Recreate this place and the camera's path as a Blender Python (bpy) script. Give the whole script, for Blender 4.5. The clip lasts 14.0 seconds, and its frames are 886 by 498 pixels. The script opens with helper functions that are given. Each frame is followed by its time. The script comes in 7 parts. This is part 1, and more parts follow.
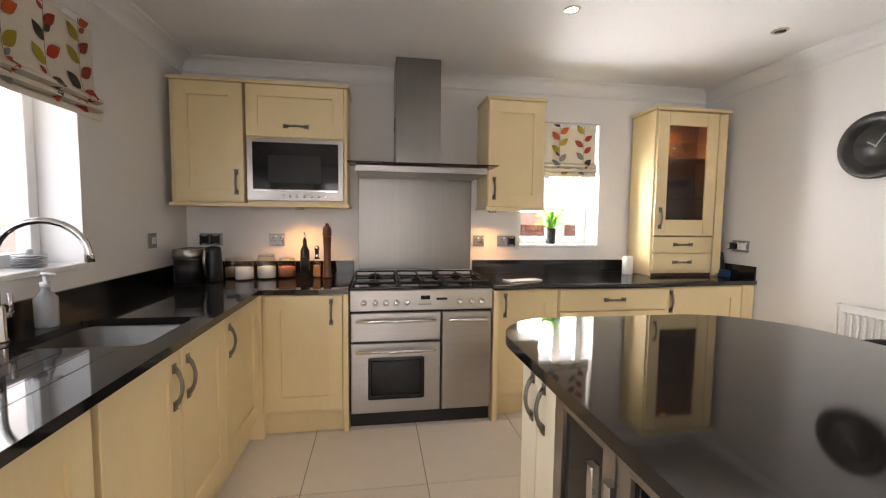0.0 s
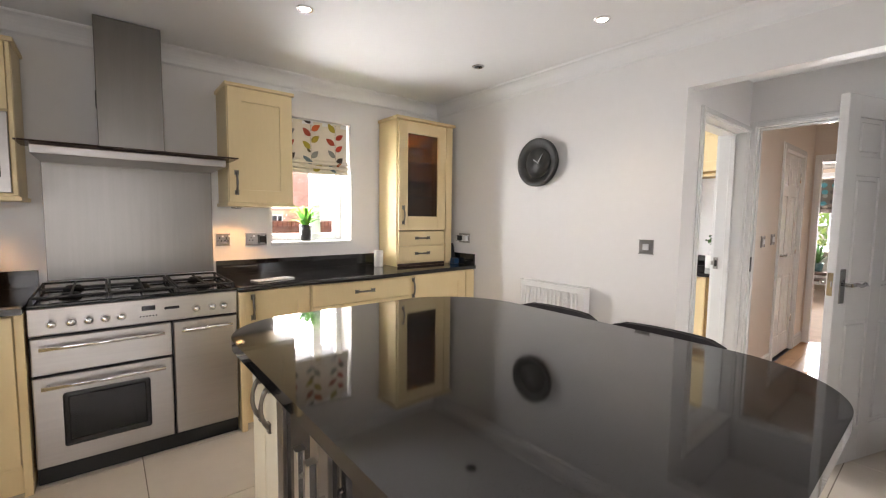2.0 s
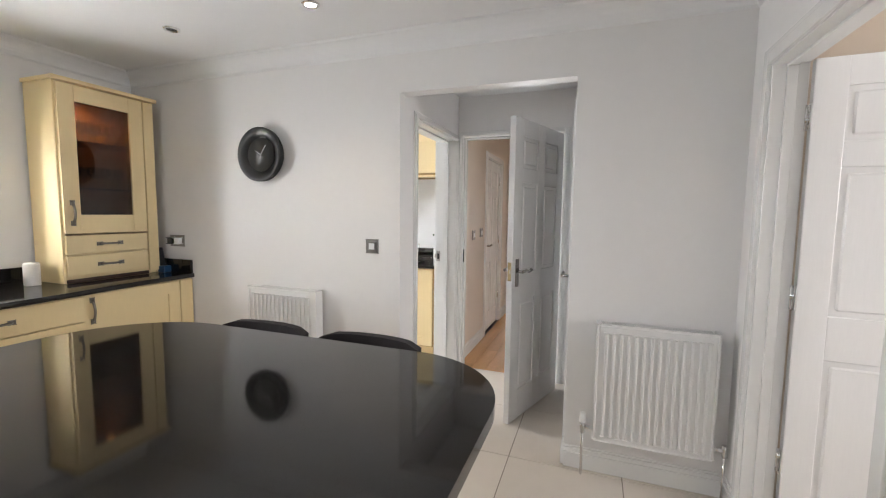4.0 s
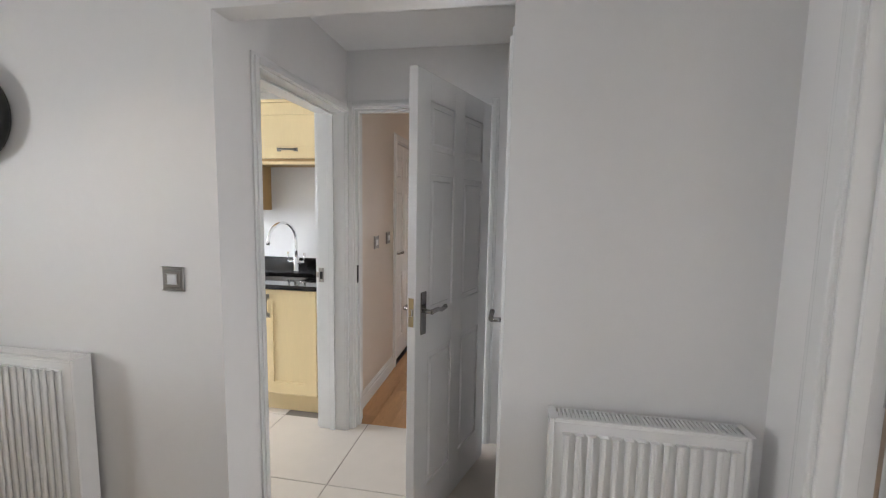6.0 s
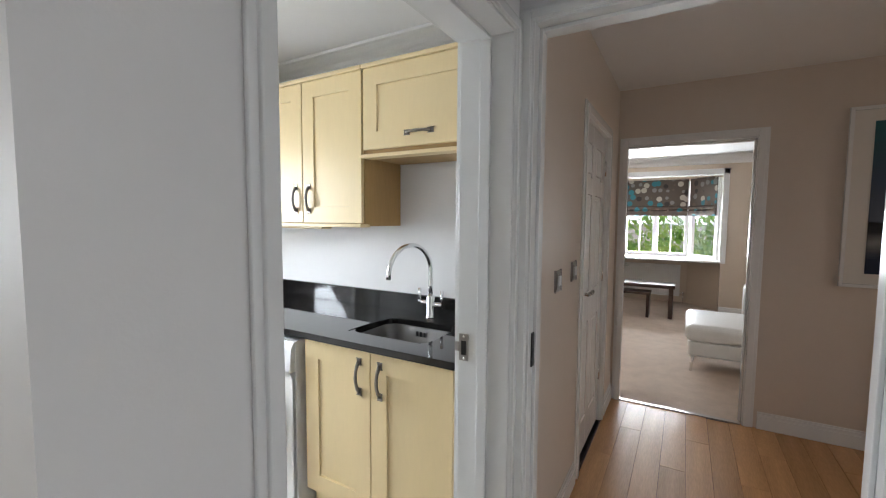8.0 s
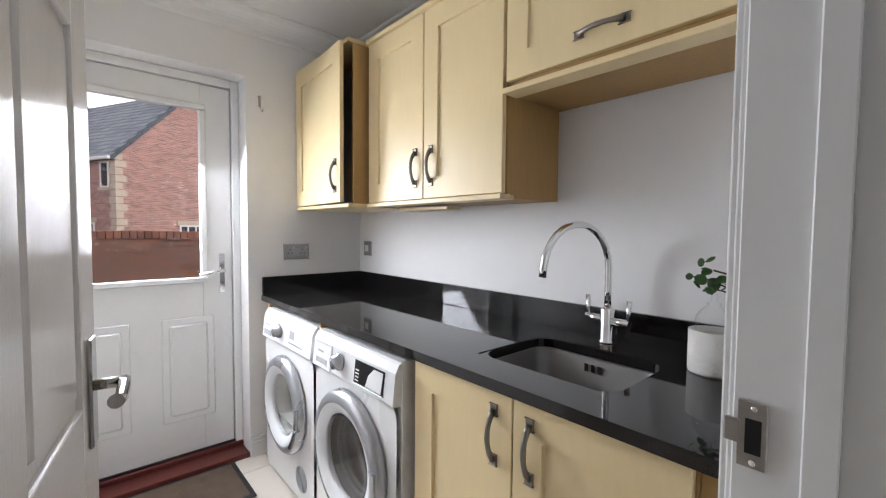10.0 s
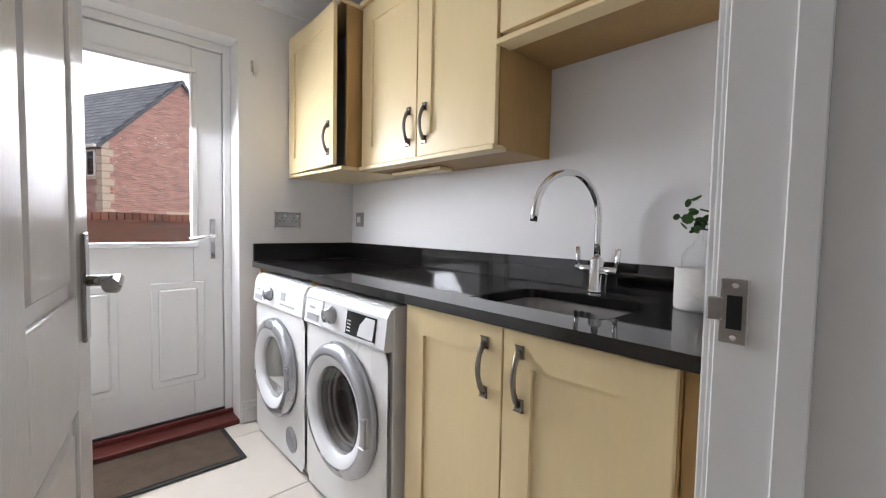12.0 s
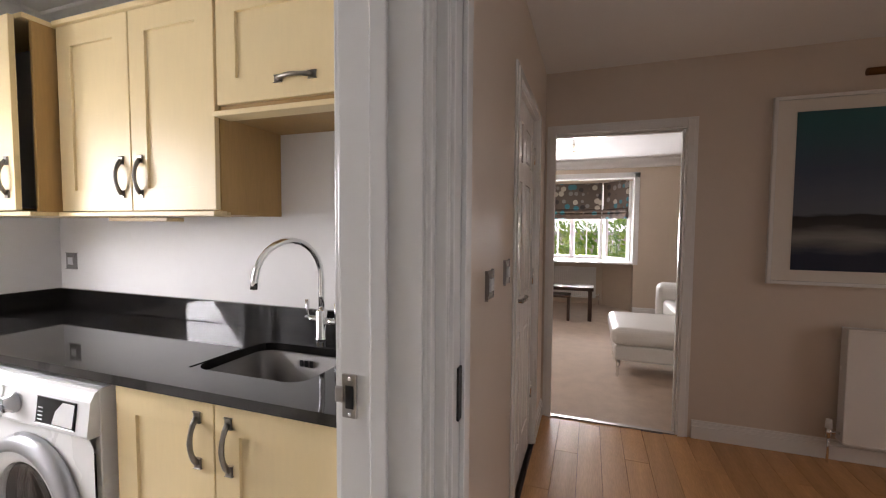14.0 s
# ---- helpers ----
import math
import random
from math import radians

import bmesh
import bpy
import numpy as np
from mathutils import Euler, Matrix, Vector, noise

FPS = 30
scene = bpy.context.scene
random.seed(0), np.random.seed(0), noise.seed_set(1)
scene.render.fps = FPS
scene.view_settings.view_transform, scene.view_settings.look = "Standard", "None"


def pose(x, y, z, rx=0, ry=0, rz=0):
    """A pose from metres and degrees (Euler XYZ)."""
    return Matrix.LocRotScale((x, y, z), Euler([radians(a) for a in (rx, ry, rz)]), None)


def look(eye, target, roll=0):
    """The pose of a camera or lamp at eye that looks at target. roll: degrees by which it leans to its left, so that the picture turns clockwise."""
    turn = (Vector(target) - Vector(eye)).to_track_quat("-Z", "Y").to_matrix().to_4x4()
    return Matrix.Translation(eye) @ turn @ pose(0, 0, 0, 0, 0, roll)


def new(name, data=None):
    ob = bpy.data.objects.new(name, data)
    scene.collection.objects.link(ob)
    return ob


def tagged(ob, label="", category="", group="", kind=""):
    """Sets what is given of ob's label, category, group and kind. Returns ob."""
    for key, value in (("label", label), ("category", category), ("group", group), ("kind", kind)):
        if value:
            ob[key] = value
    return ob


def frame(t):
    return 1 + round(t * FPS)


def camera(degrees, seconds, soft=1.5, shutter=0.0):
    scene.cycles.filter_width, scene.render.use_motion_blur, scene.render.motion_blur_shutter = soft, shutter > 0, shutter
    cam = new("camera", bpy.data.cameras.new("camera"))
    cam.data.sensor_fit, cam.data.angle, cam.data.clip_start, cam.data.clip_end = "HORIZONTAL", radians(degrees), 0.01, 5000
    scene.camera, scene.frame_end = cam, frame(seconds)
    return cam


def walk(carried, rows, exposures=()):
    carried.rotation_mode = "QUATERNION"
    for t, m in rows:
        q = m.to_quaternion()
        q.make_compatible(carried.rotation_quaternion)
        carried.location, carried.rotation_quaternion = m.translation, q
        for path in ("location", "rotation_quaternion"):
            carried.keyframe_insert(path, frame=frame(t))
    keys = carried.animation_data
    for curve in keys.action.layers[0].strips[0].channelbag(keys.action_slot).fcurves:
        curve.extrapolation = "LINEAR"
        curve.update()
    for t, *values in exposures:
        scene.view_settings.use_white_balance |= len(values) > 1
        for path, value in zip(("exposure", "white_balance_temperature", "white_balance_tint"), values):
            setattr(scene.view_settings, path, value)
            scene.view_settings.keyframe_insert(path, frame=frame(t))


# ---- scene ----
cam = camera(93.5, 14.0, soft=1.15)
PATH = [
    (0, (1.058, 0.404, 1.323), (1.376, 2.373, 1.177), 0.7),
    (0.5, (1.096, 0.374, 1.345), (1.624, 2.297, 1.187), 0.7),
    (1, (1.126, 0.35, 1.343), (1.899, 2.188, 1.184), 0.7),
    (1.5, (1.175, 0.318, 1.333), (2.193, 2.032, 1.18), 0.7),
    (2, (1.2, 0.285, 1.33), (2.457, 1.833, 1.178), 0.7),
    (2.5, (1.218, 0.272, 1.34), (2.691, 1.616, 1.183), 0.7),
    (3, (1.255, 0.264, 1.357), (2.904, 1.382, 1.191), 0.7),
    (3.5, (1.354, 0.232, 1.376), (3.136, 1.125, 1.206), 0.7),
    (4, (1.505, 0.192, 1.378), (3.379, 0.868, 1.203), 0.7),
    (4.2, (1.575, 0.165, 1.367), (3.474, 0.771, 1.2), 0.6),
    (6.3, (2.689, 0.339, 1.45), (4.648, 0.678, 1.237), 1.1),
    (6.5, (2.818, 0.405, 1.443), (4.772, 0.78, 1.242), 1.0),
    (7, (3.14, 0.529, 1.448), (5.053, 1.08, 1.263), 0.9),
    (7.5, (3.446, 0.658, 1.44), (5.281, 1.436, 1.28), 0.7),
    (8, (3.681, 0.838, 1.421), (5.407, 1.84, 1.277), 0.4),
    (8.5, (3.868, 0.998, 1.405), (5.476, 2.18, 1.275), 0.1),
    (9, (4.054, 1.123, 1.363), (5.538, 2.46, 1.261), 0.2),
    (9.2, (4.099, 1.173, 1.356), (5.543, 2.554, 1.257), 0.2),
    (11.3, (4.261, 1.399, 1.097), (5.518, 2.952, 1.009), 1.0),
    (11.5, (4.248, 1.376, 1.091), (5.524, 2.913, 0.996), 1.0),
    (12, (4.196, 1.307, 1.108), (5.551, 2.774, 1.005), 1.1),
    (12.5, (4.117, 1.222, 1.168), (5.602, 2.555, 1.042), 0.7),
    (13, (4.073, 1.131, 1.247), (5.702, 2.284, 1.123), 0.6),
    (13.5, (4.071, 1.057, 1.31), (5.843, 1.977, 1.194), 0.5),
    (14, (4.165, 1.004, 1.342), (6.049, 1.666, 1.237), 0.4),
]
walk(cam, [(t, look(eye, target, roll)) for t, eye, target, roll in PATH], exposures=[(0.0, 0.1, 7150, 18), (2.0, 0.05, 6900, 16), (4.0, -0.1, 6650, 13), (6.5, -0.55, 6450, 13), (7.5, -0.7, 6400, 14), (8.2, -0.9, 6300, 10), (9.0, -1.1, 6400, 16), (11.5, -1.2, 6450, 16), (12.5, -1.2, 6600, 18), (14.0, -1.0, 7000, 21)])

# ---- light ----
world = bpy.data.worlds.new("sky")
scene.world = world
world.use_nodes = True
wn = world.node_tree.nodes
sky = wn.new("ShaderNodeTexSky")
sky.sky_type = 'NISHITA'
sky.sun_disc = False
sky.sun_elevation = radians(50)
sky.sun_rotation = radians(121)
sky.dust_density = 6.0
sky.air_density = 0.8
haze = wn.new("ShaderNodeHueSaturation")
haze.inputs["Saturation"].default_value = 0.35
world.node_tree.links.new(sky.outputs[0], haze.inputs["Color"])
world.node_tree.links.new(haze.outputs[0], wn["Background"].inputs[0])
wn["Background"].inputs[1].default_value = 0.15
sun = new("sun", bpy.data.lights.new("sun", 'SUN'))
sun.data.energy = 5.0
sun.data.angle = radians(0.6)
sun.data.color = (1.0, 0.95, 0.86)
sun.matrix_world = look((20, -12, 26), (0, 0, 0))


def window_light(name, eye, target, w, h, power, color=(0.93, 0.97, 1.0)):
    """Sky light that enters through an opening."""
    ob = new(name, bpy.data.lights.new(name, 'AREA'))
    ob.data.shape, ob.data.size, ob.data.size_y = 'RECTANGLE', w, h
    ob.data.energy, ob.data.color = power, color
    ob.matrix_world = look(eye, target)
    return ob


window_light("light_kitchen_north", (2.53, 3.92, 1.40), (2.53, 2.0, 1.6), 0.62, 0.56, 92)
window_light("light_kitchen_west", (-0.56, 1.55, 1.45), (3, 1.6, 1.1), 1.9, 0.7, 11, (0.70, 0.84, 1.0))
# added fill from behind the camera, set at an unseen opening
window_light("light_added_south", (0.9, -3.45, 1.1), (1.4, 2, 1.1), 1.9, 2.0, 16)
window_light("light_back_door", (4.44, 3.97, 1.45), (4.6, 2.2, -0.2), 0.54, 0.88, 98, (0.87, 0.94, 1.0))
window_light("light_bay", (12.15, 1.55, 1.15), (7, 1.2, 0.6), 1.4, 0.75, 450)
# added lamp in the hidden side room, to light the open leaf of door_5
window_light("light_added_side_room", (2.9, -2.95, 1.5), (3.0, 0, 1.3), 0.78, 1.1, 45, (0.96, 0.98, 1.0))
# added hall fill; no source is known at this end of the hall
window_light("light_added_hall", (6.1, -2.75, 1.2), (6.1, 1, 0.2), 0.8, 1.3, 14, (1.0, 0.88, 0.74))

# ---- materials ----
def mat(name, color, rough=0.5, metal=0.0, scale=8.0, vary=0.06, bump=0.0, bscale=60.0, coat=0.0, stretch=(1, 1, 1), rvary=0.08, rand=0.0, spec=0.5, trans=0.0, ior=1.45):
    """Base colour varied by a broad and a fine noise, uneven gloss, fine relief."""
    m = bpy.data.materials.new(name)
    m.use_nodes = True
    nt = m.node_tree
    n, l = nt.nodes, nt.links
    b = n["Principled BSDF"]
    tc = n.new("ShaderNodeTexCoord")
    mp = n.new("ShaderNodeMapping")
    mp.inputs["Scale"].default_value = stretch
    l.new(tc.outputs["Object"], mp.inputs[0])
    n1, n2 = n.new("ShaderNodeTexNoise"), n.new("ShaderNodeTexNoise")
    n1.inputs["Scale"].default_value, n2.inputs["Scale"].default_value = scale * 0.25, scale * 4
    n1.inputs["Detail"].default_value, n2.inputs["Detail"].default_value = 4, 3
    for q in (n1, n2):
        l.new(mp.outputs[0], q.inputs["Vector"])
    mix = n.new("ShaderNodeMath")
    mix.operation = 'MULTIPLY_ADD'
    l.new(n1.outputs[0], mix.inputs[0])
    mix.inputs[1].default_value = 0.6
    sc = n.new("ShaderNodeMath")
    sc.operation = 'MULTIPLY'
    sc.inputs[1].default_value = 0.4
    l.new(n2.outputs[0], sc.inputs[0])
    l.new(sc.outputs[0], mix.inputs[2])
    ramp = n.new("ShaderNodeValToRGB")
    e = ramp.color_ramp.elements
    e[0].position, e[1].position = 0.3, 0.7
    e[0].color = (*[c * (1 - vary) for c in color], 1)
    e[1].color = (*[min(1, c * (1 + vary)) for c in color], 1)
    l.new(mix.outputs[0], ramp.inputs[0])
    col = ramp.outputs[0]
    if rand:
        oi = n.new("ShaderNodeObjectInfo")
        hs = n.new("ShaderNodeHueSaturation")
        mr = n.new("ShaderNodeMapRange")
        mr.inputs[3].default_value, mr.inputs[4].default_value = 1 - rand, 1 + rand
        l.new(oi.outputs["Random"], mr.inputs[0])
        l.new(mr.outputs[0], hs.inputs["Value"])
        l.new(col, hs.inputs["Color"])
        col = hs.outputs[0]
    l.new(col, b.inputs["Base Color"])
    rr = n.new("ShaderNodeMapRange")
    rr.inputs[3].default_value, rr.inputs[4].default_value = max(0.01, rough - rvary), min(1, rough + rvary)
    l.new(n1.outputs[0], rr.inputs[0])
    l.new(rr.outputs[0], b.inputs["Roughness"])
    b.inputs["Metallic"].default_value = metal
    b.inputs["Specular IOR Level"].default_value = spec
    b.inputs["Coat Weight"].default_value = coat
    b.inputs["Coat Roughness"].default_value = 0.05
    b.inputs["Transmission Weight"].default_value = trans
    b.inputs["IOR"].default_value = ior
    if bump:
        bn, bp = n.new("ShaderNodeTexNoise"), n.new("ShaderNodeBump")
        bn.inputs["Scale"].default_value = bscale
        bn.inputs["Detail"].default_value = 4
        l.new(mp.outputs[0], bn.inputs["Vector"])
        l.new(bn.outputs[0], bp.inputs["Height"])
        bp.inputs["Strength"].default_value = bump
        bp.inputs["Distance"].default_value = 0.002
        l.new(bp.outputs[0], b.inputs["Normal"])
    return m


def islands(name, colors, rough=0.8):
    """A few colours dealt out piece by piece."""
    m = mat(name, (0.5, 0.5, 0.5), rough)
    n, l = m.node_tree.nodes, m.node_tree.links
    g, r = n.new("ShaderNodeNewGeometry"), n.new("ShaderNodeValToRGB")
    r.color_ramp.interpolation = 'CONSTANT'
    e = r.color_ramp.elements
    while len(e) < len(colors):
        e.new(0.5)
    for i, c in enumerate(colors):
        e[i].position = i / len(colors)
        e[i].color = (*c, 1)
    l.new(g.outputs["Random Per Island"], r.inputs[0])
    l.new(r.outputs[0], n["Principled BSDF"].inputs["Base Color"])
    return m


def glow(name, color, strength):
    m = bpy.data.materials.new(name)
    m.use_nodes = True
    b = m.node_tree.nodes["Principled BSDF"]
    b.inputs["Base Color"].default_value = (*color, 1)
    b.inputs["Emission Color"].default_value = (*color, 1)
    b.inputs["Emission Strength"].default_value = strength
    return m


WALL = mat("wall_paint", (0.80, 0.79, 0.78), 0.55, scale=5, vary=0.015, bump=0.12, bscale=180)
BEIGE = mat("beige_wall_paint", (0.62, 0.52, 0.42), 0.6, scale=5, vary=0.02, bump=0.12, bscale=180)
HALLP = mat("warm_cream_wall_paint", (0.66, 0.58, 0.505), 0.5, scale=5, vary=0.02, bump=0.12, bscale=180)
CEIL = mat("ceiling_paint", (0.82, 0.82, 0.82), 0.7, scale=4, vary=0.012, bump=0.08, bscale=150)
TRIM = mat("white_gloss_paint", (0.80, 0.80, 0.79), 0.22, scale=6, vary=0.02, bump=0.05, bscale=40)
DOORW = mat("white_door_gloss", (0.78, 0.77, 0.76), 0.2, scale=6, vary=0.025, bump=0.16, bscale=90, stretch=(6, 6, 0.5))
CREAM = mat("cream_painted_wood", (0.80, 0.64, 0.365), 0.38, scale=5, vary=0.03, bump=0.06, bscale=60, stretch=(4, 4, 0.6))
CREAMP = mat("pale_cream_paint", (0.80, 0.74, 0.58), 0.38, scale=5, vary=0.03, bump=0.06, bscale=60, stretch=(4, 4, 0.6))
CARC = mat("oak_veneer_carcass", (0.42, 0.26, 0.10), 0.5, scale=6, vary=0.12, bump=0.08, stretch=(5, 5, 0.5))
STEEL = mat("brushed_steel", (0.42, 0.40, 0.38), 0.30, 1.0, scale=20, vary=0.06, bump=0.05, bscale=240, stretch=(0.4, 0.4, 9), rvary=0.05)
# darker copy of the brushed steel: dim room reflections are put into its colour
STEELV = mat("brushed_steel_upright_dimmed", (0.25, 0.238, 0.225), 0.30, 1.0, scale=20, vary=0.06, bump=0.05, bscale=240, stretch=(9, 9, 0.4), rvary=0.05)
# chrome with a lower base colour, for the door handles
CHROMED = mat("dark_chrome", (0.40, 0.39, 0.38), 0.16, 1.0, scale=20, vary=0.08)
PLATE = mat("satin_dark_steel", (0.36, 0.35, 0.34), 0.3, 1.0, scale=30, vary=0.1)
# sink steel with its colour darkened to hold down window glare in the bowls
SINKS = mat("satin_sink_steel_dimmed", (0.15, 0.145, 0.14), 0.40, 1.0, scale=20, vary=0.08, bump=0.05, bscale=240, stretch=(0.4, 6, 6))
CHROME = mat("chrome", (0.80, 0.80, 0.80), 0.08, 1.0, scale=12, vary=0.03, rvary=0.03)
PEWTER = mat("pewter", (0.24, 0.22, 0.195), 0.30, 1.0, scale=60, vary=0.2, bump=0.2, bscale=120)
BLACKP = mat("black_plastic", (0.012, 0.012, 0.013), 0.35, scale=20, vary=0.2)
BLACKG = mat("black_glass", (0.006, 0.006, 0.007), 0.06, scale=8, vary=0.2, rvary=0.03)
IRON = mat("cast_iron", (0.012, 0.012, 0.012), 0.55, scale=60, vary=0.3, bump=0.3, bscale=200)
WHITEP = mat("white_plastic", (0.78, 0.79, 0.80), 0.3, scale=10, vary=0.015)
GREYP = mat("grey_plastic", (0.38, 0.39, 0.41), 0.3, scale=10, vary=0.04)
ENAMEL = mat("white_enamel", (0.80, 0.80, 0.79), 0.25, scale=10, vary=0.015)
TILE = mat("porcelain_tile", (0.66, 0.60, 0.53), 0.16, scale=3, vary=0.035, bump=0.03, bscale=40, rand=0.025)
GROUT = mat("grout", (0.20, 0.17, 0.14), 0.9, scale=30, vary=0.15)
OAK = mat("oak_floor_board", (0.54, 0.29, 0.125), 0.24, scale=7, vary=0.22, bump=0.05, bscale=80, stretch=(0.6, 7, 7), rand=0.13)
CARPET = mat("beige_carpet", (0.52, 0.42, 0.34), 0.95, scale=30, vary=0.12, bump=0.9, bscale=320)
FABRIC = mat("cream_blind_fabric", (0.72, 0.66, 0.56), 0.85, scale=60, vary=0.05, bump=0.3, bscale=500)
LEAFP = islands("leaf_print", [(0.42, 0.035, 0.015), (0.36, 0.29, 0.03), (0.13, 0.18, 0.21), (0.05, 0.035, 0.025), (0.50, 0.10, 0.02), (0.10, 0.075, 0.03), (0.33, 0.05, 0.02), (0.22, 0.22, 0.20)])
LEATHER = mat("white_leather", (0.68, 0.68, 0.66), 0.4, scale=14, vary=0.04, bump=0.25, bscale=90)
DARKW = mat("dark_wood", (0.045, 0.022, 0.014), 0.35, scale=8, vary=0.3, stretch=(1, 6, 6))
SEATF = mat("dark_purple_fabric", (0.018, 0.014, 0.017), 0.8, scale=50, vary=0.2, bump=0.4, bscale=300)
PLANT = islands("leaf_green", [(0.10, 0.30, 0.03), (0.16, 0.42, 0.05), (0.07, 0.20, 0.03)], 0.5)
PLANTD = islands("leaf_dark_green", [(0.03, 0.08, 0.02), (0.05, 0.12, 0.03), (0.06, 0.14, 0.04)], 0.45)
HEDGE = islands("hedge_green", [(0.12, 0.26, 0.04), (0.18, 0.34, 0.05), (0.26, 0.40, 0.06)], 0.7)
for q in (HEDGE, PLANT, PLANTD):
    n_, l_ = q.node_tree.nodes, q.node_tree.links
    tr, ms = n_.new("ShaderNodeBsdfTranslucent"), n_.new("ShaderNodeMixShader")
    l_.new(n_["Principled BSDF"].inputs["Base Color"].links[0].from_socket, tr.inputs[0])
    ms.inputs[0].default_value = 0.45
    l_.new(n_["Principled BSDF"].outputs[0], ms.inputs[1])
    l_.new(tr.outputs[0], ms.inputs[2])
    l_.new(ms.outputs[0], n_["Material Output"].inputs[0])
STONE = mat("pale_quoin_stone", (0.50, 0.42, 0.33), 0.85, scale=10, vary=0.1, bump=0.4)
SLATE = mat("slate", (0.07, 0.08, 0.10), 0.6, scale=14, vary=0.3, bump=0.4, bscale=30, rand=0.15)
GROUND = mat("paving_ground", (0.22, 0.20, 0.18), 0.9, scale=3, vary=0.2, bump=0.4)
MATC = mat("brown_coir", (0.12, 0.085, 0.06), 0.95, scale=60, vary=0.25, bump=1.0, bscale=260)
RUBBER = mat("dark_rubber", (0.02, 0.02, 0.02), 0.7, scale=30, vary=0.2)
REDSILL = mat("red_brown_paint", (0.10, 0.02, 0.015), 0.4, scale=10, vary=0.15)
STEM = mat("brown_stem", (0.06, 0.04, 0.02), 0.7)
SALT = mat("white_salt", (0.75, 0.74, 0.72), 0.9, scale=60, vary=0.05, bump=0.6)
SPICE = mat("brown_spice", (0.22, 0.08, 0.04), 0.9, scale=60, vary=0.4, bump=0.6)
OIL = mat("dark_bottle", (0.01, 0.008, 0.006), 0.08, scale=8, vary=0.2)
PEPPER = mat("turned_walnut", (0.12, 0.045, 0.02), 0.35, scale=10, vary=0.25, stretch=(5, 5, 1))
AMBER = mat("amber_vinegar", (0.35, 0.14, 0.03), 0.15, scale=8, vary=0.1)
CERAMIC = mat("white_textured_ceramic", (0.72, 0.70, 0.66), 0.6, scale=30, vary=0.05, bump=1.0, bscale=70)
BLUEP = mat("blue_plastic", (0.01, 0.05, 0.12), 0.3, scale=10, vary=0.1)
WARM = glow("warm_lamp", (1.0, 0.62, 0.25), 14)
LAMP = glow("white_lamp", (1.0, 0.95, 0.85), 40)
GLOWR = glow("ring_lamp", (1.0, 0.9, 0.78), 3)

GLASS = bpy.data.materials.new("window_glass")
GLASS.use_nodes = True
gn = GLASS.node_tree.nodes
gt, gg, gm, gf = gn.new("ShaderNodeBsdfTransparent"), gn.new("ShaderNodeBsdfGlossy"), gn.new("ShaderNodeMixShader"), gn.new("ShaderNodeLayerWeight")
gg.inputs["Roughness"].default_value = 0.02
gp_ = gn.new("ShaderNodeMath")
gp_.operation = 'POWER'
gp_.inputs[1].default_value = 4.0
ga_ = gn.new("ShaderNodeMath")
ga_.operation = 'MULTIPLY_ADD'
ga_.inputs[1].default_value, ga_.inputs[2].default_value = 0.75, 0.045
GLASS.node_tree.links.new(gf.outputs["Facing"], gp_.inputs[0])
GLASS.node_tree.links.new(gp_.outputs[0], ga_.inputs[0])
GLASS.node_tree.links.new(ga_.outputs[0], gm.inputs[0])
GLASS.node_tree.links.new(gt.outputs[0], gm.inputs[1])
GLASS.node_tree.links.new(gg.outputs[0], gm.inputs[2])
GLASS.node_tree.links.new(gm.outputs[0], gn["Material Output"].inputs[0])
SMOKE = GLASS.copy()
SMOKE.name = "smoked_glass"
SMOKE.node_tree.nodes["Transparent BSDF"].inputs[0].default_value = (0.48, 0.40, 0.36, 1)


def granite():
    m = mat("black_granite", (0.012, 0.011, 0.011), 0.05, scale=10, vary=0.2, rvary=0.03, spec=0.65)
    n, l = m.node_tree.nodes, m.node_tree.links
    v, r = n.new("ShaderNodeTexVoronoi"), n.new("ShaderNodeValToRGB")
    v.inputs["Scale"].default_value = 260
    l.new(n["Texture Coordinate"].outputs["Object"], v.inputs["Vector"])
    e = r.color_ramp.elements
    e[0].position, e[0].color = 0.05, (0.05, 0.045, 0.038, 1)
    e[1].position, e[1].color = 0.30, (0.010, 0.009, 0.009, 1)
    l.new(v.outputs["Distance"], r.inputs[0])
    l.new(r.outputs[0], n["Principled BSDF"].inputs["Base Color"])
    return m


GRANITE = granite()


def brick_mat(name, a, b, mortar, scale=1.0):
    m = mat(name, a, 0.9, bump=0.4, bscale=60)
    n, l = m.node_tree.nodes, m.node_tree.links
    t = n.new("ShaderNodeTexBrick")
    mp = n.new("ShaderNodeMapping")
    mp.inputs["Rotation"].default_value = (radians(-90), 0, 0)
    l.new(n["Texture Coordinate"].outputs["Object"], mp.inputs[0])
    l.new(mp.outputs[0], t.inputs["Vector"])
    t.inputs["Color1"].default_value, t.inputs["Color2"].default_value, t.inputs["Mortar"].default_value = (*a, 1), (*b, 1), (*mortar, 1)
    t.inputs["Scale"].default_value = scale
    t.inputs["Brick Width"].default_value, t.inputs["Row Height"].default_value, t.inputs["Mortar Size"].default_value = 0.225, 0.075, 0.006
    l.new(t.outputs[0], n["Principled BSDF"].inputs["Base Color"])
    return m


BRICKP = mat("old_red_brick", (0.20, 0.075, 0.045), 0.9, scale=10, vary=0.2, bump=0.5, rand=0.3)


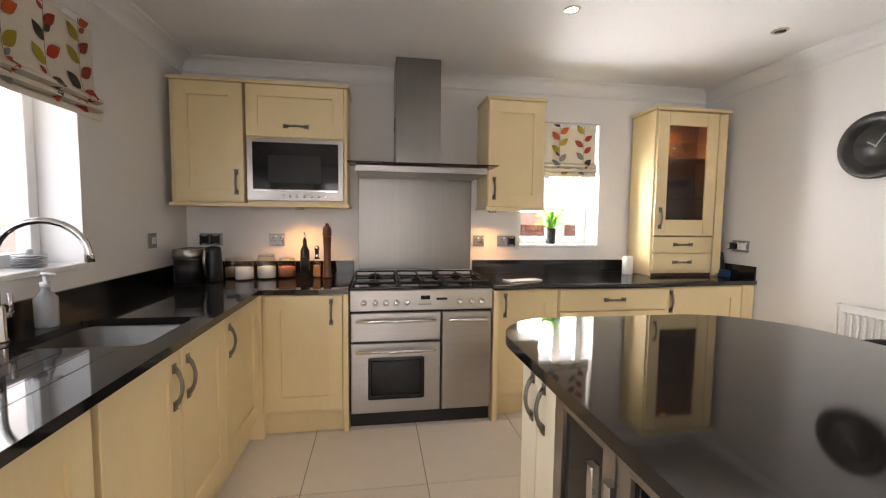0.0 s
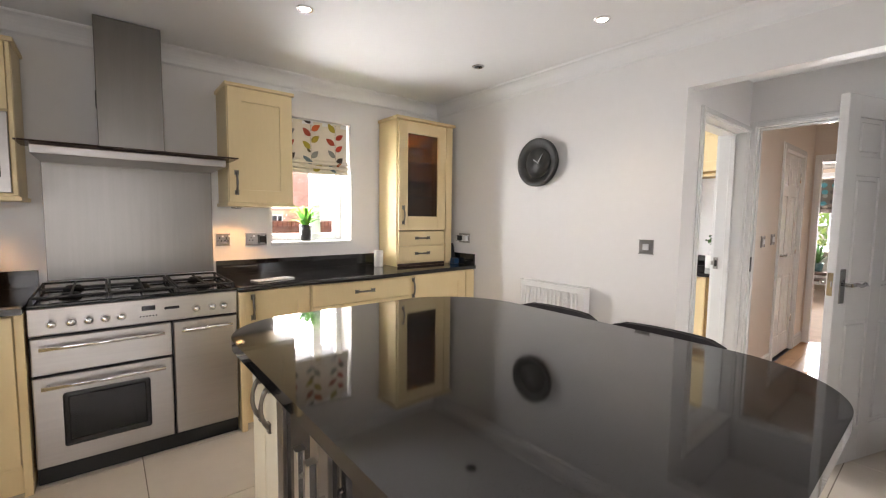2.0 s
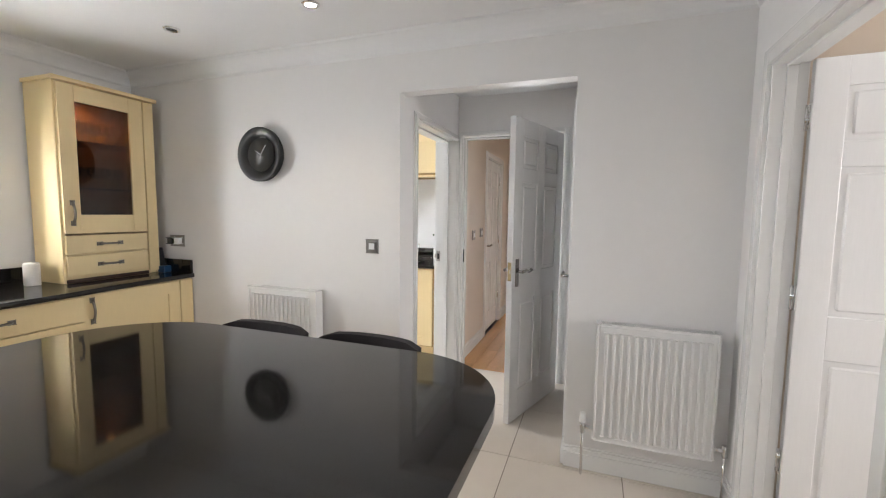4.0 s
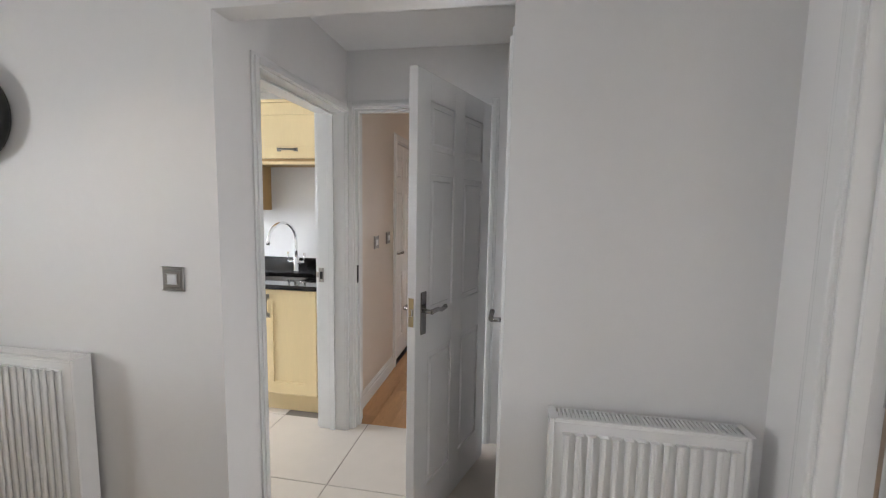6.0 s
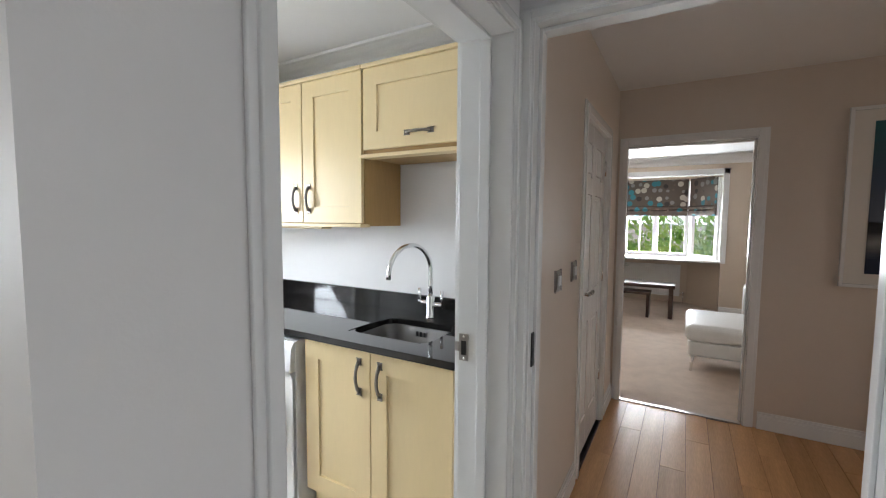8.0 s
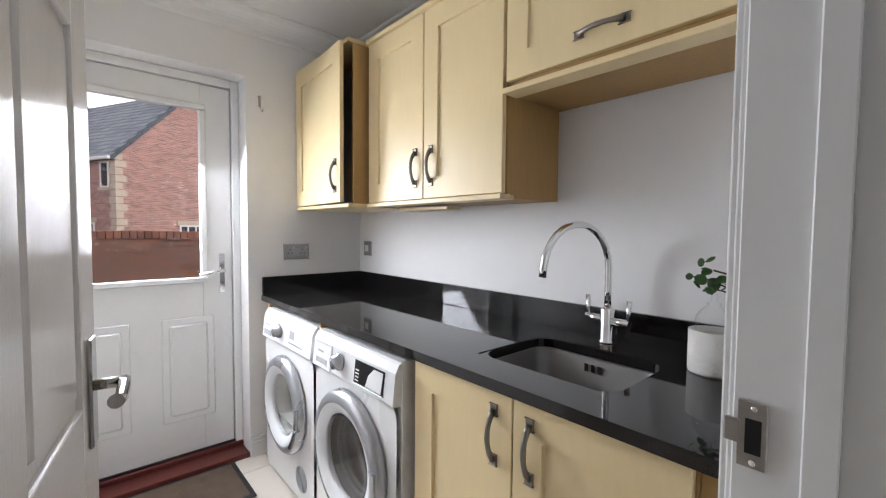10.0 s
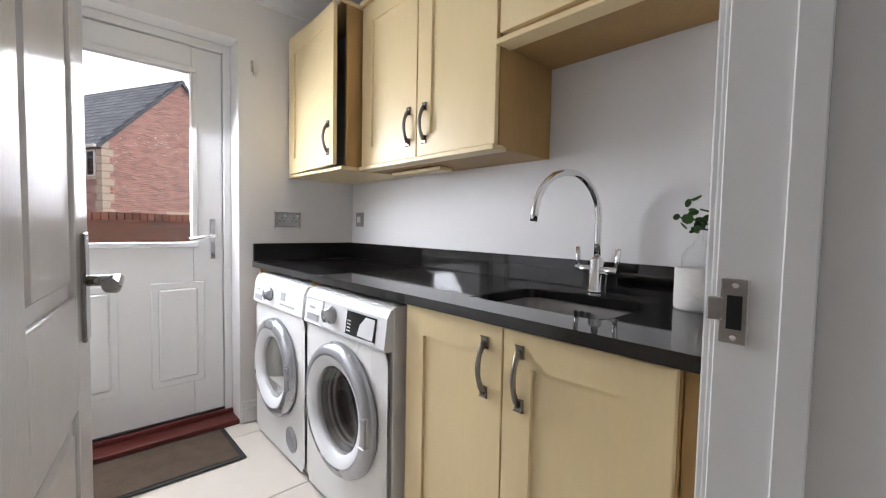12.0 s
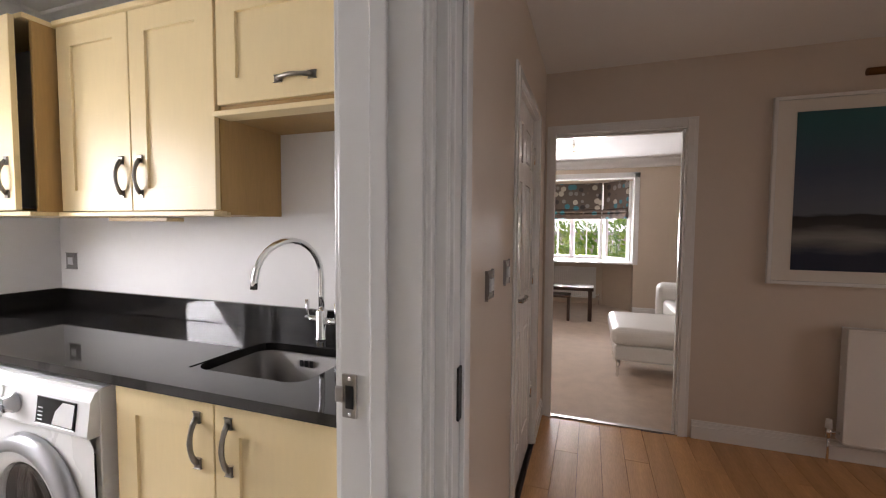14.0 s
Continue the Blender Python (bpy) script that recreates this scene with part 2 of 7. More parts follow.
def spotted():
    """Dark brown fabric with teal, grey and cream spots."""
    m = mat("spotted_blind_fabric", (0.08, 0.06, 0.045), 0.85, bump=0.2, bscale=400)
    n, l = m.node_tree.nodes, m.node_tree.links
    v = n.new("ShaderNodeTexVoronoi")
    v.inputs["Scale"].default_value, v.inputs["Randomness"].default_value = 9, 0.55
    l.new(n["Texture Coordinate"].outputs["Object"], v.inputs["Vector"])
    c = n.new("ShaderNodeValToRGB")
    c.color_ramp.interpolation = 'CONSTANT'
    e = c.color_ramp.elements
    for p in (0.25, 0.5, 0.75):
        e.new(p)
    for el, k in zip(e, ((0.02, 0.13, 0.16), (0.35, 0.31, 0.25), (0.02, 0.015, 0.012), (0.16, 0.15, 0.14), (0.10, 0.07, 0.05))):
        el.color = (*k, 1)
    for i, p in enumerate((0.0, 0.22, 0.45, 0.65, 0.85)):
        e[i].position = p
    sx = n.new("ShaderNodeSeparateColor")
    l.new(v.outputs["Color"], sx.inputs[0])
    l.new(sx.outputs[0], c.inputs[0])
    th = n.new("ShaderNodeMath")
    th.operation = 'LESS_THAN'
    th.inputs[1].default_value = 0.42
    l.new(v.outputs["Distance"], th.inputs[0])
    mx = n.new("ShaderNodeMix")
    mx.data_type = 'RGBA'
    l.new(th.outputs[0], mx.inputs[0])
    mx.inputs[6].default_value = (0.07, 0.05, 0.038, 1)
    l.new(c.outputs[0], mx.inputs[7])
    l.new(mx.outputs[2], n["Principled BSDF"].inputs["Base Color"])
    return m


SPOTS = spotted()

# ---- mesh helpers ----
Z = Vector((0, 0, 1))


def B():
    return bmesh.new()


def box(bm, x0, y0, z0, x1, y1, z1, bev=0.0, seg=1, m=None):
    c = bmesh.ops.create_cube(bm, size=1)["verts"]
    for v in c:
        v.co = Vector(((x0 + x1) / 2 + v.co.x * (x1 - x0), (y0 + y1) / 2 + v.co.y * (y1 - y0), (z0 + z1) / 2 + v.co.z * (z1 - z0)))
        if m:
            v.co = m @ v.co
    if bev:
        es = list({e for v in c for e in v.link_edges})
        bmesh.ops.bevel(bm, geom=es, offset=bev, segments=seg, affect='EDGES', profile=0.5)
    return bm


def tube(bm, pts, r, seg=10, caps=True):
    """A round bar along points; r is one radius or one a point."""
    pts = [Vector(p) for p in pts]
    rs = r if isinstance(r, (list, tuple)) else [r] * len(pts)
    rings = []
    side = None
    for i, p in enumerate(pts):
        d = (pts[min(i + 1, len(pts) - 1)] - pts[max(i - 1, 0)]).normalized()
        if side is None:
            side = d.orthogonal().normalized()
        side = (side - d * side.dot(d)).normalized()
        up = d.cross(side)
        rings.append([bm.verts.new(p + (side * math.cos(a) + up * math.sin(a)) * rs[i]) for a in (2 * math.pi * k / seg for k in range(seg))])
    for a, b in zip(rings, rings[1:]):
        for k in range(seg):
            f = bm.faces.new((a[k], a[(k + 1) % seg], b[(k + 1) % seg], b[k]))
            f.smooth = True
    if caps:
        bm.faces.new(rings[0][::-1])
        bm.faces.new(rings[-1])
    return bm


def lathe(bm, prof, c, seg=24, axis='z', scale=(1, 1), caps=True):
    """Turned shape: prof is (radius, height) pairs."""
    rings = []
    for r, h in prof:
        ring = []
        for k in range(seg):
            a = 2 * math.pi * k / seg
            u, v = r * math.cos(a) * scale[0], r * math.sin(a) * scale[1]
            p = {'z': (u, v, h), 'x': (h, u, v), 'y': (u, h, v)}[axis]
            ring.append(bm.verts.new(Vector(c) + Vector(p)))
        rings.append(ring)
    for a, b in zip(rings, rings[1:]):
        for k in range(seg):
            f = bm.faces.new((a[k], a[(k + 1) % seg], b[(k + 1) % seg], b[k]))
            f.smooth = True
    if caps:
        bm.faces.new(rings[0][::-1])
        bm.faces.new(rings[-1])
    return bm


def prism(bm, outline, z0, z1, bev=0.0, seg=2):
    """An upright prism over a plan outline."""
    lo = [bm.verts.new((x, y, z0)) for x, y in outline]
    hi = [bm.verts.new((x, y, z1)) for x, y in outline]
    n = len(outline)
    bm.faces.new(lo[::-1])
    top = bm.faces.new(hi)
    for k in range(n):
        f = bm.faces.new((lo[k], lo[(k + 1) % n], hi[(k + 1) % n], hi[k]))
        f.smooth = n > 12
    if bev:
        bmesh.ops.bevel(bm, geom=[e for e in bm.edges if (e.verts[0].co.z == e.verts[1].co.z)], offset=bev, segments=seg, affect='EDGES')
    return bm


def rounded(x0, y0, x1, y1, rs, seg=10):
    """Plan outline with corner radii (sw, se, ne, nw)."""
    out = []
    for (cx, cy, a0), r in zip(((x0, y0, 180), (x1, y0, 270), (x1, y1, 0), (x0, y1, 90)), rs):
        ox = cx + (r if cx == x0 else -r)
        oy = cy + (r if cy == y0 else -r)
        for k in range(seg + 1):
            a = radians(a0 + 90 * k / seg)
            out.append((ox + r * math.cos(a), oy + r * math.sin(a)))
    return out


def slab(bm, xs, ys, keep, z0, z1):
    """One connected slab over the cells of a plan grid that keep(x, y) accepts."""
    vs = {}

    def at(i, j):
        if (i, j) not in vs:
            vs[i, j] = bm.verts.new((xs[i], ys[j], z0))
        return vs[i, j]
    fs = []
    for i in range(len(xs) - 1):
        for j in range(len(ys) - 1):
            if keep((xs[i] + xs[i + 1]) / 2, (ys[j] + ys[j + 1]) / 2):
                fs.append(bm.faces.new((at(i, j), at(i + 1, j), at(i + 1, j + 1), at(i, j + 1))))
    up = bmesh.ops.extrude_face_region(bm, geom=fs)["geom"]
    bmesh.ops.translate(bm, verts=[q for q in up if isinstance(q, bmesh.types.BMVert)], vec=(0, 0, z1 - z0))
    return bm


def part(name, bm, material, parent=None, label="", m=None):
    """One mesh object under a thing or a part; the mesh is given in world places unless m is set."""
    bmesh.ops.recalc_face_normals(bm, faces=bm.faces[:])
    me = bpy.data.meshes.new(name)
    bm.to_mesh(me)
    bm.free()
    me.materials.append(material)
    ob = new(name, me)
    if parent is not None:
        ob.parent = parent
        ob.matrix_parent_inverse = base_of(parent).inverted()
    if label:
        tagged(ob, label)
    return ob


def base_of(ob):
    m = ob.matrix_basis.copy()
    if ob.parent is not None:
        m = base_of(ob.parent) @ ob.matrix_parent_inverse @ m
    return m


def thing(name, at, label, category, group="", kind=""):
    ob = new(name)
    ob.empty_display_size = 0.1
    ob.matrix_basis = Matrix.Translation(at)
    return tagged(ob, label, category, group, kind)


def solid(name, bm, material, label, category, kind="", group=""):
    return tagged(part(name, bm, material), label, category, group, kind)


def onto(origin, ux):
    """Local (along, outward, up) for a front whose lower left corner is origin and whose width runs along ux."""
    ux = Vector(ux).normalized()
    n = ux.cross(Z)
    m = Matrix((ux, n, Z)).transposed().to_4x4()
    m.translation = origin
    return m


def handle(parent, m, u, v, upright=True, length=0.13, material=None, out=0.0):
    """A bowed pewter pull with two foot plates."""
    bm = B()
    pts, n = [], 9
    for i in range(n):
        s = i / (n - 1)
        a = (s - 0.5) * length
        d = out + 0.004 + 0.023 * math.sin(math.pi * s) ** 0.7
        pts.append(m @ Vector((u, d, v + a) if upright else (u + a, d, v)))
    tube(bm, pts, [0.009, 0.0078, 0.0066, 0.0068, 0.0075, 0.0068, 0.0066, 0.0078, 0.009], 10)
    for s in (-1, 1):
        a = s * length * 0.5
        p = (u, v + a) if upright else (u + a, v)
        w, h = (0.012, 0.015) if upright else (0.015, 0.012)
        box(bm, p[0] - w, out, p[1] - h, p[0] + w, out + 0.006, p[1] + h, 0.002, 1, m)
    return part("handle", bm, material or PEWTER, parent)


def front(parent, origin, ux, w, h, material=None, pull=None, rail=0.115, slab=False, name="door", t=0.02, pullv=True):
    """A framed cabinet front with a recessed panel, and its pull at (u, v)."""
    m = onto(origin, ux)
    g = 0.0015
    bm = B()
    c = bmesh.ops.create_cube(bm, size=1)["verts"]
    for v in c:
        v.co = Vector((w / 2 + v.co.x * (w - 2 * g), t / 2 + v.co.y * t, h / 2 + v.co.z * (h - 2 * g)))
    bm.normal_update()
    bmesh.ops.bevel(bm, geom=bm.edges[:], offset=0.0018, segments=1, affect='EDGES')
    if not slab:
        bm.normal_update()
        face = max((q for q in bm.faces if q.normal.y > 0.9), key=lambda q: q.calc_area())
        bmesh.ops.inset_region(bm, faces=[face], thickness=min(rail, h * 0.3))
        bmesh.ops.inset_region(bm, faces=[face], thickness=0.0025, depth=-0.009)
    bmesh.ops.transform(bm, matrix=m, verts=bm.verts[:])
    ob = part(name, bm, material or CREAM, parent)
    if pull:
        handle(ob, m, pull[0], pull[1], pullv, out=t)
    return ob


def panel_door(name, width, height, label, category, m, pull=True, material=None, hinge_side=True, kind=""):
    """Six-panel moulded door leaf: hinge edge on the local origin, leaf along +x, faces at y 0 and -0.04."""
    root = new(name)
    tagged(root, label, category, kind=kind)
    bm = B()
    st, t = 0.105, 0.04
    cols = ((st, width / 2 - 0.05), (width / 2 + 0.05, width - st))
    rows = ((0.20, 0.80), (0.98, 1.56), (1.66, height - 0.11))
    box(bm, 0, -t + 0.009, 0, width, -0.009, height)
    ys = [0] + [q for r in rows for q in r] + [height]
    xs = [0, cols[0][0], cols[0][1], cols[1][0], cols[1][1], width]
    for i in (0, 2, 4):
        box(bm, xs[i], -t, 0, xs[i + 1], 0, height, 0.004, 2)
    for i in (0, 2, 4, 6):
        for c in cols:
            box(bm, c[0] - 0.003, -t + 0.0005, ys[i], c[1] + 0.003, -0.0005, ys[i + 1], 0.004, 2)
    for c in cols:
        for r in rows:
            box(bm, c[0] + 0.022, -t + 0.002, r[0] + 0.022, c[1] - 0.022, -0.002, r[1] - 0.022, 0.0065, 1)
    leaf = part("leaf", bm, material or DOORW, root)
    if pull:
        for s, y in ((1, 0.0), (-1, -t)):
            bm = B()
            x = width - 0.055
            box(bm, x - 0.02, min(y, y + s * 0.007), 0.90, x + 0.02, max(y, y + s * 0.007), 1.08, 0.003, 2)
            hd = part("handle", bm, CHROMED, leaf, "chrome lever handle on a long plate")
            bm = B()
            tube(bm, [(x, y, 1.0), (x, y + s * 0.045, 1.0)], 0.009, 10)
            tube(bm, [(x + 0.005, y + s * 0.045, 1.0), (x - 0.04, y + s * 0.05, 1.006), (x - 0.075, y + s * 0.05, 0.996), (x - 0.11, y + s * 0.048, 1.004)], [0.010, 0.009, 0.009, 0.011], 10)
            lv = part("lever", bm, CHROMED, hd)
        bm = B()
        box(bm, width - 0.002, -0.033, 0.94, width + 0.002, -0.007, 1.06, 0.001)
        box(bm, width, -0.027, 0.985, width + 0.008, -0.013, 1.015, 0.002)
        part("latch", bm, CHROME, leaf)
    for z in (0.29, 0.99, 1.71):
        bm = B()
        yk = 0.004 if hinge_side else -t - 0.004
        tube(bm, [(-0.004, yk, z), (-0.004, yk, z + 0.1)], 0.007, 8)
        box(bm, -0.001, -t + 0.004, z, 0.0015, -0.004, z + 0.1)
        part("hinge", bm, CHROME, leaf)
    root.matrix_basis = m
    return root


def architrave(parent, axis, at, out, a0, a1, top, w=0.065, t=0.018, name="architrave"):
    """Moulded frame round a door opening on a wall face. axis 'x': the wall face is x = at."""
    for i, (u0, u1, z0, z1) in enumerate(((a0 - w, a0, 0, top + w), (a1, a1 + w, 0, top + w), (a0, a1, top, top + w))):
        bm = B()
        for k, (f, d) in enumerate(((1.0, 0.55), (0.66, 1.0), (0.3, 0.75))):
            if i == 0:
                b0, b1, c0, c1 = u1 - w * f, u1 - 0.0015 * k, z0, z1 - (w - w * f)
            elif i == 1:
                b0, b1, c0, c1 = u0 + 0.0015 * k, u0 + w * f, z0, z1 - (w - w * f)
            else:
                b0, b1, c0, c1 = u0, u1, z0 + 0.0015 * k, z0 + w * f
            lo, hi = sorted((at, at + out * t * d))
            if axis == 'x':
                box(bm, lo, b0, c0, hi, b1, c1, 0.003, 2)
            else:
                box(bm, b0, lo, c0, b1, hi, c1, 0.003, 2)
        part(name, bm, TRIM, parent)


def skirting(name, x0, y0, x1, y1, nx, ny, h=0.12):
    """Skirting board along a wall face with outward normal (nx, ny)."""
    bm = B()
    for z0, z1, d in ((0, h - 0.035, 0.016), (h - 0.035, h - 0.012, 0.012), (h - 0.012, h, 0.007)):
        xs = sorted((x0, x1)) if nx == 0 else sorted((x0, x0 + nx * d))
        ys = sorted((y0, y1)) if ny == 0 else sorted((y0, y0 + ny * d))
        box(bm, xs[0], ys[0], z0, xs[1], ys[1], z1, 0.002)
    return solid(name, bm, TRIM, "white gloss moulded skirting board along the wall", "skirting", "structure")


def cornice(name, x0, y0, x1, y1, nx, ny, top, s=0.10):
    """Coved cornice between wall and ceiling."""
    bm = B()
    prof = [(0, -s)] + [(s * 0.12 + s * 0.8 * (1 - math.cos(a)), -s * 0.88 + s * 0.76 * math.sin(a)) for a in (radians(15 * k) for k in range(7))] + [(s, -s * 0.04), (s, 0), (0, 0)]
    rows = []
    for (x, y) in ((x0, y0), (x1, y1)):
        rows.append([bm.verts.new((x + nx * d, y + ny * d, top + z)) for d, z in prof])
    n = len(prof)
    for k in range(n):
        bm.faces.new((rows[0][k], rows[0][(k + 1) % n], rows[1][(k + 1) % n], rows[1][k]))
    bm.faces.new(rows[0])
    bm.faces.new(rows[1][::-1])
    return solid(name, bm, CEIL, "white plaster coving under the ceiling", "coving", "structure")


def wall(name, x0, y0, x1, y1, z1=2.4, holes=(), material=None, axis=None, label="white painted plaster wall", z0=0.0):
    """A wall block with openings cut through: holes are (from, to, bottom, top) along its long axis."""
    axis = axis or ('x' if abs(x1 - x0) > abs(y1 - y0) else 'y')
    a0, a1 = (x0, x1) if axis == 'x' else (y0, y1)
    bm = B()

    def piece(s0, s1, b, t):
        if s1 - s0 > 1e-4 and t - b > 1e-4:
            if axis == 'x':
                box(bm, s0, y0, b, s1, y1, t)
            else:
                box(bm, x0, s0, b, x1, s1, t)
    s = a0
    for h0, h1, b, t in sorted(holes):
        piece(s, h0, z0, z1)
        piece(h0, h1, z0, b)
        piece(h0, h1, t, z1)
        s = h1
    piece(s, a1, z0, z1)
    return solid(name, bm, material or WALL, label, "wall", "structure")

# ---- structure ----
H = 2.4
XW, XE, YN, YS = -0.26, 3.80, 3.60, -0.46

wall("wall_kitchen_north", XW - 0.25, YN, XE + 0.0, YN + 0.28, H, ((2.20, 2.86, 1.12, 2.10),))
wall("wall_kitchen_west", XW - 0.25, -3.4, XW, YN, H, ((0.55, 2.54, 1.10, 2.12),))
wall("wall_kitchen_east", XE, YS - 0.1, XE + 0.10, 3.60, H, ((0.30, 1.30, 0.0, 2.08),))
wall("wall_kitchen_south", 2.2, YS - 0.12, XE, YS, H, ((2.72, 3.60, 0.0, 2.0),))
wall("wall_dining_east", 2.1, -3.4, 2.2, YS, H)
wall("wall_dining_south", XW, -3.4, 2.1, -3.15, H, ((-0.1, 1.9, 0.05, 2.1),))
wall("wall_south_room_east", 3.80, -2.8, 3.9, YS - 0.1, H, material=BEIGE, label="warm cream painted plaster wall")
wall("wall_south_room_south", 2.2, -2.9, 3.9, -2.8, H, ((2.5, 3.3, 0.9, 2.1),), material=BEIGE, label="warm cream painted plaster wall")
# lobby, utility room and hall
wall("wall_lobby_north", 3.90, 1.30, 4.93, 1.475, H, ((4.03, 4.90, 0.0, 1.99),))
wall("wall_lobby_south", 3.90, 0.18, 4.93, 0.30, H, ((4.02, 4.74, 0.0, 1.99),))
wall("wall_lobby_east", 4.93, 0.18, 5.05, 1.475, H, ((0.42, 1.265, 0.0, 2.02),))
wall("wall_cupboard_back", 3.90, -0.5, 5.05, -0.4, H)
wall("wall_utility_south", 4.93, 1.477, 5.86, 1.486, H)
wall("wall_utility_west", 3.903, 1.475, 3.92, 3.60, H)
wall("wall_utility_west_end", 3.80, 3.60, 3.92, 3.96, H, axis='y')
wall("wall_utility_north", 3.92, 3.715, 5.86, 3.96, H, ((4.00, 4.915, 0.0, 2.08),))
wall("wall_utility_east", 5.61, 1.47, 5.86, 3.715, H)
wall("wall_hall_north", 5.05, 1.31, 7.17, 1.459, H, ((5.98, 6.74, 0.0, 1.99),), material=HALLP, label="warm cream painted hall wall")
wall("wall_hall_room_back", 5.87, 2.4, 7.3, 2.5, H)
wall("wall_hall_east", 7.17, -2.6, 7.29, 1.46, H, ((0.43, 1.27, 0.0, 1.99),), material=HALLP, label="warm cream painted hall wall")
wall("wall_hall_south", 5.05, -2.7, 7.29, -2.6, H, ((5.7, 6.5, 0.4, 2.1),), HALLP, label="warm cream painted hall wall")
wall("wall_hall_west", 4.95, -2.6, 5.05, 0.18, H, material=HALLP, label="warm cream painted hall wall")
wall("wall_living_east", 11.2, -2.6, 11.45, 4.2, H, ((0.36, 2.75, 0.0, 2.16),), BEIGE, label="beige painted plaster wall with a bay opening")
wall("wall_living_north", 7.29, 4.1, 11.2, 4.2, H, material=BEIGE, label="beige painted plaster wall")
wall("wall_living_south", 7.29, -2.7, 11.45, -2.6, H, material=BEIGE, label="beige painted plaster wall")
wall("wall_living_west", 7.17, 1.46, 7.29, 4.2, H, material=BEIGE, label="beige painted plaster wall")
# low walls of the bay, beneath its windows
bm = B()
for (xa, ya), (xb, yb) in (((11.45, 0.36), (11.95, 0.78)), ((11.95, 0.78), (11.95, 2.33)), ((11.95, 2.33), (11.45, 2.75))):
    n = Vector((yb - ya, xa - xb, 0)).normalized() * 0.12
    lo = [(xa, ya), (xb, yb), (xb + n.x, yb + n.y), (xa + n.x, ya + n.y)]
    prism(bm, lo, 0, 0.78)
    prism(bm, lo, 2.10, 2.4)
solid("wall_bay", bm, BEIGE, "beige low wall of the bay under its windows", "wall", "structure")

bm = B()
box(bm, XW - 0.25, -3.4, H, 12.3, 4.3, H + 0.12)
solid("ceiling", bm, CEIL, "white painted plaster ceiling", "ceiling", "structure")
bm = B()
box(bm, 3.90, 0.30, 2.34, 4.93, 1.30, 2.36)
solid("ceiling_lobby", bm, CEIL, "white painted lobby ceiling, lower than the rooms", "ceiling", "structure")

# cornices and skirtings
cornice("trim_cornice_north", XW, YN, XE, YN, 0, -1, H)
cornice("trim_cornice_east", XE, YN, XE, YS, -1, 0, H)
cornice("trim_cornice_west", XW, -3.15, XW, YN, 1, 0, H)
cornice("trim_cornice_south", 2.2, YS, XE, YS, 0, 1, H)
cornice("trim_cornice_utility_north", 3.92, 3.715, 5.61, 3.715, 0, -1, H)
cornice("trim_cornice_utility_east", 5.61, 1.47, 5.61, 3.715, -1, 0, H)
cornice("trim_cornice_living", 11.2, -2.6, 11.2, 4.1, -1, 0, H, 0.13)
skirting("baseboard_east_a", XE, YS, XE, 0.30, -1, 0)
skirting("baseboard_east_b", XE, 1.30, XE, 3.03, -1, 0)
skirting("baseboard_opening", XE, 0.30, XE + 0.1, 0.30, 0, 1)
skirting("baseboard_south", 3.67, YS, XE, YS, 0, 1)
skirting("baseboard_utility_north", 4.915, 3.715, 5.0, 3.715, 0, -1)
skirting("baseboard_hall_north_a", 5.05, 1.31, 5.91, 1.31, 0, -1)
skirting("baseboard_hall_north_b", 6.81, 1.31, 7.17, 1.31, 0, -1)
skirting("baseboard_hall_east", 7.17, -2.6, 7.17, 0.36, -1, 0)
skirting("baseboard_living_east", 11.2, -2.6, 11.2, 0.36, -1, 0)

# door linings and architraves
def lining(name, axis, a0, a1, w0, w1, top, label="white gloss door lining and moulded architrave"):
    root = thing(name, ((a0 + a1) / 2, (w0 + w1) / 2, 0) if axis == 'y' else ((w0 + w1) / 2, (a0 + a1) / 2, 0), label, "door frame", kind="structure")
    t = 0.016
    mid = (w0 + w1) / 2
    for u0, u1, z0, z1 in ((a0, a0 + t, 0, top), (a1 - t, a1, 0, top), (a0 + t, a1 - t, top - t, top)):
        bm = B()
        if axis == 'y':
            box(bm, u0, w0 - 0.002, z0, u1, w1 + 0.002, z1, 0.002)
        else:
            box(bm, w0 - 0.002, u0, z0, w1 + 0.002, u1, z1, 0.002)
        part("lining", bm, TRIM, root)
    for u0, u1, z0, z1 in ((a0 + t, a0 + t + 0.012, 0, top - t), (a1 - t - 0.012, a1 - t, 0, top - t), (a0 + t + 0.012, a1 - t - 0.012, top - t - 0.012, top - t)):
        bm = B()
        if axis == 'y':
            box(bm, u0, mid - 0.02, z0, u1, mid + 0.015, z1, 0.002)
        else:
            box(bm, mid - 0.02, u0, z0, mid + 0.015, u1, z1, 0.002)
        part("door_stop", bm, TRIM, root)
    return root


f1 = lining("door_frame_1", 'y', 4.03, 4.90, 1.30, 1.475, 1.99)
architrave(f1, 'y', 1.30, -1, 4.04, 4.89, 1.98, 0.04)
architrave(f1, 'y', 1.475, 1, 4.04, 4.89, 1.98, 0.06)
bm = B()
box(bm, 4.879, 1.437, 0.955, 4.8845, 1.470, 1.045, 0.001)
st = part("strike_plate", bm, STEEL, f1, "satin steel strike plate")
bm = B()
box(bm, 4.8775, 1.443, 0.975, 4.8795, 1.461, 1.022)
part("latch_hole", bm, BLACKP, st)
bm = B()
for z in (0.963, 1.036):
    lathe(bm, [(0.0045, 0), (0.004, -0.0015), (0.001, -0.0015)], (4.879, 1.452, z), 10, 'x')
part("screw", bm, CHROME, st)
bm = B()
box(bm, 4.876, 1.466, 0.985, 4.884, 1.486, 1.018, 0.003, 2)
part("striker_lip", bm, STEEL, st)
